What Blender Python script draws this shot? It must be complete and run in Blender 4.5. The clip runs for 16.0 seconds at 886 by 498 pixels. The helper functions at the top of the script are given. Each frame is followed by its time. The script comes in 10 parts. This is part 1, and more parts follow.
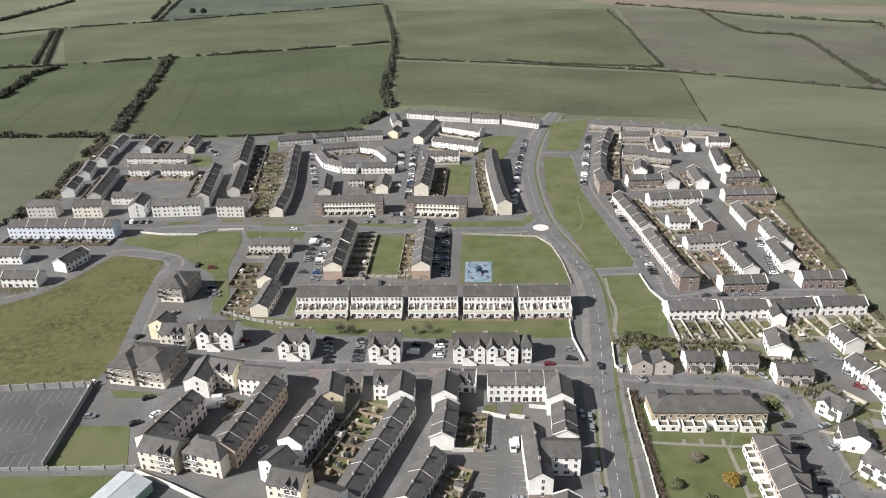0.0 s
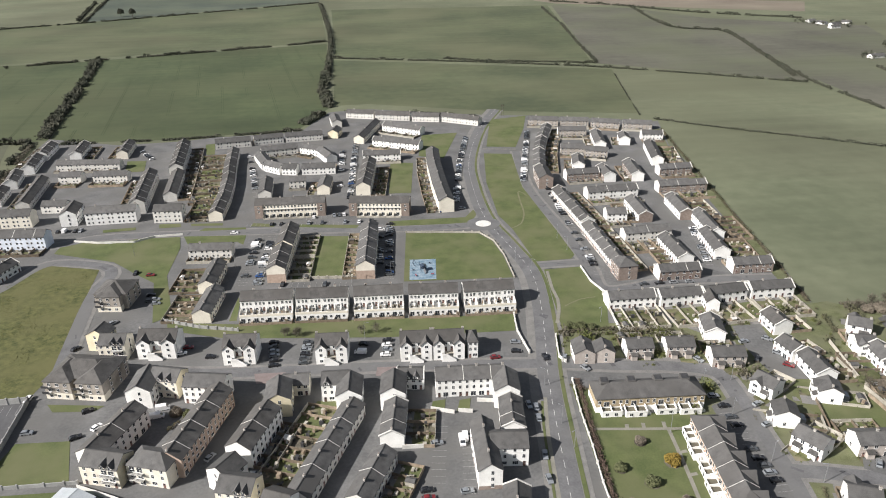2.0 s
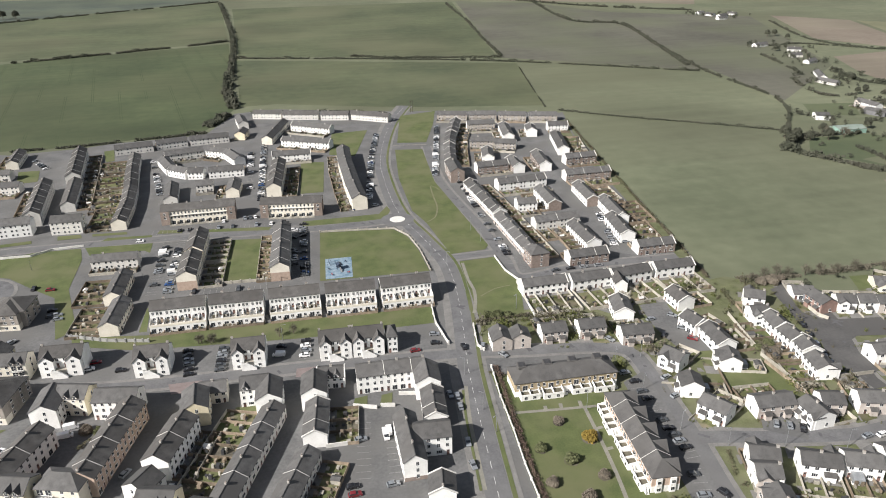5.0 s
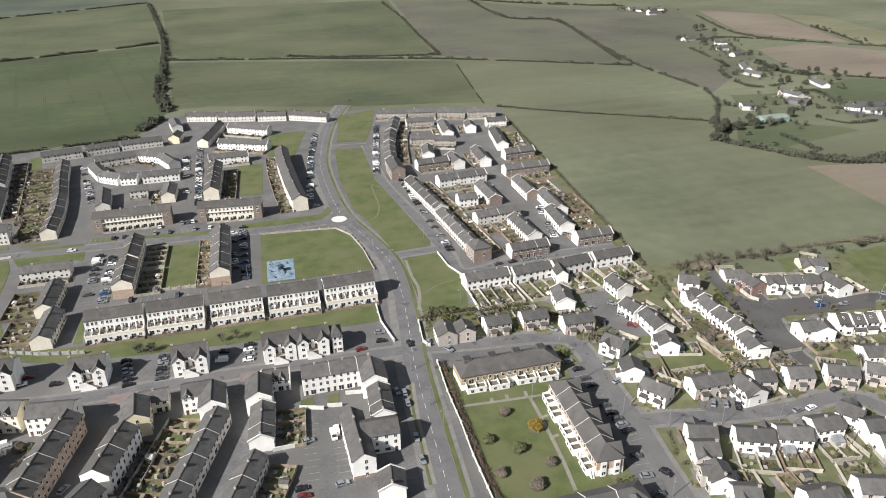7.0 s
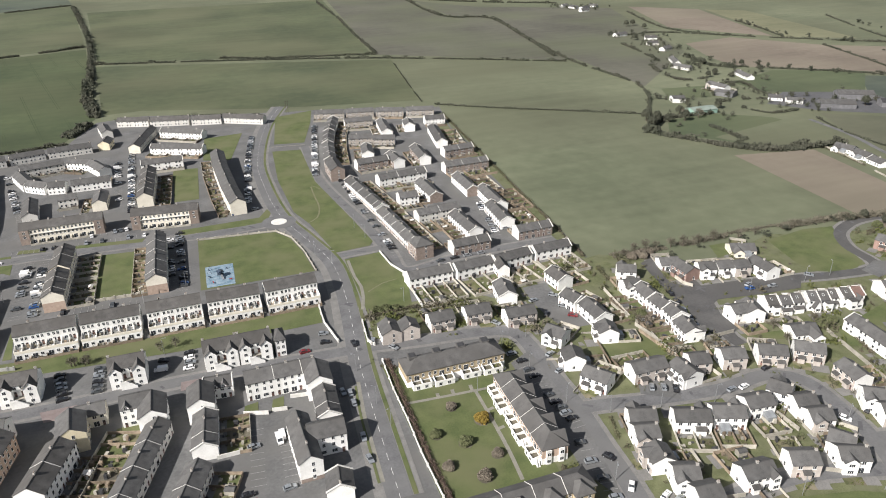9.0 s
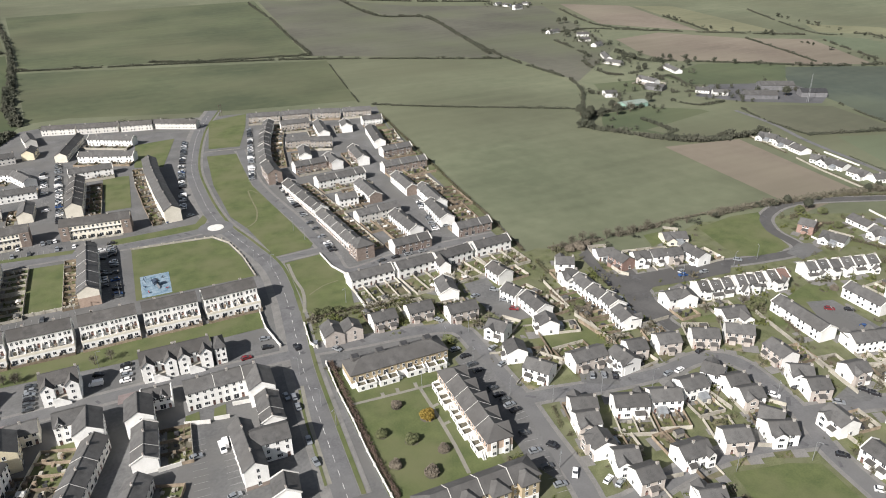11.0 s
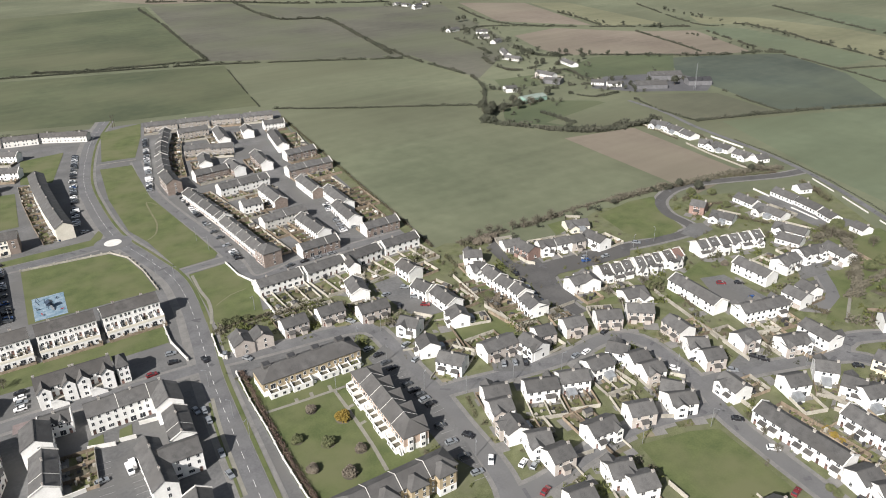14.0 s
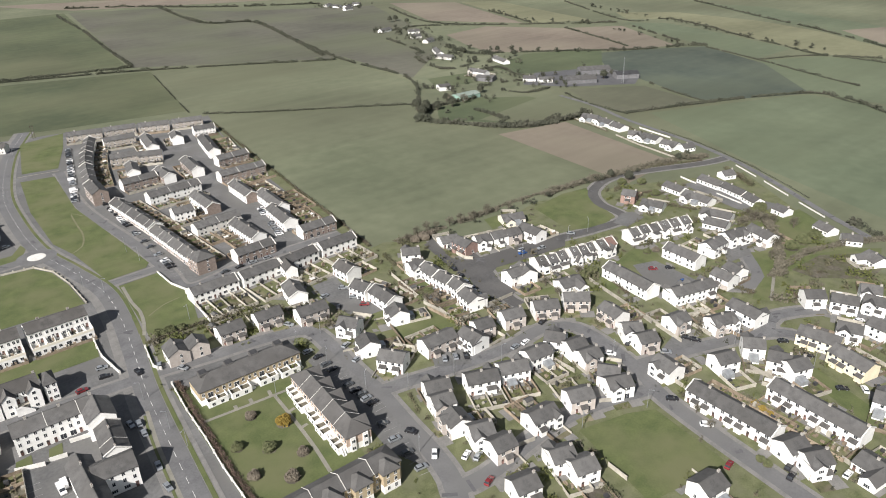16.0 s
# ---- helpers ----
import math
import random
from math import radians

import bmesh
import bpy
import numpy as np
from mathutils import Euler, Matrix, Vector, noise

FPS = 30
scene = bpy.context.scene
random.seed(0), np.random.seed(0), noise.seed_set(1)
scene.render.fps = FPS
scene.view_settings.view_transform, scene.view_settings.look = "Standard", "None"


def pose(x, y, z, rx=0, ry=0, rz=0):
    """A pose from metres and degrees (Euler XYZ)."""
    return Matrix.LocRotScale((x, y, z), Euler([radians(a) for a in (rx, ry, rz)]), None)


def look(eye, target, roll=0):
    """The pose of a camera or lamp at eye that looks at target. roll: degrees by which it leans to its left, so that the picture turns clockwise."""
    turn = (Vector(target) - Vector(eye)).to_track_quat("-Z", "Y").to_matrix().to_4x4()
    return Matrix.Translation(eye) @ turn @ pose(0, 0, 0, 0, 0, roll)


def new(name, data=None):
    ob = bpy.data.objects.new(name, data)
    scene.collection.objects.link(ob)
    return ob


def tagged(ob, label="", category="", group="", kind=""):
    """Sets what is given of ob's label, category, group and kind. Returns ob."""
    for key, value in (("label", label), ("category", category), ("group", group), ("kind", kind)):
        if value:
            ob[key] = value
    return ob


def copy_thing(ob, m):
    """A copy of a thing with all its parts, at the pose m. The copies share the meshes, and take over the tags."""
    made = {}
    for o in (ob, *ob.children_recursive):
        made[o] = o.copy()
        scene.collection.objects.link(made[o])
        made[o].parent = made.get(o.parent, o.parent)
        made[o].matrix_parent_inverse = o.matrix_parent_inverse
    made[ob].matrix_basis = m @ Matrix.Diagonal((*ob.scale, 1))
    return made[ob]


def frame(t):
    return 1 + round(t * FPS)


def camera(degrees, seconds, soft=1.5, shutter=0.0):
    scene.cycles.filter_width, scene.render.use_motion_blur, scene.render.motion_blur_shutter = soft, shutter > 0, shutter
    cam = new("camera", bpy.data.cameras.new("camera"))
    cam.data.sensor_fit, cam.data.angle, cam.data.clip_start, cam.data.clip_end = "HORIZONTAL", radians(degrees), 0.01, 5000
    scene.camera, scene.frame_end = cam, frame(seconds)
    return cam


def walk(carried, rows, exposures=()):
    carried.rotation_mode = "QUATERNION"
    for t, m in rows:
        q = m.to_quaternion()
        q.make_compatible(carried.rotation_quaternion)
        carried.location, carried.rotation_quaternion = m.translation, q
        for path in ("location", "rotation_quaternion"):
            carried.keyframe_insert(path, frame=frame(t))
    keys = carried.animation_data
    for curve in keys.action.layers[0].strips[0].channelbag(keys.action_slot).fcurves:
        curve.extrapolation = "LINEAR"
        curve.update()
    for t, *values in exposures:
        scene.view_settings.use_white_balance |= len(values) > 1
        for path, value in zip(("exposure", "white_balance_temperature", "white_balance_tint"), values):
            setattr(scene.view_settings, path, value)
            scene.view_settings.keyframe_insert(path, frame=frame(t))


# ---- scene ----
# ---- the camera and its walk ----
cam = camera(63.69, 16.0, soft=1.0)
ROWS = [
    (0.0, 0.000, 0.000, 160.000, 0.000, -24.981, -1.080),
    (1.0, 0.203, -0.976, 160.552, -2.445, -25.100, -1.030),
    (2.0, 0.470, -1.833, 160.782, -4.876, -25.214, -0.987),
    (3.0, 0.803, -2.609, 160.791, -7.298, -25.324, -0.950),
    (4.0, 1.203, -3.339, 160.664, -9.712, -25.427, -0.921),
    (5.0, 1.672, -4.052, 160.468, -12.122, -25.524, -0.902),
    (6.0, 2.207, -4.776, 160.258, -14.532, -25.613, -0.894),
    (7.0, 2.807, -5.531, 160.070, -16.942, -25.695, -0.898),
    (8.0, 3.471, -6.335, 159.928, -19.356, -25.769, -0.917),
    (9.0, 4.193, -7.203, 159.836, -21.775, -25.835, -0.952),
    (10.0, 4.968, -8.142, 159.787, -24.203, -25.894, -1.004),
    (11.0, 5.792, -9.159, 159.754, -26.640, -25.945, -1.076),
    (12.0, 6.656, -10.254, 159.696, -29.088, -25.989, -1.170),
    (13.0, 7.553, -11.424, 159.558, -31.548, -26.026, -1.287),
    (14.0, 8.474, -12.662, 159.268, -34.023, -26.058, -1.430),
    (15.0, 9.409, -13.957, 158.737, -36.512, -26.085, -1.602),
    (16.0, 10.346, -15.293, 157.862, -39.017, -26.107, -1.804),
]
walk(cam, [(t, pose(x, y, z, 90 + pitch, 0, yaw) @ pose(0, 0, 0, 0, 0, roll)) for t, x, y, z, yaw, pitch, roll in ROWS])

# ---- daylight: a clear sky and one low sun ----
SUN_ELEV, SUN_AZ = 36.0, 22.0          # height of the sun, and the way its shadows fall (degrees from +x)
world = bpy.data.worlds.new("sky")
scene.world = world
world.use_nodes = True
wn = world.node_tree
sky = wn.nodes.new("ShaderNodeTexSky")
sky.sky_type, sky.sun_disc = "NISHITA", False
sky.sun_elevation = radians(SUN_ELEV)
sky.sun_rotation = radians(90 - (SUN_AZ + 180))
sky.altitude, sky.air_density, sky.dust_density = 60, 1.0, 1.5
haze = wn.nodes.new("ShaderNodeHueSaturation")
haze.inputs["Saturation"].default_value = 0.55      # thin broken cloud whitens the sky
wn.links.new(sky.outputs[0], haze.inputs["Color"])
wn.links.new(haze.outputs[0], wn.nodes["Background"].inputs[0])
wn.nodes["Background"].inputs[1].default_value = 0.050
sun_data = bpy.data.lights.new("sun", "SUN")
sun_data.energy, sun_data.angle, sun_data.color = 4.45, radians(0.5), (1.0, 0.955, 0.91)
sun = new("sun", sun_data)
a, e = radians(SUN_AZ), radians(SUN_ELEV)
sun.matrix_world = look((0, 0, 300), (math.cos(a) * math.cos(e), math.sin(a) * math.cos(e), 300 - math.sin(e)))
scene.view_settings.exposure = 0.88


# ---- materials ----
def shade(name, a, b, scale=1.0, fine=12.0, rough=0.9, bump=0.0, metal=0.0, vary=0.0, spec=0.3, coat=0.0, third=None, third_scale=0.02, streak=0.0):
    """A surface of two tones in large and fine patches; vary: how far one object's tone strays from the next; streak:
    long faint drill lines, and wide soft drifts of cloud shade put into the colour.
    """
    m = bpy.data.materials.new(name)
    m.use_nodes = True
    t = m.node_tree
    n, l = t.nodes, t.links
    p = n["Principled BSDF"]
    p.inputs["Roughness"].default_value, p.inputs["Metallic"].default_value = rough, metal
    p.inputs["Specular IOR Level"].default_value, p.inputs["Coat Weight"].default_value = spec, coat
    co = n.new("ShaderNodeTexCoord")
    big, small = n.new("ShaderNodeTexNoise"), n.new("ShaderNodeTexNoise")
    big.inputs["Scale"].default_value, big.inputs["Detail"].default_value = scale, 5
    small.inputs["Scale"].default_value, small.inputs["Detail"].default_value = fine, 3
    l.new(co.outputs["Object"], big.inputs["Vector"]), l.new(co.outputs["Object"], small.inputs["Vector"])
    add = n.new("ShaderNodeMath")
    add.operation = "MULTIPLY_ADD"
    add.inputs[1].default_value = 0.55
    l.new(small.outputs["Fac"], add.inputs[0]), l.new(big.outputs["Fac"], add.inputs[2])
    ramp = n.new("ShaderNodeMapRange")
    ramp.inputs["From Min"].default_value, ramp.inputs["From Max"].default_value = 0.55, 1.0
    l.new(add.outputs[0], ramp.inputs["Value"])
    mix = n.new("ShaderNodeMix")
    mix.data_type = "RGBA"
    mix.inputs[6].default_value, mix.inputs[7].default_value = (*a, 1), (*b, 1)
    l.new(ramp.outputs[0], mix.inputs[0])
    out = mix.outputs[2]
    if third:
        wide = n.new("ShaderNodeTexNoise")
        wide.inputs["Scale"].default_value, wide.inputs["Detail"].default_value = third_scale, 3
        l.new(co.outputs["Object"], wide.inputs["Vector"])
        r2 = n.new("ShaderNodeMapRange")
        r2.inputs["From Min"].default_value, r2.inputs["From Max"].default_value = 0.42, 0.66
        l.new(wide.outputs["Fac"], r2.inputs["Value"])
        m2 = n.new("ShaderNodeMix")
        m2.data_type = "RGBA"
        m2.inputs[7].default_value = (*third, 1)
        l.new(out, m2.inputs[6]), l.new(r2.outputs[0], m2.inputs[0])
        out = m2.outputs[2]
    if streak:
        turn, lines, cloud_shade = n.new("ShaderNodeMapping"), n.new("ShaderNodeTexNoise"), n.new("ShaderNodeTexNoise")
        turn.inputs["Rotation"].default_value[2], turn.inputs["Scale"].default_value[0] = radians(34), 0.06
        lines.inputs["Scale"].default_value, lines.inputs["Detail"].default_value = 0.09, 6
        # wide noise that paints soft cloud shade over the field tone
        cloud_shade.inputs["Scale"].default_value, cloud_shade.inputs["Detail"].default_value = 0.0075, 2
        l.new(co.outputs["Object"], turn.inputs["Vector"]), l.new(turn.outputs[0], lines.inputs["Vector"]), l.new(co.outputs["Object"], cloud_shade.inputs["Vector"])
        both, span, tone = n.new("ShaderNodeMath"), n.new("ShaderNodeMapRange"), n.new("ShaderNodeHueSaturation")
        span.inputs["From Min"].default_value, span.inputs["From Max"].default_value = 0.5, 0.95
        span.inputs["To Min"].default_value, span.inputs["To Max"].default_value = 1 - streak, 1 + streak
        both.operation, both.inputs[1].default_value = "MULTIPLY_ADD", 0.45
        l.new(lines.outputs["Fac"], both.inputs[0]), l.new(cloud_shade.outputs["Fac"], both.inputs[2]), l.new(both.outputs[0], span.inputs["Value"])
        l.new(span.outputs[0], tone.inputs["Value"]), l.new(out, tone.inputs["Color"])
        out = tone.outputs[0]
    if vary:
        info, hsv, r3 = n.new("ShaderNodeObjectInfo"), n.new("ShaderNodeHueSaturation"), n.new("ShaderNodeMapRange")
        r3.inputs["To Min"].default_value, r3.inputs["To Max"].default_value = 1 - vary, 1 + vary
        l.new(info.outputs["Random"], r3.inputs["Value"]), l.new(r3.outputs[0], hsv.inputs["Value"])
        l.new(out, hsv.inputs["Color"])
        out = hsv.outputs[0]
    l.new(out, p.inputs["Base Color"])
    if bump:
        bp = n.new("ShaderNodeBump")
        bp.inputs["Strength"].default_value, bp.inputs["Distance"].default_value = bump, 0.05
        l.new(add.outputs[0], bp.inputs["Height"]), l.new(bp.outputs[0], p.inputs["Normal"])
    return m


WALL = {
    "w": shade("white_render", (0.66, 0.655, 0.63), (0.80, 0.795, 0.775), 0.25, 2.0, 0.85, vary=0.05),
    "c": shade("cream_render", (0.60, 0.56, 0.475), (0.72, 0.68, 0.59), 0.25, 2.0, 0.85, vary=0.06),
    "y": shade("yellow_render", (0.60, 0.535, 0.385), (0.72, 0.65, 0.485), 0.25, 2.0, 0.85, vary=0.05),
    "g": shade("grey_render", (0.52, 0.51, 0.48), (0.66, 0.64, 0.60), 0.25, 2.0, 0.88, vary=0.10),
    "b": shade("pale_blue_render", (0.55, 0.60, 0.68), (0.68, 0.73, 0.80), 0.25, 2.0, 0.85, vary=0.03),
    "r": shade("brown_brick", (0.175, 0.142, 0.122), (0.265, 0.215, 0.185), 0.8, 9.0, 0.92, vary=0.12),
    "k": shade("pale_pinkish_brick", (0.34, 0.305, 0.278), (0.45, 0.408, 0.372), 0.8, 9.0, 0.92, vary=0.12),
    "p": shade("pinkish_brick", (0.335, 0.255, 0.205), (0.45, 0.35, 0.285), 0.8, 9.0, 0.92, vary=0.06),
    "t": shade("tan_brick", (0.31, 0.25, 0.165), (0.41, 0.338, 0.23), 0.8, 9.0, 0.92, vary=0.05),
    "q": shade("red_brick", (0.20, 0.135, 0.115), (0.28, 0.190, 0.160), 0.8, 9.0, 0.92, vary=0.05),
    "d": shade("dark_grey_cladding", (0.10, 0.10, 0.105), (0.15, 0.15, 0.155), 0.4, 2.0, 0.7, vary=0.2),
    "h": shade("brown_brick_and_render", (0.25, 0.228, 0.200), (0.335, 0.303, 0.27), 0.8, 9.0, 0.92, vary=0.05),
    "v": shade("green_cladding", (0.20, 0.32, 0.27), (0.27, 0.40, 0.34), 0.3, 2.0, 0.6),
}
# ROOF is darker than ROOF_PALE partly to paint in the shade of +x slopes
ROOF = shade("concrete_roof_tile", (0.054, 0.052, 0.050), (0.114, 0.109, 0.104), 0.45, 5.0, 0.8, bump=0.5, vary=0.16, third=(0.070, 0.066, 0.062), third_scale=0.11)
ROOF_PALE = shade("pale_roof_tile", (0.060, 0.059, 0.058), (0.120, 0.118, 0.116), 0.45, 5.0, 0.8, bump=0.5, vary=0.2, third=(0.082, 0.079, 0.076), third_scale=0.11)
ROOF_RED = shade("brown_red_roof_tile", (0.125, 0.078, 0.066), (0.185, 0.122, 0.104), 0.45, 5.0, 0.8, bump=0.5)
ROOF_SLATE = shade("dark_slate_roof", (0.060, 0.058, 0.057), (0.112, 0.109, 0.106), 0.4, 5.0, 0.75, bump=0.4, vary=0.08, third=(0.074, 0.071, 0.068), third_scale=0.1)
GLASS = shade("window_glass", (0.022, 0.025, 0.029), (0.055, 0.060, 0.067), 0.5, 3.0, 0.08, spec=0.6)
FRAME = shade("white_plastic_frame", (0.68, 0.68, 0.67), (0.78, 0.78, 0.77), 1, 6, 0.45)
DOOR = shade("painted_door", (0.10, 0.06, 0.05), (0.20, 0.12, 0.10), 1.0, 6.0, 0.5, vary=0.5)
CHIMNEY = shade("chimney_render", (0.26, 0.25, 0.23), (0.42, 0.40, 0.37), 1.0, 6.0, 0.9)
COPING = shade("white_coping", (0.50, 0.49, 0.46), (0.64, 0.63, 0.60), 0.6, 4.0, 0.8)
ASPHALT = shade("estate_asphalt", (0.083, 0.084, 0.085), (0.152, 0.151, 0.150), 0.08, 0.9, 0.9, third=(0.116, 0.114, 0.110), third_scale=0.045)
ROAD = shade("road_asphalt", (0.092, 0.092, 0.096), (0.150, 0.150, 0.153), 0.14, 1.3, 0.9, third=(0.128, 0.127, 0.126), third_scale=0.03)
PAVING = shade("concrete_footpath", (0.135, 0.132, 0.126), (0.195, 0.190, 0.182), 0.25, 2.0, 0.9)
PAINT = shade("road_paint", (0.55, 0.55, 0.53), (0.72, 0.72, 0.70), 0.8, 5.0, 0.7)
LAWN = shade("mown_grass", (0.062, 0.080, 0.030), (0.100, 0.117, 0.047), 0.16, 1.6, 0.95, bump=0.5, third=(0.112, 0.117, 0.058), third_scale=0.05)
ROUGH = shade("rough_grass", (0.042, 0.050, 0.017), (0.118, 0.119, 0.046), 0.34, 1.4, 0.95, bump=0.9, third=(0.100, 0.099, 0.042), third_scale=0.05)
GARDEN = shade("garden_grass", (0.060, 0.068, 0.028), (0.120, 0.122, 0.056), 0.35, 1.6, 0.95, bump=0.4, vary=0.35, third=(0.15, 0.13, 0.095), third_scale=0.16)
SOIL = shade("garden_soil", (0.062, 0.056, 0.044), (0.135, 0.120, 0.096), 0.5, 1.9, 0.95, bump=0.4, vary=0.35, third=(0.075, 0.080, 0.038), third_scale=0.2)
FENCE = shade("timber_fence", (0.125, 0.098, 0.072), (0.265, 0.215, 0.160), 0.5, 5.0, 0.9, vary=0.4)
BLOCK = shade("rendered_garden_wall", (0.25, 0.235, 0.20), (0.42, 0.395, 0.34), 0.4, 3.0, 0.9, vary=0.25)
TARMAC = shade("newer_dark_tarmac", (0.060, 0.059, 0.059), (0.100, 0.098, 0.096), 0.10, 1.1, 0.9, third=(0.078, 0.076, 0.074), third_scale=0.05)
COURT = shade("hard_court", (0.070, 0.070, 0.074), (0.105, 0.105, 0.110), 0.06, 0.8, 0.9)
PLAY = shade("blue_safety_surface", (0.085, 0.155, 0.215), (0.26, 0.32, 0.37), 0.35, 1.2, 0.85)
LEAF = shade("mixed_garden_leaves", (0.056, 0.060, 0.032), (0.120, 0.116, 0.070), 0.4, 1.5, 0.95, third=(0.095, 0.080, 0.058), third_scale=0.06)
CONCRETE = shade("grey_concrete_wall", (0.22, 0.22, 0.215), (0.33, 0.33, 0.32), 0.3, 2.5, 0.9)
TRACK = shade("wheel_tracks_in_crop", (0.032, 0.045, 0.021), (0.052, 0.068, 0.031), 0.05, 0.8, 0.97)
WORN = shade("worn_paint", (0.16, 0.16, 0.16), (0.36, 0.36, 0.35), 0.9, 4.0, 0.8)
PATH = shade("pale_garden_path", (0.165, 0.160, 0.135), (0.225, 0.215, 0.185), 0.3, 2.0, 0.9)
WORN_PATH = shade("worn_grass_path", (0.115, 0.115, 0.062), (0.165, 0.158, 0.098), 0.3, 2.0, 0.95)
CLEAR = shade("conservatory_glazing", (0.17, 0.18, 0.19), (0.27, 0.285, 0.295), 0.5, 3.0, 0.15, spec=0.6)
HEDGE = shade("hedge_foliage", (0.033, 0.038, 0.027), (0.068, 0.072, 0.050), 0.2, 1.2, 0.95, third=(0.062, 0.062, 0.046), third_scale=0.03)
RUSSET = shade("russet_hedge_leaves", (0.060, 0.042, 0.034), (0.120, 0.086, 0.068), 0.3, 1.4, 0.95)
BARK = shade("grey_bark", (0.06, 0.05, 0.04), (0.12, 0.10, 0.08), 1.0, 8.0, 0.95)
PLOTS = shade("mixed_garden_ground", (0.062, 0.074, 0.031), (0.140, 0.146, 0.078), 0.2, 2.2, 0.95, bump=0.5, third=(0.118, 0.121, 0.072), third_scale=0.11)
SHEET = shade("pale_metal_sheeting", (0.38, 0.41, 0.43), (0.50, 0.53, 0.55), 0.2, 2.0, 0.45, metal=0.2)
GREEN_SHEET = shade("dull_green_sheeting", (0.16, 0.20, 0.17), (0.24, 0.28, 0.25), 0.2, 2.0, 0.6)
RAIL = shade("dark_balcony_railing", (0.03, 0.03, 0.032), (0.06, 0.06, 0.062), 1, 5, 0.5)
TABLE = shade("red_block_paving", (0.155, 0.125, 0.120), (0.21, 0.175, 0.168), 0.4, 3.0, 0.9)
# crop and soil tones, with extra blue painted in for distant haze
FIELD = {
    "green": shade("grass_field", (0.041, 0.056, 0.027), (0.065, 0.081, 0.039), 0.012, 0.10, 0.97, third=(0.068, 0.078, 0.040), third_scale=0.005, streak=0.17),
    "bright": shade("spring_crop_field", (0.054, 0.066, 0.037), (0.085, 0.097, 0.052), 0.010, 0.10, 0.97, third=(0.095, 0.100, 0.058), third_scale=0.006, streak=0.17),
    "spring": shade("young_crop_field", (0.093, 0.105, 0.065), (0.137, 0.146, 0.094), 0.010, 0.10, 0.97, third=(0.100, 0.105, 0.066), third_scale=0.0045, streak=0.17),
    # green crop darkened in its colour to stand for a cloud's shadow
    "dark": shade("cloud_shaded_crop_field", (0.048, 0.061, 0.049), (0.074, 0.086, 0.066), 0.012, 0.10, 0.97, third=(0.078, 0.092, 0.064), third_scale=0.006, streak=0.15),
    "brown": shade("ploughed_field", (0.136, 0.113, 0.090), (0.188, 0.160, 0.128), 0.012, 0.15, 0.97, third=(0.162, 0.142, 0.108), third_scale=0.006, streak=0.16),
    "olive": shade("stubble_field", (0.092, 0.094, 0.065), (0.132, 0.131, 0.088), 0.012, 0.10, 0.97, third=(0.070, 0.075, 0.050), third_scale=0.006, streak=0.15),
    "lush": shade("fresh_crop_field", (0.083, 0.102, 0.064), (0.118, 0.138, 0.088), 0.010, 0.10, 0.97, third=(0.098, 0.114, 0.070), third_scale=0.0045, streak=0.12),
    "paddock": shade("rich_pasture", (0.052, 0.069, 0.037), (0.080, 0.097, 0.052), 0.012, 0.10, 0.97, third=(0.082, 0.094, 0.052), third_scale=0.008, streak=0.12),
    "fallow": shade("fallow_field", (0.076, 0.075, 0.059), (0.108, 0.105, 0.083), 0.012, 0.10, 0.97, third=(0.092, 0.098, 0.064), third_scale=0.006, streak=0.15),
    "yellow": shade("pale_crop_field", (0.128, 0.130, 0.078), (0.168, 0.168, 0.104), 0.012, 0.10, 0.97, streak=0.15),
}


# ---- mesh helpers ----
def mesh_of(name, verts, faces, mats, slots=None):
    me = bpy.data.meshes.new(name)
    me.from_pydata(verts, [], faces)
    for m in mats:
        me.materials.append(m)
    if slots:
        me.polygons.foreach_set("material_index", slots)
    me.update()
    return me


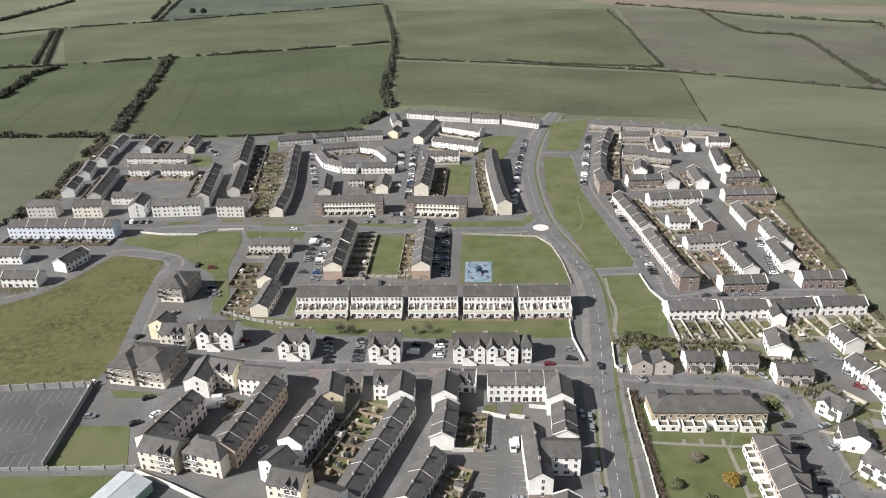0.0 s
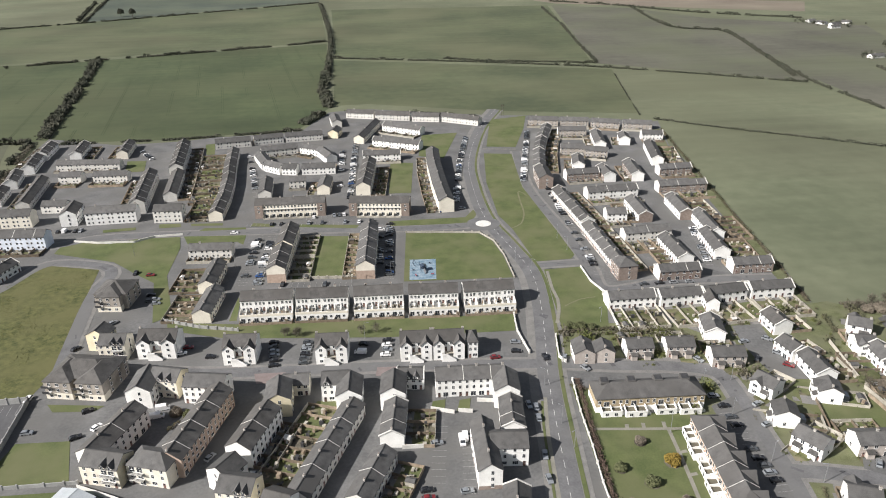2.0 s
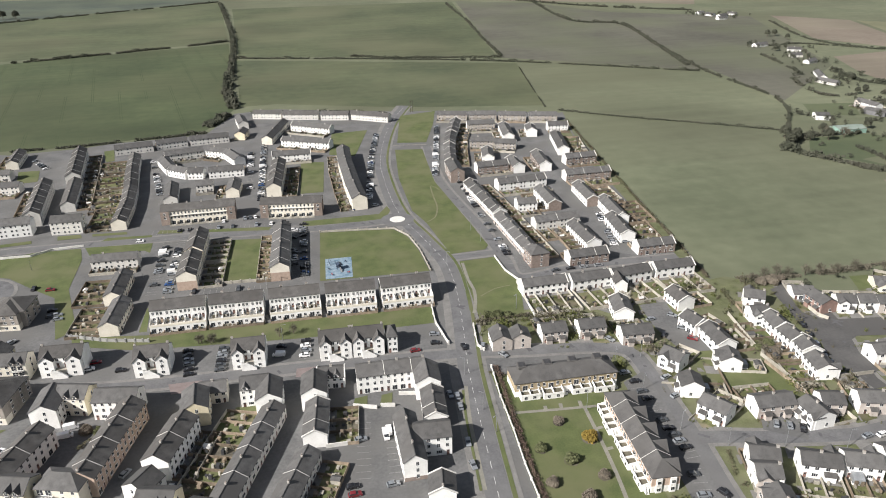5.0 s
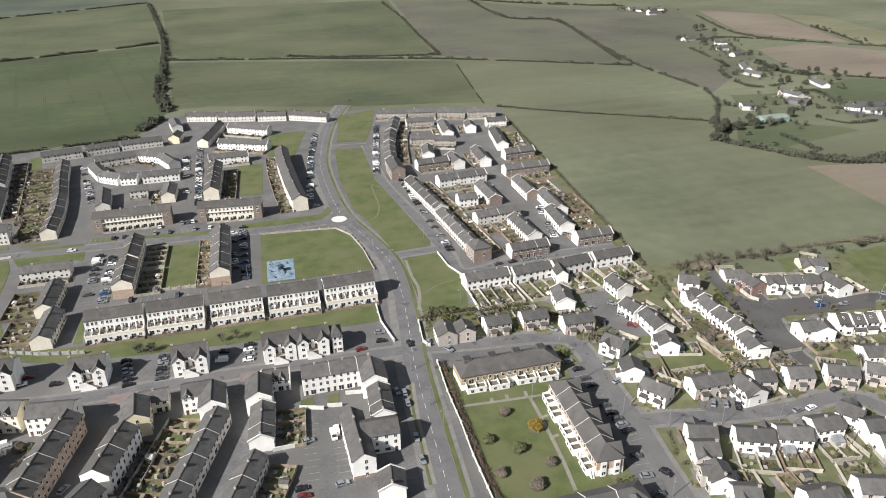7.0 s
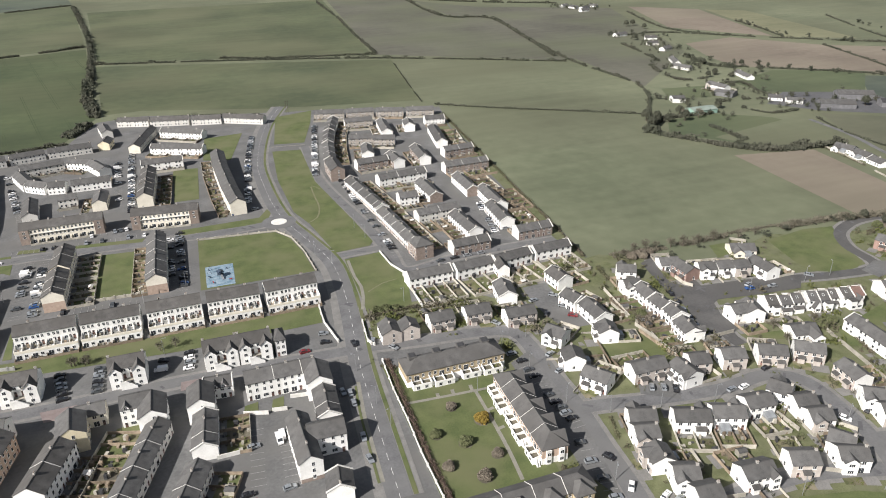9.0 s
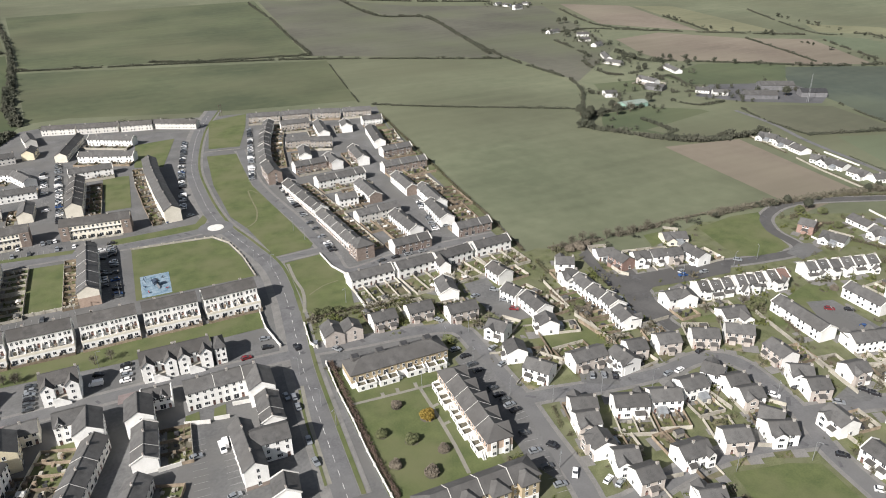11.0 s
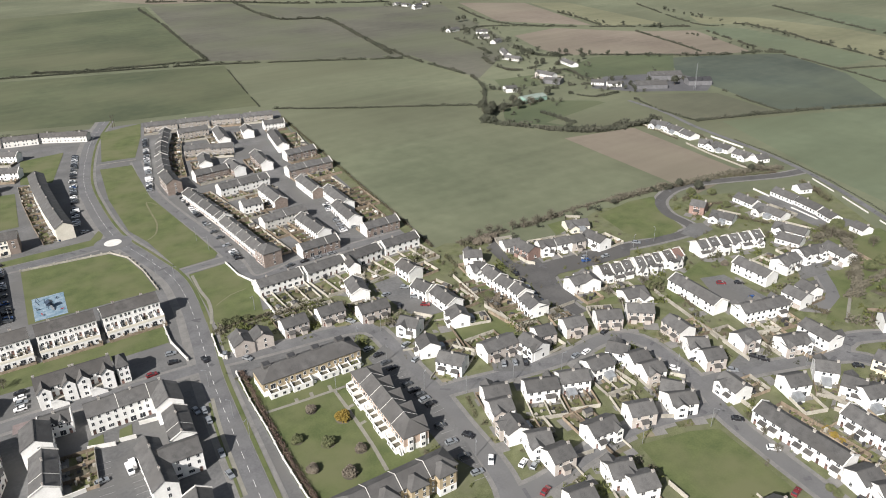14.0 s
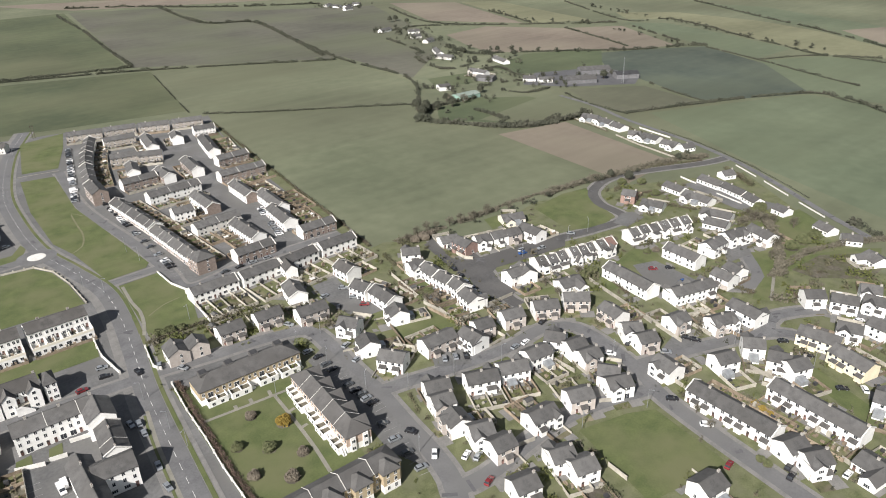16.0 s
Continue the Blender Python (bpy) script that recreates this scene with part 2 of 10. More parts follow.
class Solid:
    """Gathers boxes and faces into one mesh."""

    def __init__(self):
        self.v, self.f, self.s = [], [], []

    def face(self, pts, slot=0):
        k = len(self.v)
        self.v += pts
        self.f.append(tuple(range(k, k + len(pts))))
        self.s.append(slot)

    def box(self, x0, y0, z0, x1, y1, z1, slot=0):
        k = len(self.v)
        self.v += [(x, y, z) for z in (z0, z1) for y in (y0, y1) for x in (x0, x1)]
        for q in ((0, 2, 3, 1), (4, 5, 7, 6), (0, 1, 5, 4), (2, 6, 7, 3), (0, 4, 6, 2), (1, 3, 7, 5)):
            self.f.append(tuple(k + i for i in q))
            self.s.append(slot)

    def prism(self, outline, x0, x1, slot=0):
        """An outline of (y, z), counter-clockwise seen from +x, drawn out from x0 to x1."""
        k, n = len(self.v), len(outline)
        self.v += [(x0, y, z) for y, z in outline] + [(x1, y, z) for y, z in outline]
        for i in range(n):
            j = (i + 1) % n
            self.f.append((k + i, k + n + i, k + n + j, k + j))
            self.s.append(slot)
        self.f.append(tuple(k + i for i in range(n)))
        self.f.append(tuple(k + n + i for i in reversed(range(n))))
        self.s += [slot, slot]

    def prism_y(self, outline, y0, y1, slot=0):
        """The same along y, of (x, z)."""
        k, n = len(self.v), len(outline)
        self.v += [(x, y0, z) for x, z in outline] + [(x, y1, z) for x, z in outline]
        for i in range(n):
            j = (i + 1) % n
            self.f.append((k + i, k + n + i, k + n + j, k + j))
            self.s.append(slot)
        self.f.append(tuple(k + i for i in range(n)))
        self.f.append(tuple(k + n + i for i in reversed(range(n))))
        self.s += [slot, slot]

    def mesh(self, name, *mats):
        me = mesh_of(name, self.v, self.f, mats, self.s)
        bm = bmesh.new()
        bm.from_mesh(me)
        bmesh.ops.recalc_face_normals(bm, faces=bm.faces)
        bm.to_mesh(me)
        bm.free()
        return me


def part(name, me, parent, m=None, label=""):
    """One mesh object under a thing."""
    ob = new(name, me)
    ob.parent = parent
    if m is not None:
        ob.matrix_basis = m
    if label:
        ob["label"] = label
    return ob


def thing(name, m, label, category, group="", kind=""):
    ob = new(name)
    ob.empty_display_size = 0.5
    ob.matrix_basis = m
    return tagged(ob, label, category, group, kind)


# ---- small pieces that many buildings share ----
def window_mesh(w, h, bars=1):
    s = Solid()
    s.box(-w / 2, -0.045, 0, w / 2, 0.02, h, 0)
    n = bars + 1
    b = 0.06
    pw = (w - b * (n + 1)) / n
    for i in range(n):
        x = -w / 2 + b + i * (pw + b)
        s.box(x, -0.050, b, x + pw, -0.047, h - b, 1)
    s.box(-w / 2 - 0.08, -0.12, -0.08, w / 2 + 0.08, 0.02, 0, 0)
    return s.mesh("window", FRAME, GLASS)


def door_mesh():
    s = Solid()
    s.box(-0.55, -0.04, 0, 0.55, 0.02, 2.15, 0)
    s.box(-0.46, -0.06, 0.02, 0.46, -0.03, 2.06, 1)
    s.box(-0.25, -0.064, 1.3, 0.25, -0.06, 1.85, 2)
    return s.mesh("door", FRAME, DOOR, GLASS)


WINDOW, WINDOW_TALL, PATIO = window_mesh(1.25, 1.25), window_mesh(1.0, 1.45), window_mesh(1.9, 2.05)
WINDOW_WIDE = window_mesh(1.8, 1.25, 2)


def paired_windows():
    """Two casements of one house that stand on one long sill."""
    s = Solid()
    s.prism_y([(-1.8, -0.09), (1.75, -0.09), (1.75, 0), (1.65, 0), (1.65, 1.2), (0.65, 1.2), (0.65, 0), (-0.55, 0), (-0.55, 1.2), (-1.7, 1.2), (-1.7, 0), (-1.8, 0)], -0.06, 0.02, 0)
    for x0, x1 in ((-1.62, -0.63), (0.73, 1.57)):
        s.box(x0, -0.066, 0.08, x1, -0.062, 1.12, 1)
    return s.mesh("window", FRAME, GLASS)


WINDOW_PAIR = paired_windows()
DOOR_MESH = door_mesh()


def chimney_mesh():
    s = Solid()
    s.box(-0.42, -0.28, -0.9, 0.42, 0.28, 0.8, 0)
    s.box(-0.48, -0.34, 0.8, 0.48, 0.34, 0.92, 0)
    for x in (-0.2, 0.2):
        s.box(x - 0.09, -0.09, 0.92, x + 0.09, 0.09, 1.2, 1)
    return s.mesh("chimney", CHIMNEY, WALL["r"])


CHIMNEY_MESH = chimney_mesh()


def skylight_mesh():
    s = Solid()
    s.box(-0.4, -0.6, -0.05, 0.4, 0.6, 0.06, 0)
    s.box(-0.32, -0.52, 0.06, 0.32, 0.52, 0.065, 1)
    return s.mesh("roof_window", FRAME, GLASS)


SKYLIGHT = skylight_mesh()
FERN = shade("garden_foliage", (0.055, 0.070, 0.020), (0.120, 0.125, 0.045), 0.5, 2.0, 0.9)
TWIG = shade("bare_twigs", (0.080, 0.074, 0.055), (0.145, 0.132, 0.100), 0.5, 2.0, 0.9)


def shed_mesh(w, d, h, wall, roof):
    s = Solid()
    s.prism([(-d / 2, 0), (d / 2, 0), (d / 2, h * 0.8), (0, h), (-d / 2, h * 0.8)], -w / 2, w / 2, 0)
    s.prism([(-d / 2 - 0.15, h * 0.78), (0, h + 0.02), (d / 2 + 0.15, h * 0.78), (d / 2 + 0.15, h * 0.82), (0, h + 0.1), (-d / 2 - 0.15, h * 0.82)], -w / 2 - 0.1, w / 2 + 0.1, 1)
    s.box(w / 2, -0.4, 0.05, w / 2 + 0.03, 0.4, h * 0.72, 1)
    return s.mesh("garden_shed", wall, roof)


SHED = [shed_mesh(2.6, 2.0, 2.3, FENCE, ROOF), shed_mesh(3.0, 2.2, 2.4, BLOCK, ROOF_PALE), shed_mesh(2.2, 1.8, 2.1, FENCE, COPING)]


def shell(length, depth, eaves, ridge, wall, hip=0.0, gable=None):
    """The walls of a gabled or hipped block, and its roof of slabs with overhanging eaves."""
    a, d = length / 2, depth / 2
    s = Solid()
    if hip:
        s.box(-a, -d, -0.4, a, d, eaves)
    else:
        s.prism([(-d, -0.4), (d, -0.4), (d, eaves), (0, ridge - 0.12), (-d, eaves)], -a, a)
        s.s[-2:] = [1, 1]
    walls = s.mesh("wall", wall, gable or wall)
    o, t = 0.3, 0.2
    r = Solid()
    if hip:
        k = (ridge - eaves) / d
        e, b = eaves - k * o, a + o
        h = max(a - hip, 0.05)
        top = [(-b, -d - o, e + t), (b, -d - o, e + t), (b, d + o, e + t), (-b, d + o, e + t), (-h, 0, ridge + t), (h, 0, ridge + t)]
        low = [(x, y, e) for x, y, z in top[:4]]
        r.v = top + low
        r.f = [(0, 1, 5, 4), (2, 3, 4, 5), (1, 2, 5), (3, 0, 4), (6, 7, 1, 0), (7, 8, 2, 1), (8, 9, 3, 2), (9, 6, 0, 3), (9, 8, 7, 6)]
        r.s = [0] * 9
    else:
        k = (ridge - eaves) / d
        e = eaves - k * o
        g = 0.14
        r.prism([(-d - o, e), (0, ridge), (d + o, e), (d + o, e + t), (0, ridge + t), (-d - o, e + t)], -a - g, a + g)
        r.box(-a - g, -0.14, ridge + t - 0.06, a + g, 0.14, ridge + t + 0.07)
    return walls, r


def openings(ob, length, depth, eaves, units, floors, sides, seed, doors=True, tall=False, wide=False):
    """Windows and doors of each unit on the long sides: f is -y, b is +y."""
    rnd = random.Random(seed)
    y_far = ob.matrix_basis.translation.y > 335 or ob.matrix_basis.translation.x > 225
    w = length / units
    fh = eaves / floors
    for side in sides:
        sgn = -1 if side == "f" else 1
        y, turn = sgn * depth / 2, 0 if side == "f" else 180
        for u in range(units):
            x0 = -length / 2 + (u + 0.5) * w
            flip = 1 if u % 2 else -1
            for fl in range(floors):
                z = fl * fh + 0.95
                if fl == 0 and doors and not y_far:
                    part("door", DOOR_MESH, ob, pose(x0 + flip * w * 0.27, y, 0.02, 0, 0, turn))
                    patio = rnd.random() < 0.35
                    part("window", PATIO if patio else WINDOW_WIDE, ob, pose(x0 - flip * w * 0.2, y, 0.1 if patio else 0.85, 0, 0, turn))
                elif w < 3.2 or y_far:
                    if y_far:
                        part("window", WINDOW_PAIR, ob, pose(x0, y, z, 0, 0, turn))
                        continue
                    part("window", WINDOW_TALL if tall else WINDOW, ob, pose(x0, y, z, 0, 0, turn))
                else:
                    for q in (-0.24, 0.24):
                        me = WINDOW_TALL if tall else (WINDOW_WIDE if wide and q > 0 else WINDOW)
                        part("window", me, ob, pose(x0 + q * w, y, z, 0, 0, turn))


COUNT = [0]
FOOT, LANES, GREENS = [], [], []     # ground taken by buildings, roads and lawns


def terrace(x, y, heading, length, depth, eaves, ridge, wall, label, category="terrace", units=4, floors=2, sides="fb", hip=0.0,
            chimneys=True, parapet=False, porches=0, pale=False, gable="", balconies=None, dormers=(), joints=0, metal=False, gable_windows=0, lights=0, base="", end_base="", roof=None, name="terraced_houses", group="terraced houses", tall=False):
    """A gabled or hipped block of houses: walls, roof, chimneys, party walls, windows and doors."""
    COUNT[0] += 1
    FOOT.append((x, y, heading, length / 2, depth / 2))
    ob = thing(name, pose(x, y, 0, 0, 0, heading), label, category, group)
    walls, r = shell(length, depth, eaves, ridge, WALL[wall], hip, WALL[gable] if gable else (WALL["w"] if wall in "rk" else None))
    part("wall", walls, ob)
    roof_mat = roof or (SHEET if metal else ROOF_PALE if pale else ROOF)
    part("roof", r.mesh("roof", roof_mat), ob)
    openings(ob, length, depth, eaves, units, floors, sides, COUNT[0], tall=tall)
    if base:
        s = Solid()
        s.box(-length / 2 + 0.02, -depth / 2 - 0.035, -0.2, length / 2 - 0.02, -depth / 2 + 0.035, eaves / floors - 0.1)
        part("brick_base", s.mesh("brick_base", WALL[base]), ob, label="brick ground-floor facing")
    if end_base:
        s = Solid()
        s.box(length / 2 - 0.02, -depth / 2 - 0.04, -0.2, length / 2 + 0.05, depth / 2 + 0.04, eaves * 0.62)
        part("brick_end", s.mesh("brick_end", WALL[end_base]), ob, label="orange-brown brick gable facing")
    w = length / units
    if chimneys:
        far = y > 335 or x > 225
        for u in range(1, units + 1, 4 if far else 2):
            part("chimney", CHIMNEY_MESH, ob, pose(-length / 2 + (u if u < units else u - 0.08) * w, 0, ridge, 0, 0, 0))
    if parapet:
        k = (ridge - eaves) / (depth / 2)
        s = Solid()
        e, o = eaves, 0.45
        s.prism([(-depth / 2 - o, e - k * o + 0.1), (0, ridge + 0.1), (depth / 2 + o, e - k * o + 0.1), (depth / 2 + o, e - k * o + 0.55), (0, ridge + 0.55), (-depth / 2 - o, e - k * o + 0.55)], -0.18, 0.18)
        me = s.mesh("party_wall", COPING)
        for u in range(0, units + 1) if parapet == "all" else (0, units):
            part("party_wall", me, ob, pose(-length / 2 + u * w, 0, 0))
    if joints:
        k = (ridge - eaves) / (depth / 2)
        s = Solid()
        e, o = eaves, 0.32
        s.prism([(-depth / 2 - o, e - k * o + 0.1), (0, ridge + 0.1), (depth / 2 + o, e - k * o + 0.1), (depth / 2 + o, e - k * o + 0.28), (0, ridge + 0.29), (-depth / 2 - o, e - k * o + 0.28)], -0.09, 0.09)
        me = s.mesh("roof_coping", COPING)
        for u in range(joints, units, joints):
            part("roof_coping", me, ob, pose(-length / 2 + u * w, 0, 0))
    if balconies:
        b0, b1 = balconies[0] * length, balconies[1] * length
        for fl in range(1, floors):
            s = Solid()
            z = fl * eaves / floors
            s.box(b0, -depth / 2 - 1.3, z - 0.12, b1, -depth / 2, z + 0.05, 0)
            s.box(b0, -depth / 2 - 1.32, z + 0.9, b1, -depth / 2 - 1.24, z + 1.0, 1)
            for i in range(13):
                xx = b0 + (b1 - b0) * i / 12
                s.box(xx - 0.04, -depth / 2 - 1.3, z, xx + 0.04, -depth / 2 - 1.24, z + 0.95, 1)
            part("balcony", s.mesh("balcony", COPING, RAIL), ob)
            for q in (0.25, 0.75):
                part("window", PATIO, ob, pose(b0 + (b1 - b0) * q, -depth / 2 - 0.01, z + 0.1))
    for dx in dormers:
        s = Solid()
        xx = dx * length
        s.prism_y([(xx - 0.95, eaves - 0.6), (xx + 0.95, eaves - 0.6), (xx + 0.95, eaves + 0.7), (xx, eaves + 1.75), (xx - 0.95, eaves + 0.7)], -depth / 2 - 0.12, -depth / 2 + 2.6)
        dormer = part("dormer", s.mesh("dormer", WALL[wall]), ob)
        r2 = Solid()
        r2.prism_y([(xx - 1.25, eaves + 0.45), (xx, eaves + 1.8), (xx + 1.25, eaves + 0.45), (xx + 1.25, eaves + 0.6), (xx, eaves + 1.98), (xx - 1.25, eaves + 0.6)], -depth / 2 - 0.4, -depth / 2 + 3.2)
        part("dormer_roof", r2.mesh("dormer_roof", roof_mat), dormer)
        part("window", WINDOW_TALL, dormer, pose(xx, -depth / 2 - 0.13, eaves - 0.35))
    for u in range(units if porches else 0):
        porch(ob, -length / 2 + (u + (0.3 if u % 2 else 0.7)) * w, porches * depth / 2, 0 if porches < 0 else 180, wall)
    pitch = math.degrees(math.atan2(ridge - eaves, depth / 2))
    for i in range(lights):
        xx = -length / 2 + (i + 0.5) * length / lights
        part("roof_window", SKYLIGHT, ob, pose(xx, -depth * 0.22, eaves + (ridge - eaves) * 0.56 + 0.2, pitch, 0, 0))
    for i in range(gable_windows):
        for sx in (-1, 1):
            part("window", WINDOW_TALL, ob, pose(sx * length / 2, 0.6, 0.9 + i * eaves / max(floors, 1), 0, 0, 90 * sx))
    return ob


LEVEL = [0]


def level(z):
    """A height of its own for each sheet, so that no two lie in one plane."""
    LEVEL[0] += 1
    return z + 0.0006 * (LEVEL[0] % 60)


def flat_sheet(name, pts, z, mat, label, category, kind="structure"):
    """A level piece of ground with the given corners."""
    if mat in (LAWN, ROUGH, ASPHALT) and name != "estate_ground":
        GREENS.append(pts)
    z = level(z)
    me = mesh_of(name, [(px, py, z) for px, py in pts], [tuple(range(len(pts)))], [mat])
    bm = bmesh.new()
    bm.from_mesh(me)
    bmesh.ops.recalc_face_normals(bm, faces=bm.faces)
    if bm.faces[:][0].normal.z < 0:
        bmesh.ops.reverse_faces(bm, faces=bm.faces[:])
    bm.to_mesh(me)
    bm.free()
    return tagged(new(name, me), label, category, kind=kind)


def smooth_line(pts, step=4.0):
    """Points along a smooth curve through pts."""
    out = []
    P = [pts[0], *pts, pts[-1]]
    for i in range(1, len(P) - 2):
        p0, p1, p2, p3 = (Vector(p) for p in P[i - 1:i + 3])
        n = max(2, int((p2 - p1).length / step))
        for j in range(n):
            t = j / n
            out.append(0.5 * (2 * p1 + (p2 - p0) * t + (2 * p0 - 5 * p1 + 4 * p2 - p3) * t * t + (3 * p1 - p0 - 3 * p2 + p3) * t ** 3))
    out.append(Vector(pts[-1]))
    return out


def sideways(line):
    res = []
    for i, p in enumerate(line):
        d = line[min(i + 1, len(line) - 1)] - line[max(i - 1, 0)]
        d.normalize()
        res.append(Vector((-d.y, d.x)))
    return res


def ribbon(name, pts, width, z, mat, label, category, offset=0.0, thick=0.0):
    z = level(z)
    line = smooth_line(pts)
    nrm = sideways(line)
    v, f = [], []
    for p, n in zip(line, nrm):
        for s in (offset - width / 2, offset + width / 2):
            v.append((p.x + n.x * s, p.y + n.y * s, z))
    for i in range(len(line) - 1):
        f.append((2 * i + 1, 2 * i, 2 * i + 2, 2 * i + 3))
    return tagged(new(name, mesh_of(name, v, f, [mat])), label, category, kind="structure")


def road(pts, width=6.5, name="road", paths=1.7, dashes=False, mat=None):
    LANES.extend((p.x, p.y, width / 2 + paths + 0.6) for p in smooth_line(pts))
    if paths:
        if dashes:
            for o in (-1,):
                ribbon("verge", pts, 1.5, 0.15, LAWN, "narrow grass verge between road and footpath", "verge", o * (width / 2 + 1.0))
            paths = 3.4
        ribbon("pavement", pts, width + 2 * paths, 0.08, PAVING, "pale concrete footpaths along an estate road", "pavement")
    ribbon(name, pts, width, 0.13, mat or ROAD, "dark grey tarmac road" if mat else "worn grey asphalt road", "road")
    if dashes:
        line = smooth_line(pts, 3.0)
        v, f = [], []
        nrm = sideways(line)
        for i in range(0, len(line) - 1, 2):
            k = len(v)
            for p, n in ((line[i], nrm[i]), (line[i + 1], nrm[i + 1])):
                for s in (-0.06, 0.06):
                    v.append((p.x + n.x * s, p.y + n.y * s, 0.18))
            f.append((k + 1, k, k + 2, k + 3))
        tagged(new("road_marking", mesh_of("road_marking", v, f, [PAINT])), "broken white centre line painted on the road", "road marking", kind="structure")


def wall_line(name, pts, height, thick, mat, label, category, curve=False, z=0.0, piers=0.0):
    """A free-standing wall that follows pts, as one solid strip."""
    line = smooth_line(pts) if curve else [Vector(p) for p in pts]
    nrm = sideways(line)
    v, f = [], []
    for p, n in zip(line, nrm):
        for s in (-thick / 2, thick / 2):
            for zz in (z - 0.2, z + height):
                v.append((p.x + n.x * s, p.y + n.y * s, zz))
    for i in range(len(line) - 1):
        k = 4 * i
        f += [(k, k + 4, k + 5, k + 1), (k + 2, k + 3, k + 7, k + 6), (k + 1, k + 5, k + 7, k + 3)]
    e = 4 * (len(line) - 1)
    f += [(0, 1, 3, 2), (e, e + 2, e + 3, e + 1)]
    if piers:
        b = Solid()
        for p in smooth_line(pts, piers):
            b.box(p.x - 0.3, p.y - 0.3, z - 0.2, p.x + 0.3, p.y + 0.3, z + height + 0.3)
        k = len(v)
        v += b.v
        f += [tuple(k + i for i in q) for q in b.f]
    return tagged(new(name, mesh_of(name, v, f, [mat])), label, category, kind="structure")


def yard(x, y, heading, length, depth, gap, side, units, soil=False, masonry=False):
    """The back gardens of a block: ground, a fence between each two, one along the end, planting and sheds."""
    s0 = 1 if side > 0 else -1
    ob = thing("garden_plots", pose(x, y, 0, 0, 0, heading), "small fenced back gardens behind a terrace", "garden", "back gardens")
    rnd = random.Random(int(x * 7 + y * 13))
    g0, g1 = s0 * gap, s0 * (gap + depth)
    lo, hi = min(g0, g1), max(g0, g1)
    w = length / units
    z = level(0.07)
    v, f, slots = [], [], []
    pv, pf, ps = [], [], []
    for u in range(units):
        xa = -length / 2 + u * w
        near = lo + 2.2 if s0 > 0 else hi - 2.2
        for ya, yb, pav in ((lo, near, s0 > 0), (near, hi, s0 < 0)):
            k = len(pv)
            pv += [(xa, ya, z), (xa + w, ya, z), (xa + w, yb, z), (xa, yb, z)]
            pf.append((k, k + 1, k + 2, k + 3))
            ps.append(4 if pav else ((2 if rnd.random() < 0.5 else 3) if (soil and rnd.random() < 0.5) else (0 if rnd.random() < 0.5 else 1)))
        for _ in range(int(2 + depth * 0.35)):
            px, py, r = xa + rnd.uniform(0.4, w - 0.4), rnd.uniform(lo + 1, hi - 0.4), rnd.uniform(0.35, 1.0)
            if rnd.random() < 0.5:
                px = xa + rnd.choice((0.6, w - 0.6))
            m = rnd.randrange(3)
            for _ in range(14):
                c = Vector((px + rnd.gauss(0, r * 0.5), py + rnd.gauss(0, r * 0.5), z + abs(rnd.gauss(0, r * 0.6))))
                s = r * rnd.uniform(0.2, 0.45)
                q = Euler((rnd.uniform(0, 3), rnd.uniform(0, 3), rnd.uniform(0, 3))).to_matrix()
                k = len(v)
                v += [tuple(c + q @ Vector(p) * s) for p in ((-1, -0.7, 0), (1, -0.7, 0.2), (0.2, 1, -0.1), (0, 0, 0.9))]
                f += [(k, k + 1, k + 2), (k, k + 1, k + 3), (k + 1, k + 2, k + 3), (k + 2, k, k + 3)]
                slots += [m] * 4
        for _ in range(4 + int(depth * 0.3)):
            px, py = xa + rnd.uniform(0.5, w - 0.5), rnd.uniform(lo + 0.4, hi - 0.5)
            bx, by, bz = rnd.uniform(0.2, 0.8), rnd.uniform(0.2, 0.7), rnd.choice((0.15, 0.4, 0.7, 1.1, 1.7))
            k = len(v)
            v += [(px + i * bx, py + j * by, z + h) for h in (0, bz) for j in (-1, 1) for i in (-1, 1)]
            f += [(k + 4, k + 5, k + 7, k + 6), (k, k + 1, k + 5, k + 4), (k + 2, k + 6, k + 7, k + 3), (k, k + 4, k + 6, k + 2), (k + 1, k + 3, k + 7, k + 5)]
            slots += [rnd.choice((4, 4, 5, 5, 6, 6))] * 5
        if rnd.random() < 0.17:
            wx, wy = xa + rnd.uniform(1.4, max(1.5, w - 1.4)), g1 - s0 * rnd.uniform(1.6, 2.4)
            sm = new("garden_shed", SHED[rnd.randrange(len(SHED))])
            sm.matrix_basis = pose(x, y, 0, 0, 0, heading) @ pose(wx, wy, 0.05, 0, 0, rnd.choice((0, 90)))
            tagged(sm, "small timber garden shed with a felt roof", "shed", "garden sheds")
    part("ground", mesh_of("ground", pv, pf, [GARDEN, LAWN, SOIL, TWIG, PAVING], ps), ob)
    part("planting", mesh_of("planting", v, f, [LEAF, FERN, TWIG, COPING, FENCE, BLOCK, RAIL], slots), ob)["kind"] = "stuff"
    d = Solid()
    d.box(-0.04, lo, 0, 0.04, hi, 1.4)
    fm = d.mesh("fence", BLOCK if masonry else FENCE)
    for u in range(0, units + 1, 2 if y > 390 else 1):
        part("fence", fm, ob, pose(-length / 2 + u * w, 0, 0))
    b = Solid()
    b.box(-length / 2, g1 - 0.07, 0, length / 2, g1 + 0.07, 1.6)
    part("end_wall", b.mesh("end_wall", BLOCK if masonry or rnd.random() < 0.4 else FENCE), ob)
    return ob


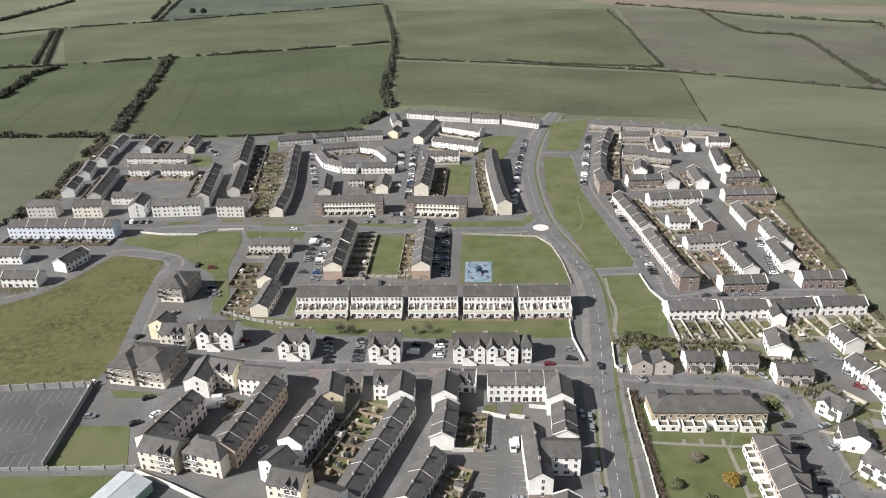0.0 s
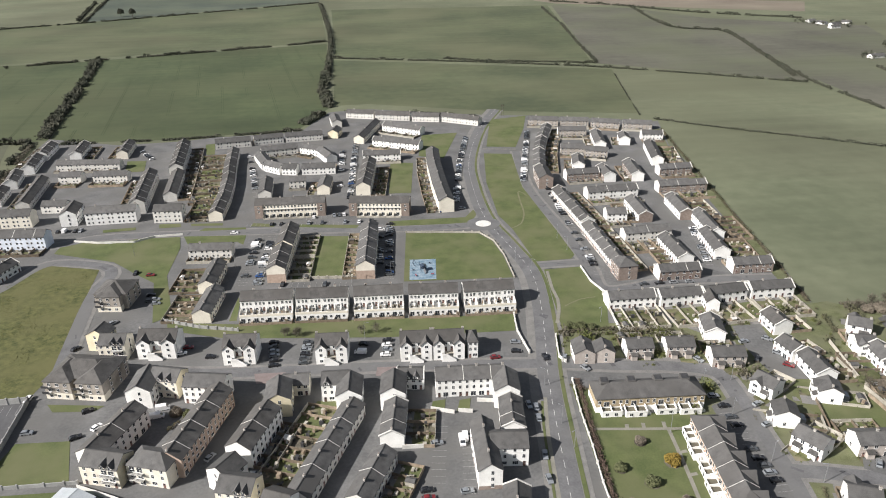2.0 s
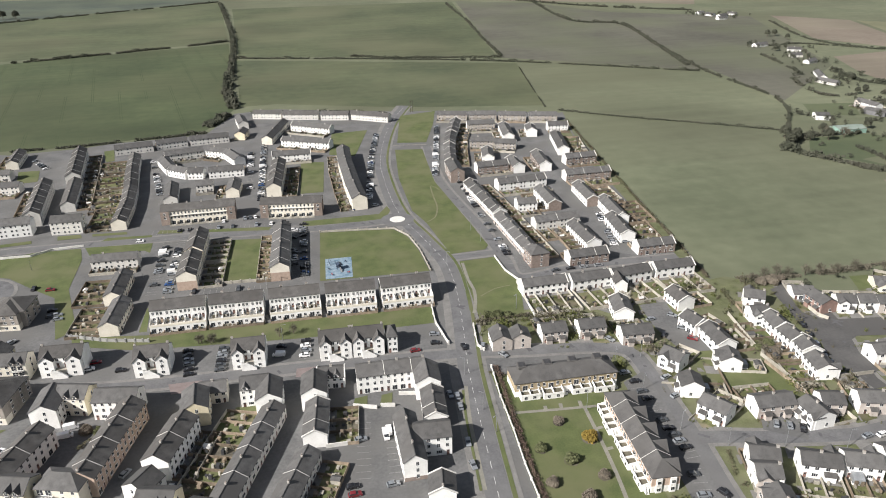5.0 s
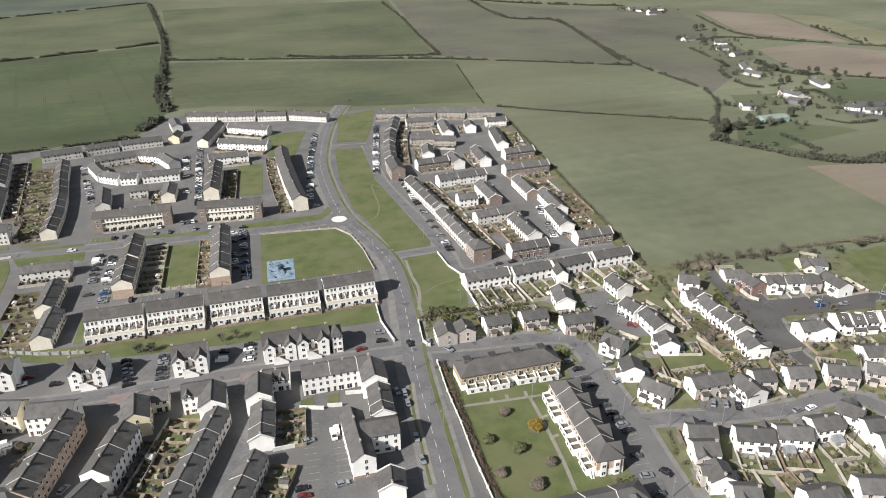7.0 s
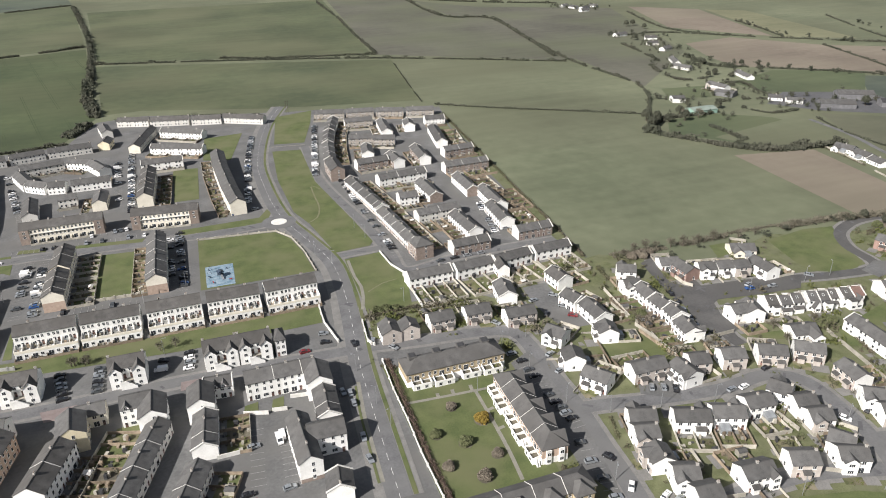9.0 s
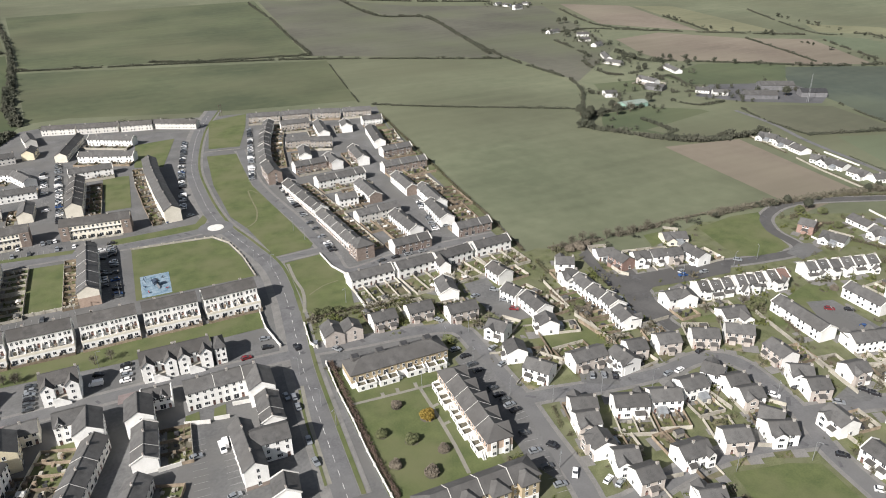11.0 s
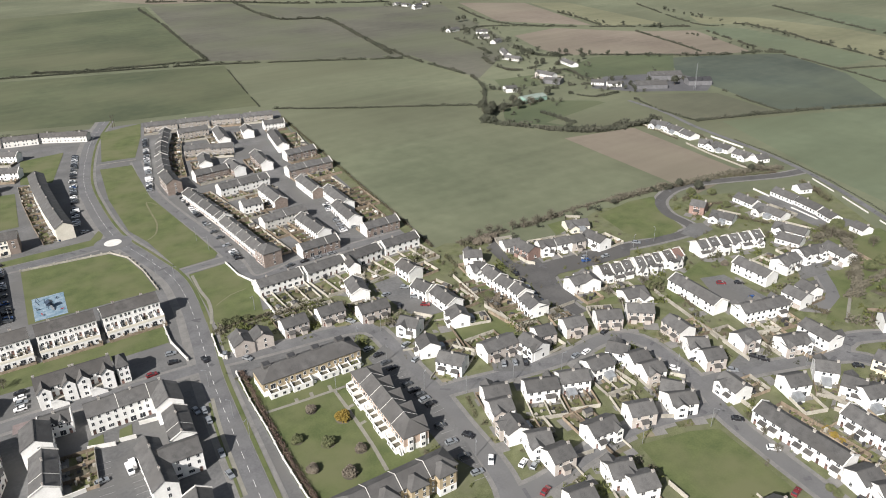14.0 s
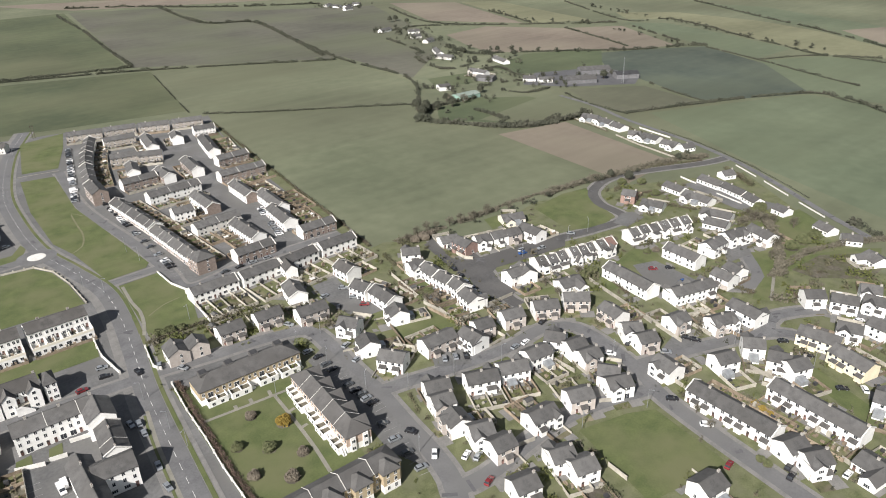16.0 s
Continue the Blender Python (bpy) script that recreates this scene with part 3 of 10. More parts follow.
# ---- building kinds ----
def bay_gable(s, x0, x1, y_front, y_back, eaves, ridge):
    """Walls of a gabled bay that faces -y."""
    c = (x0 + x1) / 2
    s.prism_y([(x0, -0.3), (x1, -0.3), (x1, eaves), (c, ridge - 0.1), (x0, eaves)], y_front, y_back)


def bay_roof(x0, x1, y_front, y_back, eaves, ridge, mat):
    c, o, t = (x0 + x1) / 2, 0.3, 0.18
    k = (ridge - eaves) / ((x1 - x0) / 2)
    e = eaves - k * o
    s = Solid()
    s.prism_y([(x0 - o, e), (c, ridge), (x1 + o, e), (x1 + o, e + t), (c, ridge + t), (x0 - o, e + t)], y_front - 0.3, y_back)
    return s.mesh("bay_roof", mat)


def split_level_terrace(x, y, heading, length):
    """Two floors of houses over a lower row of flats that steps forward under terraces."""
    ob = terrace(x, y, heading, length, 9.5, 8.6, 11.0, "w", "white split-level terrace with cream terrace walls and a slate-grey roof",
                 units=4, floors=1, sides="", chimneys=False)
    y0, y1 = -4.75, -9.1
    low = Solid()
    low.box(-length / 2, y1, -0.3, length / 2, y0 + 0.05, 2.95)
    part("lower_storey", low.mesh("lower_storey", WALL["w"]), ob)
    par = Solid()
    par.box(-length / 2 - 0.05, y1 - 0.06, 2.95, length / 2 + 0.05, y1 + 0.22, 4.0)
    part("terrace_wall", par.mesh("terrace_wall", WALL["c"]), ob, label="cream rendered terrace wall")
    n, w = 4, length / 4
    div = Solid()
    div.prism([(y1 + 0.2, 2.9), (y0, 2.9), (y0, 4.9), (y0 - 1.4, 4.6), (y1 + 0.2, 4.1)], -0.09, 0.09)
    dm = div.mesh("divider", WALL["g"])
    gd = Solid()
    gd.box(-0.08, y1 - 2.6, 0, 0.08, y1, 1.3)
    gm = gd.mesh("garden_fence", FENCE)
    for u in range(2 * n + 1):
        part("divider", dm, ob, pose(-length / 2 + u * w / 2, 0, 0))
    for u in range(n + 1):
        part("garden_fence", gm, ob, pose(-length / 2 + u * w, 0, 0))
    rail = Solid()
    rail.box(-length / 2, y1 - 2.7, 0, length / 2, y1 - 2.55, 1.25)
    part("front_fence", rail.mesh("front_fence", FENCE), ob)
    rnd = random.Random(int(x * 3 + y))
    v, fc, slots = [], [], []
    for _ in range(46):
        low_yard = rnd.random() < 0.5
        px, py, z = rnd.uniform(-length / 2 + 0.5, length / 2 - 0.5), (rnd.uniform(y1 - 2.2, y1 - 0.5) if low_yard else rnd.uniform(y1 + 0.6, y0 - 0.5)), 0.05 if low_yard else 2.95
        bx, by, bz = rnd.uniform(0.15, 0.6), rnd.uniform(0.15, 0.5), rnd.choice((0.4, 0.7, 1.0, 1.5))
        k = len(v)
        v += [(px + i * bx, py + j * by, z + h) for h in (0, bz) for j in (-1, 1) for i in (-1, 1)]
        fc += [(k + 4, k + 5, k + 7, k + 6), (k, k + 1, k + 5, k + 4), (k + 2, k + 6, k + 7, k + 3), (k, k + 4, k + 6, k + 2), (k + 1, k + 3, k + 7, k + 5)]
        slots += [rnd.randrange(4)] * 5
    part("yard_clutter", mesh_of("yard_clutter", v, fc, [FENCE, RAIL, TWIG, BLOCK], slots), ob)["kind"] = "stuff"
    for u in range(n):
        xc = -length / 2 + (u + 0.5) * w
        for q in (-0.25, 0.2):
            part("window", PATIO if q < 0 else WINDOW, ob, pose(xc + q * w, y1, 0.15 if q < 0 else 0.9))
        part("window", WINDOW, ob, pose(xc - 0.25 * w, y0, 3.8))
        part("window", WINDOW_TALL, ob, pose(xc + 0.02 * w, y0, 3.9))
        part("door", DOOR_MESH, ob, pose(xc + 0.28 * w, y0, 3.05))
        for q in (-0.28, 0.04, 0.3):
            part("window", WINDOW_TALL, ob, pose(xc + q * w, y0, 6.35))
        part("chimney", CHIMNEY_MESH, ob, pose(xc + 0.48 * w * (1 if u % 2 == 0 else -1), 0.3, 11.0))
    return ob


def stair_mesh(width):
    """An outside stair: a landing on solid walls and one flight along the front, with parapets."""
    s = Solid()
    s.box(-width / 2, -1.6, -0.2, width / 2, 0, 2.8)
    s.box(-width / 2, -1.7, 2.8, width / 2, -1.55, 3.7)
    s.box(-width / 2 - 0.06, -1.6, 2.8, -width / 2 + 0.06, 0, 3.7)
    s.prism_y([(width / 2, -0.2), (width / 2 + 3.3, -0.2), (width / 2 + 3.3, 0.3), (width / 2, 2.8)], -1.5, -0.2)
    s.prism_y([(width / 2, -0.2), (width / 2 + 3.4, -0.2), (width / 2 + 3.4, 1.1), (width / 2, 3.7)], -1.68, -1.52)
    return s.mesh("stair", WALL["w"])


def gabled_duplexes(x, y, heading, length, bays):
    ob = terrace(x, y, heading, length, 9.0, 7.6, 10.2, "w", "white gabled duplex block with outside stairs and a grey roof",
                 units=bays, floors=1, sides="", chimneys=False)
    mods = bays // 2
    w = length / mods
    bw = 0.34 * w
    for m in range(mods):
        left = -length / 2 + m * w
        for x0 in (left + 0.02 * w, left + 0.98 * w - bw):
            s = Solid()
            bay_gable(s, x0, x0 + bw, -6.6, -4.3, 7.2, 9.3)
            bay = part("bay", s.mesh("bay", WALL["w"]), ob)
            part("bay_roof", bay_roof(x0, x0 + bw, -6.6, -1.2, 7.2, 9.3, ROOF), bay)
            for z in (0.9, 3.6, 6.0):
                part("window", WINDOW, bay, pose(x0 + bw / 2, -6.6, z))
        xc = left + w / 2
        part("stair", stair_mesh(2.2), ob, pose(xc - 0.13 * w, -6.4, 0), "white rendered outside stair")
        for q in (-0.09, 0.09):
            part("door", DOOR_MESH, ob, pose(xc + q * w, -4.5, 3.0))
            part("window", WINDOW, ob, pose(xc + q * w, -4.5, 5.9))
        dk = Solid()
        dk.box(left + 0.02 * w + bw, -6.3, 2.75, left + 0.98 * w - bw, -4.5, 2.95)
        part("balcony", dk.mesh("balcony", BLOCK), ob)
        for q in (0.0, 1.0):
            part("chimney", CHIMNEY_MESH, ob, pose(left + (0.04 + 0.92 * q) * w, 0.2, 10.2))
    return ob


def hip_block(ob, x0, y0, x1, y1, eaves, ridge, mat, roof=None):
    """A hipped block added to a thing: its walls and its roof as parts."""
    s = Solid()
    s.box(x0, y0, -0.3, x1, y1, eaves)
    part("wall", s.mesh("wall", mat), ob)
    o, t = 0.35, 0.2
    cx, cy, a, d = (x0 + x1) / 2, (y0 + y1) / 2, (x1 - x0) / 2, (y1 - y0) / 2
    r = Solid()
    e = eaves - 0.15
    top = [(x0 - o, y0 - o, e + t), (x1 + o, y0 - o, e + t), (x1 + o, y1 + o, e + t), (x0 - o, y1 + o, e + t)]
    if a >= d:
        rd = [(x0 + d, cy, ridge + t), (x1 - d - 0.02, cy, ridge + t)]
        fs = [(0, 1, 5, 4), (2, 3, 4, 5), (1, 2, 5), (3, 0, 4)]
    else:
        rd = [(cx, y0 + a, ridge + t), (cx, y1 - a - 0.02, ridge + t)]
        fs = [(0, 1, 4), (1, 2, 5, 4), (2, 3, 5), (3, 0, 4, 5)]
    r.v = top + rd + [(px, py, e) for px, py, pz in top]
    r.f = fs + [(6, 7, 1, 0), (7, 8, 2, 1), (8, 9, 3, 2), (9, 6, 0, 3), (9, 8, 7, 6)]
    r.s = [0] * len(r.f)
    part("roof", r.mesh("roof", roof or ROOF), ob)


def apartments(x, y, heading, length, wall, deep=11.0):
    """A hipped two-storey block with white ground-floor terraces in front and hipped dormers behind."""
    tone = "tan-brick" if wall == "y" else "red-brick"
    ob = thing("apartment_block", pose(x, y, 0, 0, 0, heading), f"{tone} apartment block with white terraces and a hipped slate roof", "apartment block", "apartment blocks")
    d = deep / 2
    hip_block(ob, -length / 2, -d, length / 2, d, 6.0, 9.0, WALL["t"] if wall == "y" else WALL["p"], ROOF_SLATE)
    base = Solid()
    base.box(-length / 2 - 0.04, -d - 0.04, -0.3, length / 2 + 0.04, d + 0.04, 2.5)
    part("ground_storey", base.mesh("ground_storey", WALL["w"]), ob)
    n = max(3, round(length / 9))
    w = length / n
    for i in range(n):
        xa, xb = -length / 2 + i * w + (0.02 if i % 2 else 0.16) * w, -length / 2 + (i + 1) * w - (0.2 if i % 2 else 0.1) * w
        out = -d - (3.4 if i % 2 else 2.8)
        t = Solid()
        t.box(xa, out, -0.3, xb, -d, 2.0)
        t.box(xa, out - 0.1, 2.0, xb, out + 0.1, 2.7)
        for xx in (xa, (xa + xb) / 2 - 0.08, xb - 0.16):
            t.prism([(out, 2.0), (-d, 2.0), (-d, 3.3), (-d - 1.2, 3.1), (out, 2.7)], xx, xx + 0.16)
        t.box(xa + 0.16, out + 0.1, 2.0, xb - 0.16, -d - 0.04, 2.03, 1)
        part("terrace", t.mesh("terrace", WALL["w"], TWIG), ob, label="white rendered terrace over a ground-floor flat")
        st = Solid()
        for q in range(6):
            st.box(xb + q * 0.03 * w, out + 1.2, -0.2, xb + (q + 1) * 0.03 * w, out + 2.2, 2.0 - q * 0.35)
        st.prism_y([(xb, -0.2), (xb + 0.18 * w, -0.2), (xb + 0.18 * w, 0.9), (xb, 2.7)], out + 1.05, out + 1.2)
        part("stair", st.mesh("stair", WALL["w"]), ob)
        for q in (0.25, 0.7):
            part("window", WINDOW, ob, pose(xa + q * (xb - xa), out, 0.6))
        for q in (0.12, 0.38, 0.64, 0.9):
            part("window" if q != 0.38 else "patio_door", WINDOW_TALL if q != 0.38 else PATIO, ob, pose(-length / 2 + (i + q) * w, -d - 0.02, 3.7 if q != 0.38 else 2.6))
            part("window", WINDOW_TALL, ob, pose(-length / 2 + (i + q) * w, d + 0.02, 3.9, 0, 0, 180))
        if wall == "y":
            bx = Solid()
            bx.prism([(-0.3, 8.4), (2.6, 7.2), (2.6, 9.75), (-0.3, 9.35)], -1.5, 1.5, 0)
            bx.prism([(0.0, 9.46), (2.3, 9.76), (2.3, 9.79), (0.0, 9.49)], -1.25, 1.25, 1)
            part("dormer", bx.mesh("dormer", ROOF_SLATE, RAIL), ob, pose(-length / 2 + (i + 0.42) * w, 0, 0), "dark flat-topped roof dormer")
            continue
        if i:
            cp = Solid()
            cp.prism([(-d - 0.4, 5.95), (0, 9.1), (d + 0.4, 5.95), (d + 0.4, 6.2), (0, 9.3), (-d - 0.4, 6.15)], -0.05, 0.05)
            part("roof_coping", cp.mesh("roof_coping", COPING), ob, pose(-length / 2 + i * w, 0, 0))
        g = Solid()
        g.prism_y([(-2.9, 5.9), (2.9, 5.9), (0, 9.05)], 0.2, d + 0.7)
        part("dormer", g.mesh("dormer", ROOF_SLATE), ob, pose(-length / 2 + (i + 0.5) * w, 0, 0), "dark slated dormer gable")
    if wall != "y":
        for sy in (-0.5, 0.5):
            bay = Solid()
            bay.box(length / 2, sy * d - 0.9, -0.2, length / 2 + 0.5, sy * d + 0.9, 5.6)
            part("bay", bay.mesh("bay", WALL["w"]), ob, label="white window bay")
            for z in (0.8, 3.5):
                part("window", WINDOW, ob, pose(length / 2 + 0.5, sy * d, z, 0, 0, 90))
    return ob


def bay_fronted_apartments(x, y, heading, length):
    """The three-storey block with a row of hipped bays."""
    ob = thing("apartment_block", pose(x, y, 0, 0, 0, heading), "tan and white apartment block with hipped three-storey bays", "apartment block", "apartment blocks")
    hip_block(ob, -length / 2, -3.0, length / 2, 5.3, 7.2, 9.6, WALL["t"], ROOF_SLATE)
    n = max(3, round(length / 9.5))
    w = length / n
    for i in range(n):
        xc = -length / 2 + (i + 0.5) * w
        if i:
            cp = Solid()
            cp.prism([(-3.4, 7.2), (1.15, 9.8), (5.7, 7.2), (5.7, 7.4), (1.15, 10.0), (-3.4, 7.4)], -0.07, 0.07)
            part("roof_coping", cp.mesh("roof_coping", COPING), ob, pose(xc - w / 2, 0, 0))
        hip_block(ob, xc - 2.9, -5.3, xc + 2.9, 1.3, 7.25, 9.5, WALL["t"], ROOF_SLATE)
        lower = Solid()
        lower.box(xc - 2.95, -5.36, -0.2, xc + 2.95, -2.5, 2.7)
        part("ground_storey", lower.mesh("ground_storey", WALL["w"]), ob)
        for z in (0.9, 3.3, 5.6):
            for q in (-1.3, 1.3):
                part("window", WINDOW_TALL, ob, pose(xc + q, -5.36 if z < 1 else -5.3, z))
            for q in (-0.4, 0.4):
                part("window", WINDOW_TALL, ob, pose(xc + q * w, -3.0, z))
    return ob


def brick_ended_flats(x, y, heading, length):
    """Three storeys of yellow render between brick ends, with walled ground-floor yards."""
    ob = terrace(x, y, heading, length, 10, 8.0, 10.5, "c", "cream-rendered flats between red-brick end bays", units=7, floors=1, sides="", chimneys=False, name="flats", group="blocks of flats")
    for sx in (-1, 1):
        b = Solid()
        xa, xb = sorted((sx * length / 2 + sx * 0.05, sx * (length / 2 - 4.6)))
        b.box(xa, -5.7, -0.3, xb, 5.05, 7.9)
        part("end_bay", b.mesh("end_bay", WALL["r"]), ob, label="red-brick end bay")
        for z in (3.6, 6.0):
            part("window", WINDOW, ob, pose(sx * (length / 2 - 2.3), -5.7, z))
    n = max(4, round((length - 9) / 4.2))
    w = (length - 9.2) / n
    for i in range(n):
        xc = -length / 2 + 4.6 + (i + 0.5) * w
        for z in (3.5, 6.0):
            for q in (-0.22, 0.25):
                part("window", WINDOW_TALL, ob, pose(xc + q * w, -5.0, z))
        y0 = Solid()
        y0.box(-w / 2, -8.0, -0.2, -w / 2 + 0.18, -5.0, 1.9)
        y0.box(-w / 2, -8.1, -0.2, w / 2, -7.9, 1.1)
        part("yard_wall", y0.mesh("yard_wall", BLOCK), ob, pose(xc, 0, 0))
        part("window", PATIO, ob, pose(xc, -5.0, 0.15))
        if i % 2 == 0:
            part("chimney", CHIMNEY_MESH, ob, pose(xc, 0, 10.5))
    bc = Solid()
    bc.box(-length / 2 + 4.6, -5.7, 5.35, length / 2 - 4.6, -5.0, 5.5)
    part("balcony", bc.mesh("balcony", COPING), ob)
    return ob


def hipped_flats(x, y, heading, width, depth, wings=1, tone="h"):
    """A hip-roofed three-storey block of flats, tan over cream, with one or two forward wings."""
    ob = thing("hipped_flats", pose(x, y, 0, 0, 0, heading), "tan and cream three-storey flats under a hipped roof", "flats", "blocks of flats")
    hip_block(ob, -width / 2, -depth / 2 + 3, width / 2, depth / 2, 7.6, 11.0, WALL[tone], ROOF)
    cw = width * 0.455 if wings > 1 else width * 0.72
    for i in range(wings):
        xc = 0 if wings == 1 else (-1 + 2 * i) * (width - cw) / 2
        hip_block(ob, xc - cw / 2, -depth / 2, xc + cw / 2, depth / 2 - 2, 7.7, 10.6, WALL[tone], ROOF)
        g = Solid()
        g.box(xc - cw / 2 - 0.05, -depth / 2 - 0.05, -0.3, xc + cw / 2 + 0.05, -depth / 2 + 4, 2.7)
        part("cream_base", g.mesh("cream_base", WALL["c"]), ob)
        for z in (0.8, 3.4, 5.8):
            for q in (-0.3, 0.0, 0.3):
                part("window", WINDOW, ob, pose(xc + q * cw, -depth / 2 - 0.05, z))
        for z in (2.9, 5.4):
            bal = Solid()
            bal.box(xc - cw / 2 - 0.4, -depth / 2 - 1.2, z, xc - cw / 2 + 2.4, -depth / 2, z + 0.15)
            bal.box(xc - cw / 2 - 0.4, -depth / 2 - 1.25, z, xc - cw / 2 + 2.4, -depth / 2 - 1.15, z + 1.0, 1)
            part("balcony", bal.mesh("balcony", COPING, RAIL), ob)
    for sx in (-1, 1):
        for z in (0.9, 3.4, 5.8):
            for q in (-0.25, 0.1, 0.35):
                part("window", WINDOW, ob, pose(sx * width / 2, q * depth + 1, z, 0, 0, 90 * sx))
    return ob


def porch(ob, x, y, turn, wall, wide=2.4):
    """A lean-to porch or bay in front of a house."""
    s = Solid()
    s.box(-wide / 2, -1.3, -0.2, wide / 2, 0, 2.3)
    p = part("porch", s.mesh("porch", WALL[wall]), ob, pose(x, y, 0, 0, 0, turn))
    r = Solid()
    r.prism([(-1.6, 2.25), (0, 3.05), (0, 3.2), (-1.6, 2.4)], -wide / 2 - 0.2, wide / 2 + 0.2)
    part("porch_roof", r.mesh("porch_roof", ROOF), p)


def gabled_wing(ob, xc, width, reach, depth, front, eaves, ridge, wall, windows, sill=(0.8, 3.3)):
    """A gabled wing across the main roof that steps forward of the front."""
    m = pose(0, 0, 0, 0, 0, 0 if front < 0 else 180)
    xc = xc if front < 0 else -xc
    s = Solid()
    bay_gable(s, xc - width / 2, xc + width / 2, -depth / 2 - reach, -depth / 2 + 0.1, eaves, ridge)
    wing = part("wing", s.mesh("wing", WALL[wall]), ob, m)
    part("wing_roof", bay_roof(xc - width / 2, xc + width / 2, -depth / 2 - reach, -0.2, eaves, ridge, ROOF_PALE), wing)
    if windows:
        for z in sill:
            part("window", WINDOW_WIDE, wing, pose(xc, -depth / 2 - reach, z))


def conservatory(ob, x, y, turn):
    """A small glazed sun room with white bars under a glass lean-to roof."""
    m = pose(x, y, 0, 0, 0, turn)
    s = Solid()
    s.prism([(-2.9, 0.6), (0, 0.6), (0, 2.9), (-2.9, 2.2)], -1.7, 1.7)
    part("conservatory_glazing", s.mesh("conservatory_glazing", CLEAR), ob, m, "pale glazing of a conservatory")
    b = Solid()
    b.box(-1.76, -2.96, -0.2, 1.76, -0.02, 0.62)
    part("conservatory_base", b.mesh("conservatory_base", FRAME), ob, m)


def house(x, y, heading, length, front, wall="w", depth=8.0, sides="f", eaves=4.9, ridge=7.0):
    """A two-storey house or pair of houses; front: the side (-1 or 1) that faces its street."""
    rnd = random.Random(int(x * 3 + y * 17))
    tone = {"w": "white-rendered", "q": "red-brick"}.get(wall, "brick-fronted white")
    units = 2 if length > 9.5 else 1
    ob = terrace(x, y, heading, length, depth, eaves, ridge, "q" if wall == "q" else "w", f"{tone} two-storey house with a dark tiled roof", "house", units=units,
                 sides=sides, gable_windows=1, name="house", group="houses of the estate", chimneys=True, pale=True)
    seen = (front < 0) == ("f" in sides)
    brick = wall != "w" or rnd.random() < 0.4
    if brick and wall != "q":
        top = eaves - 0.35 if wall != "w" else 2.55
        s = Solid()
        s.box(-length / 2 + 0.02, front * depth / 2 - 0.035, -0.2, length / 2 - 0.02, front * depth / 2 + 0.035, top)
        part("brick_front", s.mesh("brick_front", WALL["k"]), ob, label="pale pinkish brick facing")
    w = length / units
    for u in range(units):
        xc = -length / 2 + (u + 0.5) * w
        if wall == "w" and rnd.random() < 0.65:
            gabled_wing(ob, xc + w * (0.2 if u % 2 else -0.2), min(4.3, w * 0.55), 1.2, depth, front, eaves, ridge - 0.6, "q" if wall == "q" else "k" if brick and rnd.random() < 0.5 else "w", seen)
            if rnd.random() < 0.6:
                porch(ob, xc - w * (0.2 if u % 2 else -0.2), front * depth / 2, 0 if front < 0 else 180, wall, 2.2)
        else:
            porch(ob, xc, front * depth / 2, 0 if front < 0 else 180, wall)
    if rnd.random() < 0.4:
        conservatory(ob, length * rnd.uniform(-0.2, 0.2), -front * depth / 2, 180 if front < 0 else 0)
    elif rnd.random() < 0.5:
        porch(ob, length * 0.2, -front * depth / 2, 180 if front < 0 else 0, "w", 3.4)
    return ob


def stepped_row(x, y, heading, length, units, roofs):
    """A row of joined houses, each a step out of line with the next, with gabled or lean-to fronts."""
    rnd = random.Random(int(x * 7 + y))
    w = length / units
    c, s = math.cos(radians(heading)), math.sin(radians(heading))
    for u in range(units):
        along, out, up = (u - (units - 1) / 2) * w, rnd.choice((-0.9, 0.0, 0.7)), rnd.choice((-0.25, 0.0, 0.3))
        ob = terrace(x + along * c - out * s, y + along * s + out * c, heading + rnd.uniform(-2, 2), w - 0.1, 8, 4.8 + up, 7 + up, "w", "white-rendered stepped house with a tiled roof", "house", units=1, floors=2,
                     sides="f", parapet="ends", lights=1 if rnd.random() < 0.6 else 0, pale=True, roof=roofs[u], name="house", group="houses of the estate")
        if rnd.random() < 0.6:
            gabled_wing(ob, rnd.choice((-0.2, 0.2)) * w, 3.0, rnd.uniform(1.5, 3.0), 8, -1, 2.6 if rnd.random() < 0.5 else 4.4, 4.3 if rnd.random() < 0.5 else 6.0, "w", True, (0.8,))
        else:
            porch(ob, 0, -4, 0, "w", w * 0.8)


def bungalow(x, y, heading, length, wall, sides, word, wing=True):
    deep = 9.0 if wing else 7.5
    ob = terrace(x, y, heading, length, deep, 2.7, 4.8, wall, f"{word} bungalow with a dark tiled roof", "bungalow", units=max(1, round(length / 6)), floors=1,
                 sides=sides, name="bungalow", group="bungalows", pale=True)
    rnd = random.Random(int(x * 5 + y))
    if wing and rnd.random() < 0.75:
        gabled_wing(ob, length * rnd.choice((-0.25, 0.25)), 5.0, rnd.uniform(2.0, 4.5), deep, -1 if "f" in sides else 1, 2.7, 4.4, wall, True, (0.7,))
    if wing and rnd.random() < 0.5:
        conservatory(ob, length * 0.1, deep / 2 * (-1 if "f" in sides else 1), 0 if "f" in sides else 180)
    return ob


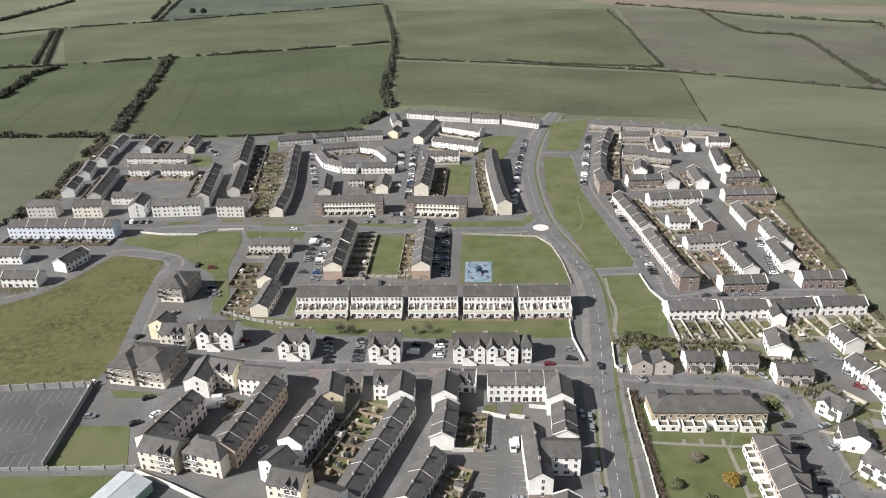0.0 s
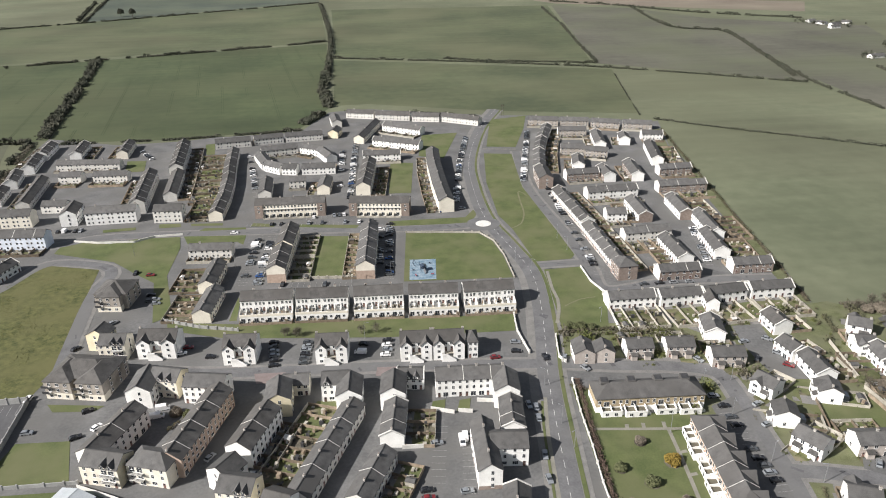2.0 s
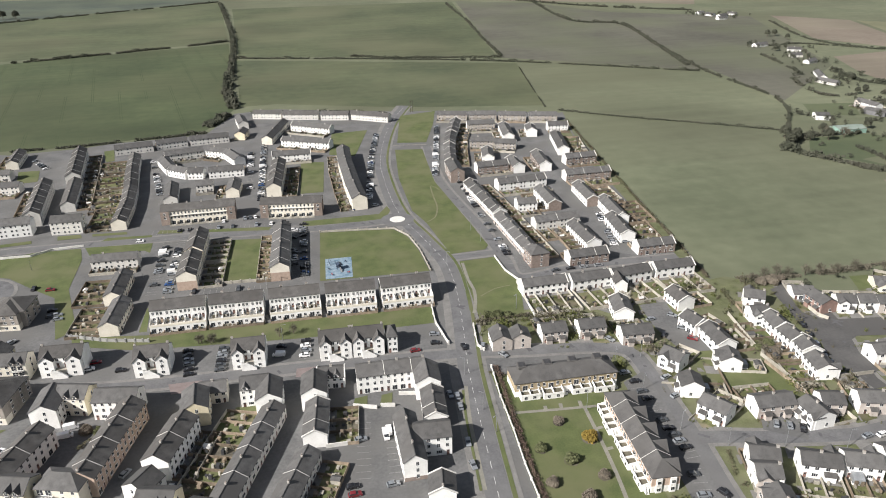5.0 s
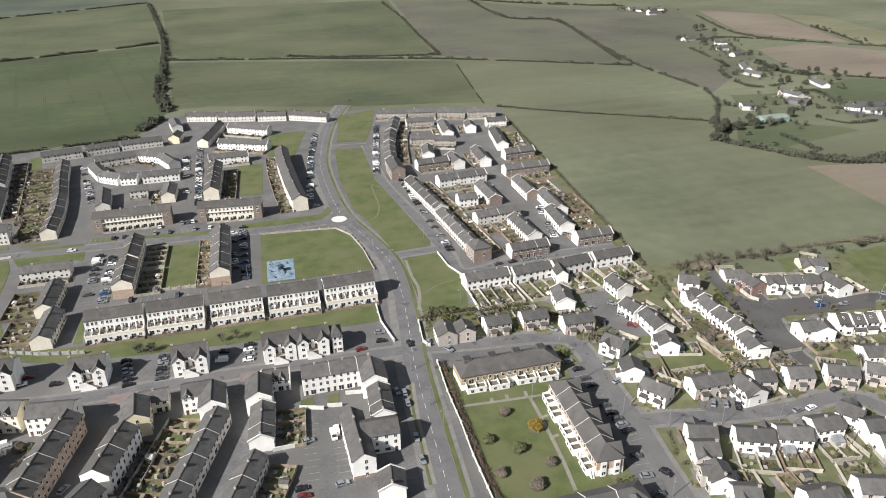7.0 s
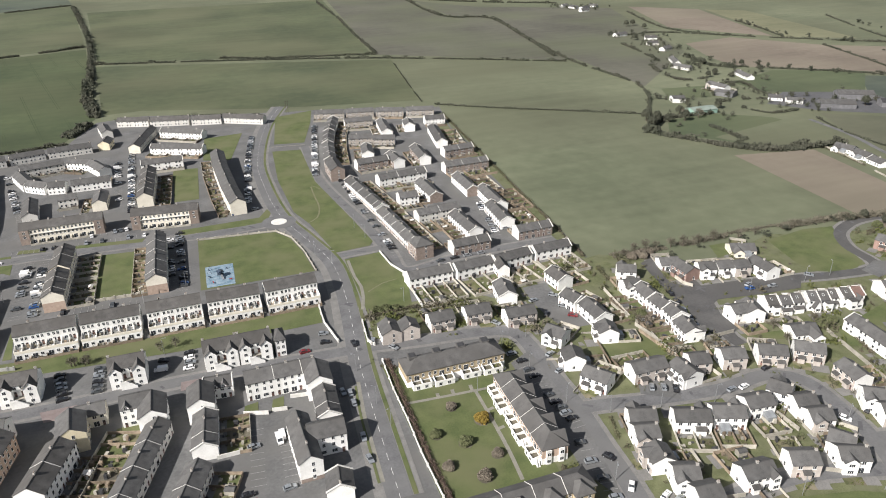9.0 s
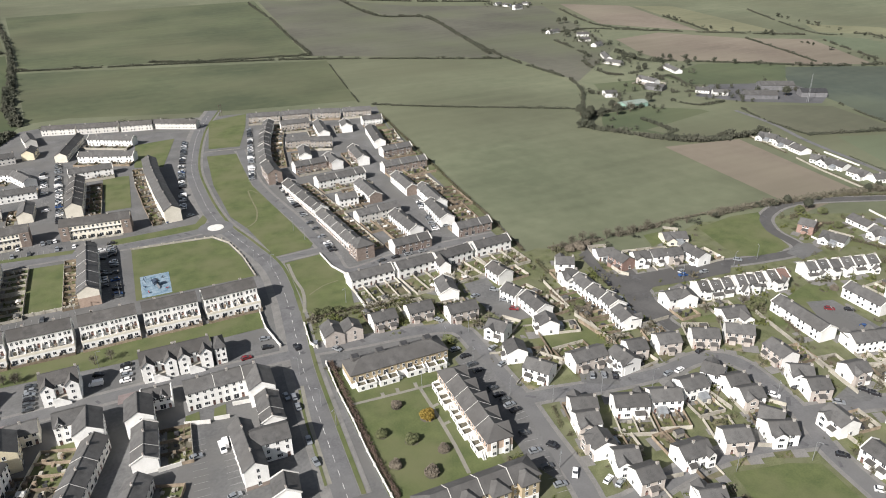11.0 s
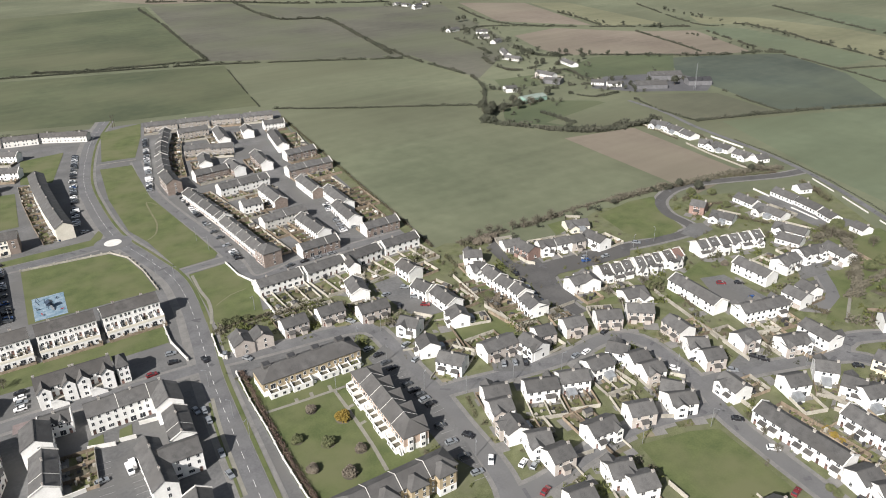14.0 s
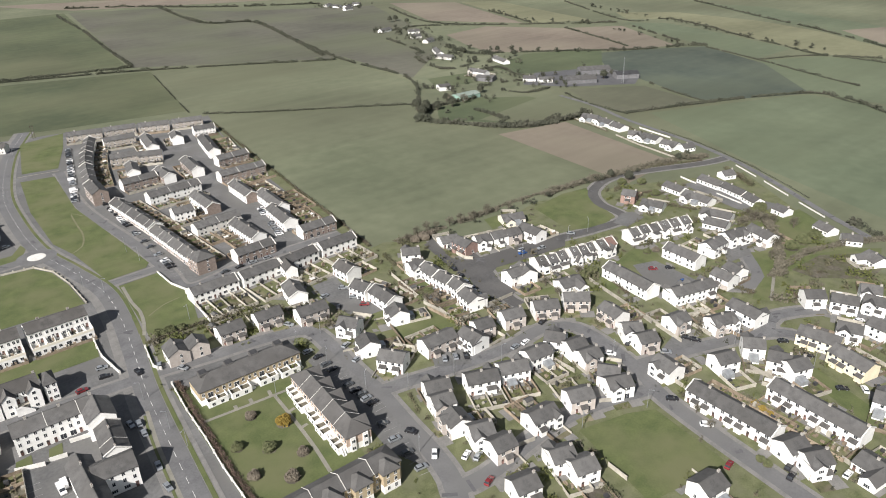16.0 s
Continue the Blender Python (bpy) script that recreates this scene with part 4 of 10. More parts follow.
def clump_mesh(name, radius, n, seed, mat, flat=0.8):
    """A rounded, ragged mass of many small leaf tufts."""
    rnd = random.Random(seed)
    v, f = [], []
    for _ in range(n):
        a, z = rnd.uniform(0, 2 * math.pi), rnd.uniform(-0.5, 1)
        rr = radius * rnd.uniform(0.62, 1.0) * (1 + 0.12 * math.sin(3 * a + seed))
        c = Vector((math.cos(a) * math.sqrt(max(0, 1 - z * z)) * rr, math.sin(a) * math.sqrt(max(0, 1 - z * z)) * rr, z * rr * flat))
        s = radius * rnd.uniform(0.07, 0.17)
        q = Euler((rnd.uniform(0, 3), rnd.uniform(0, 3), rnd.uniform(0, 3))).to_matrix()
        k = len(v)
        v += [tuple(c + q @ Vector(p) * s) for p in ((-1, -0.7, 0), (1, -0.7, 0.2), (0.2, 1, -0.1), (0, 0, 0.9))]
        f += [(k, k + 1, k + 2), (k, k + 1, k + 3), (k + 1, k + 2, k + 3), (k + 2, k, k + 3)]
    k = len(v)
    for i in range(5):
        for j in range(9):
            a, b = j * 2 * math.pi / 9, -0.5 + i * 0.5
            rr = radius * 0.72 * math.cos(b) * (1 + 0.2 * math.sin(2 * a + seed + i))
            v.append((math.cos(a) * rr, math.sin(a) * rr, math.sin(b) * radius * 0.72 * flat))
    for i in range(4):
        for j in range(9):
            f.append((k + i * 9 + j, k + i * 9 + (j + 1) % 9, k + i * 9 + 9 + (j + 1) % 9, k + i * 9 + 9 + j))
    return mesh_of(name, v, f, [mat])


def twig_crown(radius, seed):
    """A see-through crown of bare twigs: thin slivers that spread from the limbs."""
    rnd = random.Random(seed)
    v, f = [], []
    for _ in range(520):
        d = Vector((rnd.gauss(0, 1), rnd.gauss(0, 1), rnd.gauss(0.25, 0.9)))
        d.normalize()
        c = d * radius * rnd.uniform(0.25, 1.0)
        e = (d + Vector((rnd.gauss(0, 0.5), rnd.gauss(0, 0.5), rnd.gauss(0.3, 0.5)))) * radius * rnd.uniform(0.14, 0.3)
        w = Vector((rnd.gauss(0, 1), rnd.gauss(0, 1), rnd.gauss(0, 1))) * radius * 0.03
        k = len(v)
        v += [tuple(c - w), tuple(c + w), tuple(c + e)]
        f.append((k, k + 1, k + 2))
    return mesh_of("crown", v, f, [TWIG])


def trunk_mesh(height, r):
    s = Solid()
    n = 6
    for i in range(n):
        a0, a1 = 2 * math.pi * i / n, 2 * math.pi * (i + 1) / n
        s.face([(math.cos(a0) * r, math.sin(a0) * r, -0.2), (math.cos(a1) * r, math.sin(a1) * r, -0.2),
                (math.cos(a1) * r * 0.4, math.sin(a1) * r * 0.4, height), (math.cos(a0) * r * 0.4, math.sin(a0) * r * 0.4, height)])
    for i in range(5):
        a = i * 1.26
        b = Vector((math.cos(a), math.sin(a), 1.1)) * height * 0.55
        p = Vector((0, 0, height * (0.45 + 0.08 * i)))
        w = r * 0.28
        s.face([tuple(p + Vector((w, 0, 0))), tuple(p - Vector((w, 0, 0))), tuple(p + b)])
        s.face([tuple(p + Vector((0, w, 0))), tuple(p - Vector((0, w, 0))), tuple(p + b)])
    return s.mesh("trunk", BARK)


def hedge(pts, height, label="uneven dark field hedge with a few taller bushes", mat=None, dense=13):
    """An uneven field hedge of many small ragged tufts, with a taller bush here and there."""
    rnd = random.Random(len(pts) * 31 + int(pts[0][0]))
    line = smooth_line(pts, 1.6)
    v, f = [], []
    for i, p in enumerate(line):
        lump = noise.noise((p.x * 0.11, p.y * 0.11, 4))
        swell = 0.62 + 0.5 * noise.noise((p.x * 0.05, p.y * 0.05, 0)) + (0.75 * max(0.0, lump) + 0.3 if lump > 0.2 else 0)
        if dense > 40:
            swell = max(swell, 0.8)
        if swell < 0.48:
            continue
        for _ in range(dense):
            h = height * swell
            z = h * rnd.uniform(0.05, 0.85)
            c = Vector((p.x + rnd.gauss(0, height * 0.26), p.y + rnd.gauss(0, height * 0.26), z))
            s = height * (rnd.uniform(0.14, 0.30) if dense < 15 else rnd.uniform(0.07, 0.17))
            q = Euler((rnd.uniform(0, 3), rnd.uniform(0, 3), rnd.uniform(0, 3))).to_matrix()
            k = len(v)
            v += [tuple(c + q @ Vector(u) * s) for u in ((-1, -0.7, 0), (1, -0.7, 0.2), (0.2, 1, -0.1), (0, 0, 0.9))]
            f += [(k, k + 1, k + 2), (k, k + 1, k + 3), (k + 1, k + 2, k + 3), (k + 2, k, k + 3)]
    return tagged(new("hedge", mesh_of("hedge", v, f, [mat or HEDGE])), label, "hedge", kind="stuff")


def tufts(v, f, x, y, z, r, rnd, n=16, tall=0.6):
    """Adds one ragged plant of small leaf tufts to a mesh under way."""
    for _ in range(n):
        c = Vector((x + rnd.gauss(0, r * 0.42), y + rnd.gauss(0, r * 0.42), z + abs(rnd.gauss(0, r * tall))))
        s = r * rnd.uniform(0.12, 0.28)
        q = Euler((rnd.uniform(0, 3), rnd.uniform(0, 3), rnd.uniform(0, 3))).to_matrix()
        k = len(v)
        v += [tuple(c + q @ Vector(p) * s) for p in ((-1, -0.7, 0), (1, -0.7, 0.2), (0.2, 1, -0.1), (0, 0, 0.9))]
        f += [(k, k + 1, k + 2), (k, k + 1, k + 3), (k + 1, k + 2, k + 3), (k + 2, k, k + 3)]


def drive(x, y, heading, length):
    """The strip before a house: lawn, a paved drive at one end, a low wall and a clipped hedge at the sides."""
    z = level(0.09)
    rnd = random.Random(int(x * 11 + y * 3))
    ob = thing("front_garden", pose(x, y, 0, 0, 0, heading), "small front lawn with a pale concrete drive", "front garden", "front gardens")
    a = length / 2
    b = a * rnd.uniform(0.1, 0.5)
    sx = rnd.choice((-1, 1))
    for name, x0, x1, m in (("lawn", -a, b, GARDEN), ("drive_paving", b, a + 1.5, PAVING)):
        pts = [(x0 * sx, -2.6, z), (x1 * sx, -2.6, z), (x1 * sx, 2.6, z), (x0 * sx, 2.6, z)]
        part(name, mesh_of(name, pts, [(0, 1, 2, 3) if sx > 0 else (3, 2, 1, 0)], [m]), ob)
    if rnd.random() < 0.35:
        s = Solid()
        s.box(-a - 0.1, -2.6, 0, -a + 0.1, 2.6, 0.9)
        part("low_wall", s.mesh("low_wall", BLOCK), ob, pose(0, 0, 0, 0, 0, 0 if sx > 0 else 180))
    v, f = [], []
    for _ in range(rnd.randrange(3, 9)):
        tufts(v, f, sx * rnd.uniform(-a, b), rnd.choice((-2.3, 2.3, rnd.uniform(-2, 2))), z, rnd.uniform(0.4, 1.0), rnd)
    part("planting", mesh_of("planting", v, f, [rnd.choice((HEDGE, FERN, FERN, TWIG))]), ob)["kind"] = "stuff"


def tramlines(poly, a, b, spacing, mat=None):
    """Pairs of wheel tracks across a crop, along the line from a to b."""
    d = (Vector(b) - Vector(a)).normalized()
    n = Vector((-d.y, d.x))
    v, f = [], []
    z = level(0.07)
    for i in range(-30, 31):
        for w in (-0.9, 0.9):
            o = Vector(a) + n * (i * spacing + w)
            run = [inside(o.x + d.x * s * 8, o.y + d.y * s * 8, poly) for s in range(-100, 101)]
            for s in range(200):
                if run[s] and run[s + 1] and noise.noise((i * 0.9, (s - 100) * 0.11, 3)) > -0.12:
                    k = len(v)
                    p, q = o + d * (s - 100) * 8, o + d * (s - 99) * 8
                    v += [(p.x - n.x * 0.22, p.y - n.y * 0.22, z), (p.x + n.x * 0.22, p.y + n.y * 0.22, z), (q.x + n.x * 0.22, q.y + n.y * 0.22, z), (q.x - n.x * 0.22, q.y - n.y * 0.22, z)]
                    f.append((k + 1, k, k + 3, k + 2))
    tagged(new("tramlines", mesh_of("tramlines", v, f, [mat or TRACK])), "pairs of wheel tracks through the crop", "tramlines", kind="stuff")


def inside(px, py, poly):
    hit = False
    for (ax, ay), (bx, by) in zip(poly, poly[1:] + poly[:1]):
        if (ay > py) != (by > py) and px < (bx - ax) * (py - ay) / (by - ay) + ax:
            hit = not hit
    return hit


def infill(region, n, paved, seed):
    """Shrubs and small trees in the gardens between houses, and patches of paving, clear of roofs, roads and lawns."""
    rnd = random.Random(seed)
    xs, ys = [p[0] for p in region], [p[1] for p in region]
    lanes = np.array(LANES)

    def free(px, py, grow):
        if not inside(px, py, region) or any(inside(px, py, g) for g in GREENS):
            return False
        if 68 < px < 112 and 206 < py < 222:
            return False
        if (np.hypot(lanes[:, 0] - px, lanes[:, 1] - py) < lanes[:, 2] + grow).any():
            return False
        for hx, hy, h, a, b in FOOT:
            dx, dy = px - hx, py - hy
            if abs(dx) + abs(dy) > 60:
                continue
            c, s = math.cos(radians(h)), math.sin(radians(h))
            if abs(dx * c + dy * s) < a + grow and abs(dy * c - dx * s) < b + grow + 0.8:
                return False
        return True

    for name, mat, share, word in (("garden_shrubs", LEAF, 0.4, "dull olive shrubs spread through the gardens"),
                                   ("garden_plants", FERN, 0.35, "green shrubs spread through the gardens"),
                                   ("bare_shrubs", TWIG, 0.25, "bare brown shrubs spread through the gardens")):
        v, f = [], []
        left = int(n * share)
        for _ in range(n * 12):
            if not left:
                break
            px, py = rnd.uniform(min(xs), max(xs)), rnd.uniform(min(ys), max(ys))
            r = rnd.uniform(0.5, 1.2) if rnd.random() < 0.75 else rnd.uniform(1.2, 2.4)
            if not free(px, py, r * 0.5):
                continue
            left -= 1
            a = rnd.uniform(0, 3.14)
            for i in range(rnd.choice((1, 1, 2, 4))):
                qx, qy = px + math.cos(a) * i * r * 1.2, py + math.sin(a) * i * r * 1.2
                if i == 0 or free(qx, qy, r * 0.4):
                    tufts(v, f, qx, qy, 0.05, r, rnd, 34, 0.75)
        tagged(new(name, mesh_of(name, v, f, [mat])), word, "shrubs", kind="stuff")
    v, f = [], []
    z = 0.062
    for hx, hy, h, a, b in FOOT:
        if not inside(hx, hy, region):
            continue
        for _ in range(paved):
            u, w = rnd.uniform(-a, a), rnd.choice((-1, 1)) * (b + rnd.uniform(1.2, 7))
            su, sw = rnd.uniform(1.0, 2.6), rnd.uniform(1.0, 3.2)
            c, s = math.cos(radians(h)), math.sin(radians(h))
            if not free(hx + u * c - w * s, hy + u * s + w * c, -0.5):
                continue
            k = len(v)
            z += 0.00004
            v += [(hx + p * c - q * s, hy + p * s + q * c, z) for p, q in ((u - su, w - sw), (u + su, w - sw), (u + su, w + sw), (u - su, w + sw))]
            f.append((k, k + 1, k + 2, k + 3))
    tagged(new("garden_paving", mesh_of("garden_paving", v, f, [PAVING])), "patches of pale paving between the houses", "paving", kind="stuff")


def road_patches(n, seed):
    """Darker repair patches in the asphalt of the streets."""
    rnd = random.Random(seed)
    v, f = [], []
    for i in range(n):
        x, y, w = rnd.choice(LANES)
        if y > 420:
            continue
        x, y, a = x + rnd.uniform(-0.3, 0.3) * w, y + rnd.uniform(-0.3, 0.3) * w, rnd.uniform(0, 3)
        p, q = rnd.uniform(0.5, 2.6), rnd.uniform(0.3, 0.8)
        c, s = math.cos(a), math.sin(a)
        k = len(v)
        v += [(x + u * c - t * s, y + u * s + t * c, 0.19 + 0.00003 * i) for u, t in ((-p, -q), (p, -q), (p, q), (-p, q))]
        f.append((k, k + 1, k + 2, k + 3))
    tagged(new("road_patches", mesh_of("road_patches", v, f, [COURT])), "dark repair patches in the street asphalt", "road patch", kind="stuff")


# ---- the ground, roads and fields ----
ground_mesh = mesh_of("ground", [(-4600, -4600, 0), (4600, -4600, 0), (4600, 4600, 0), (-4600, 4600, 0)], [(0, 1, 2, 3)], [FIELD["spring"]])
tagged(new("ground", ground_mesh), "green farmland reaching to the horizon", "ground", kind="structure")
flat_sheet("estate_ground", [(-336, 374), (-249, 393), (-253, 442), (-263, 506), (-268, 586), (-205, 560), (-156, 564), (-135, 571), (-66, 577), (-46, 639), (-10, 645), (96, 607), (129, 601), (230, 566), (233, 571), (216, 502), (208, 405), (194, 296), (189, 262), (150, 258), (70, 150), (60, 60), (-300, 60)], 0.045, ASPHALT, "grey asphalt of streets and parking courts", "asphalt")
flat_sheet("garden_ground", [(73, 205), (72, 253), (150, 254), (196, 262), (232, 230), (290, 246), (350, 226), (420, 190), (330, 60), (240, 20), (95, 20), (88, 120)], 0.02, PLOTS, "mixed grass, soil and paving between the houses", "garden ground")
flat_sheet("rough_ground", [(-311.1, 284.6), (-194.5, 298.8), (-185.0, 318.9), (-173.8, 343.4), (-145.5, 335.3), (-142.6, 311.1), (-132.5, 242.1), (-135.6, 225.8), (-262.0, 227.3)], 0.12, ROUGH, "wide stretch of rough tussocky grass", "grass")
flat_sheet("lawn", [(-38.9, 363.8), (-20.5, 361.4), (-22.3, 313.4), (-39.6, 314.1)], 0.13, LAWN, "mown green lawn between the estate roads", "lawn")
flat_sheet("lawn", [(10.9, 361.4), (36.6, 358.2), (50.8, 356.0), (56.9, 345.1), (59.6, 326.4), (60.4, 301.7), (7.3, 303.8)], 0.13, LAWN, "mown green lawn between the estate roads", "lawn")
flat_sheet("lawn", [(74.6, 499.1), (94.5, 495.2), (89.0, 425.3), (94.4, 354.5), (96.3, 322.9), (93.3, 318.5), (74.7, 317.4), (70.6, 359.5), (65.9, 379.9), (67.3, 437.0)], 0.13, LAWN, "mown green lawn between the estate roads", "lawn")
flat_sheet("lawn", [(93.4, 592.1), (126.2, 600.8), (116.3, 560.8), (100.6, 511.3), (78.9, 515.5)], 0.13, LAWN, "mown green lawn between the estate roads", "lawn")
flat_sheet("lawn", [(77.0, 308.1), (95.6, 309.1), (96.2, 292.9), (99.7, 279.4), (92.4, 251.2), (72.4, 252.8), (74.0, 270.3)], 0.13, LAWN, "mown green lawn between the estate roads", "lawn")
flat_sheet("lawn", [(-97.7, 277.7), (-66.4, 272.6), (54.4, 267.2), (52.5, 253.5), (-1.7, 254.5), (-69.2, 261.4), (-95.8, 270.8)], 0.13, LAWN, "mown green lawn between the estate roads", "lawn")
flat_sheet("lawn", [(5.6, 487.5), (21.6, 484.0), (17.1, 424.1), (2.8, 424.8)], 0.13, LAWN, "mown green lawn between the estate roads", "lawn")
flat_sheet("lawn", [(32.3, 553.5), (61.1, 556.4), (44.3, 491.7), (26.4, 499.4)], 0.13, LAWN, "mown green lawn between the estate roads", "lawn")
flat_sheet("lawn", [(66.1, 213.2), (71.9, 209.9), (69.6, 197.0), (105.3, 191.5), (107.9, 187.3), (99.7, 137.2), (92.8, 135.7), (68.4, 134.2), (61.6, 137.1)], 0.13, LAWN, "mown green lawn between the estate roads", "lawn")
flat_sheet("lawn", [(-132.1, 180.5), (-128.9, 201.7), (-110.8, 201.1), (-103.6, 180.3)], 0.13, LAWN, "mown green lawn between the estate roads", "lawn")
flat_sheet("lawn", [(2.2, 379.6), (46.3, 380.0), (52.5, 390.9), (53.7, 383.9), (48.5, 370.8), (2.2, 372.2)], 0.13, LAWN, "mown green lawn between the estate roads", "lawn")
flat_sheet("lawn", [(-102.9, 383.0), (-79.6, 381.1), (-78.6, 375.2), (-107.8, 375.8)], 0.13, LAWN, "mown green lawn between the estate roads", "lawn")
flat_sheet("lawn", [(159.2, 100.4), (177.8, 95.2), (186.6, 90.2), (181.3, 59.9), (161.1, 64.3), (150.4, 66.5), (154.0, 81.4)], 0.13, LAWN, "mown green lawn between the estate roads", "lawn")
flat_sheet("lawn", [(278.0, 216.0), (284.5, 240.3), (312.0, 243.4), (329.2, 240.0), (322.6, 231.3), (313.9, 219.2), (308.6, 203.5), (300.5, 199.8), (289.4, 199.5), (278.4, 205.1)], 0.13, LAWN, "mown green lawn between the estate roads", "lawn")
flat_sheet("lawn", [(69.6, 305.4), (73.9, 305.2), (71.7, 263.2), (68.5, 256.5), (69.9, 277.9)], 0.13, LAWN, "mown green lawn between the estate roads", "lawn")
flat_sheet("court", [(-194.3, 219.9), (-134.2, 225.1), (-130.9, 181.0), (-189.9, 176.9)], 0.14, COURT, "dark asphalt ball court with faded lines", "court")
flat_sheet("playground", [(11.4, 327.2), (24.6, 326.6), (23.1, 304.4), (10.1, 304.9)], 0.17, PLAY, "pale blue safety surface of a playground", "playground")
flat_sheet("field", [(-349.8, 945.3), (-68.6, 1021.0), (-46.7, 654.1), (-66.7, 589.1), (-157.3, 569.5), (-263.4, 573.4)], 0.03, FIELD["green"], "green grass field inside hedges", "field")
flat_sheet("field", [(-485.8, 923.7), (-349.1, 941.2), (-267.9, 582.1), (-294.9, 577.2), (-441.9, 587.1), (-566.2, 803.0)], 0.03, FIELD["green"], "green grass field inside hedges", "field")
flat_sheet("field", [(-637.9, 1258.2), (-110.4, 1530.1), (-69.5, 1035.9), (-478.4, 930.7)], 0.03, FIELD["bright"], "bright green crop field inside hedges", "field")
flat_sheet("field", [(-457.1, 574.7), (-294.9, 577.2), (-253.9, 443.8), (-251.8, 391.1), (-342.7, 382.8)], 0.03, FIELD["olive"], "pale stubble field inside hedges", "field")
flat_sheet("field", [(-54.1, 894.9), (260.4, 785.0), (225.6, 593.6), (97.8, 622.3), (-10.2, 664.3), (-41.9, 662.4)], 0.03, FIELD["bright"], "green crop field inside hedges", "field")
flat_sheet("field", [(-81.1, 1410.2), (325.0, 1390.2), (250.6, 831.6), (-51.6, 914.0)], 0.03, FIELD["bright"], "bright green crop field inside hedges", "field")
flat_sheet("field", [(332.1, 1389.0), (470.1, 1307.0), (422.1, 702.6), (253.4, 821.1)], 0.03, FIELD["fallow"], "grey-brown fallow field inside hedges", "field")
flat_sheet("field", [(258.3, 769.3), (428.6, 695.7), (429.1, 549.9), (376.6, 470.9), (232.9, 564.4)], 0.03, FIELD["spring"], "bright green crop field inside hedges", "field")
flat_sheet("field", [(238.3, 562.1), (366.7, 463.4), (339.5, 417.0), (366.2, 360.6), (352.2, 228.3), (299.2, 247.6), (211.4, 248.4), (191.0, 275.1), (214.9, 397.6)], 0.03, FIELD["spring"], "bright green crop field inside hedges", "field")
flat_sheet("field", [(367.2, 355.5), (426.2, 342.4), (406.4, 233.3), (353.2, 227.4)], 0.03, FIELD["brown"], "bare brown ploughed field inside hedges", "field")
flat_sheet("field", [(492.4, 311.7), (632.7, 252.2), (633.7, 190.7), (485.7, 92.9), (398.0, 80.3), (439.6, 196.1)], 0.03, FIELD["lush"], "fresh green crop field inside hedges", "field")
flat_sheet("field", [(341.7, 1392.0), (456.4, 1247.5), (442.3, 706.1), (258.5, 825.8)], 0.03, FIELD["fallow"], "grey-brown fallow field inside hedges", "field")
flat_sheet("field", [(461.3, 1210.2), (514.1, 1049.7), (451.4, 720.7), (437.8, 551.7), (586.2, 676.1), (725.8, 1035.4)], 0.03, FIELD["fallow"], "grey-brown fallow field inside hedges", "field")
hedge([(-110.4, 1529.9), (-82.3, 1251.3), (-64.1, 1040.1), (-56.5, 818.1), (-53.4, 717.7), (-46.3, 650.0), (-63.7, 600.0)], 5.5)
hedge([(-60.5, 818.1), (-57.4, 717.7), (-50.3, 650.0), (-67.7, 605.0)], 5.0)
hedge([(-539.8, 891.8), (-468.8, 903.0), (-414.3, 924.1), (-349.7, 945.3), (-281.2, 963.0), (-138.0, 1009.8), (-72.5, 1038.7)], 4.0)
hedge([(-346.0, 940.0), (-306.9, 765.9), (-285.3, 655.3), (-271.0, 587.4)], 5.5)
hedge([(-351.0, 940.0), (-311.9, 765.9), (-290.3, 655.3), (-276.0, 587.4)], 5.0)
hedge([(-389.1, 580.3), (-318.3, 577.0), (-278.3, 574.0)], 5.0)
hedge([(-636.0, 1224.8), (-509.8, 914.6)], 4.5)
hedge([(-633.0, 1244.0), (-494.9, 913.1)], 4.5)
hedge([(-447.3, 725.2), (-458.9, 779.1), (-472.1, 840.9), (-466.9, 884.7)], 6.5)
hedge([(-705.3, 1190.0), (-641.1, 1245.1), (-503.6, 1310.5), (-390.8, 1372.0), (-297.5, 1426.0), (-112.8, 1533.8)], 3.4)
hedge([(-518.1, 1350.6), (-587.0, 1643.8)], 5.0)
hedge([(-804.2, 1368.1), (-812.6, 1506.0), (-826.8, 1708.7)], 6.0)
hedge([(-54.7, 906.5), (114.5, 852.1), (262.2, 791.0), (431.4, 686.7)], 3.0)
hedge([(305.6, 1349.2), (289.4, 1134.5), (268.0, 954.5), (257.1, 837.5)], 3.4)
hedge([(-278.0, 572.0), (-268.0, 507.6), (-258.4, 458.5), (-256.8, 391.1), (-288.5, 380.3)], 4.5)
hedge([(-273.0, 566.0), (-263.5, 505.6), (-254.0, 456.5), (-252.8, 401.1)], 3.2, "tall bare brown hedge of twigs at the field edge", TWIG, 26)
hedge([(-251.5, 567.6), (-157.3, 569.5), (-66.0, 582.0)], 3.0)
hedge([(507.2, 1032.2), (442.9, 714.0), (434.5, 557.4), (380.6, 467.6), (355.0, 422.8)], 3.0)
hedge([(231.2, 572.9), (256.0, 553.2), (289.9, 528.4), (324.6, 505.5), (374.3, 469.9)], 2.2)
hedge([(346.4, 425.7), (367.5, 388.7), (397.9, 351.5), (454.4, 343.5)], 5.0)
hedge([(200.7, 258.4), (236.3, 255.1), (303.8, 251.9), (399.6, 232.2)], 2.6, "tall bare brown hedge of twigs at the field edge", TWIG, 26)
hedge([(480.1, 324.4), (634.5, 253.1), (616.9, 184.1)], 3.0)
hedge([(81.3, 881.3), (128.8, 856.4), (201.6, 836.7), (254.0, 821.9)], 3.0)
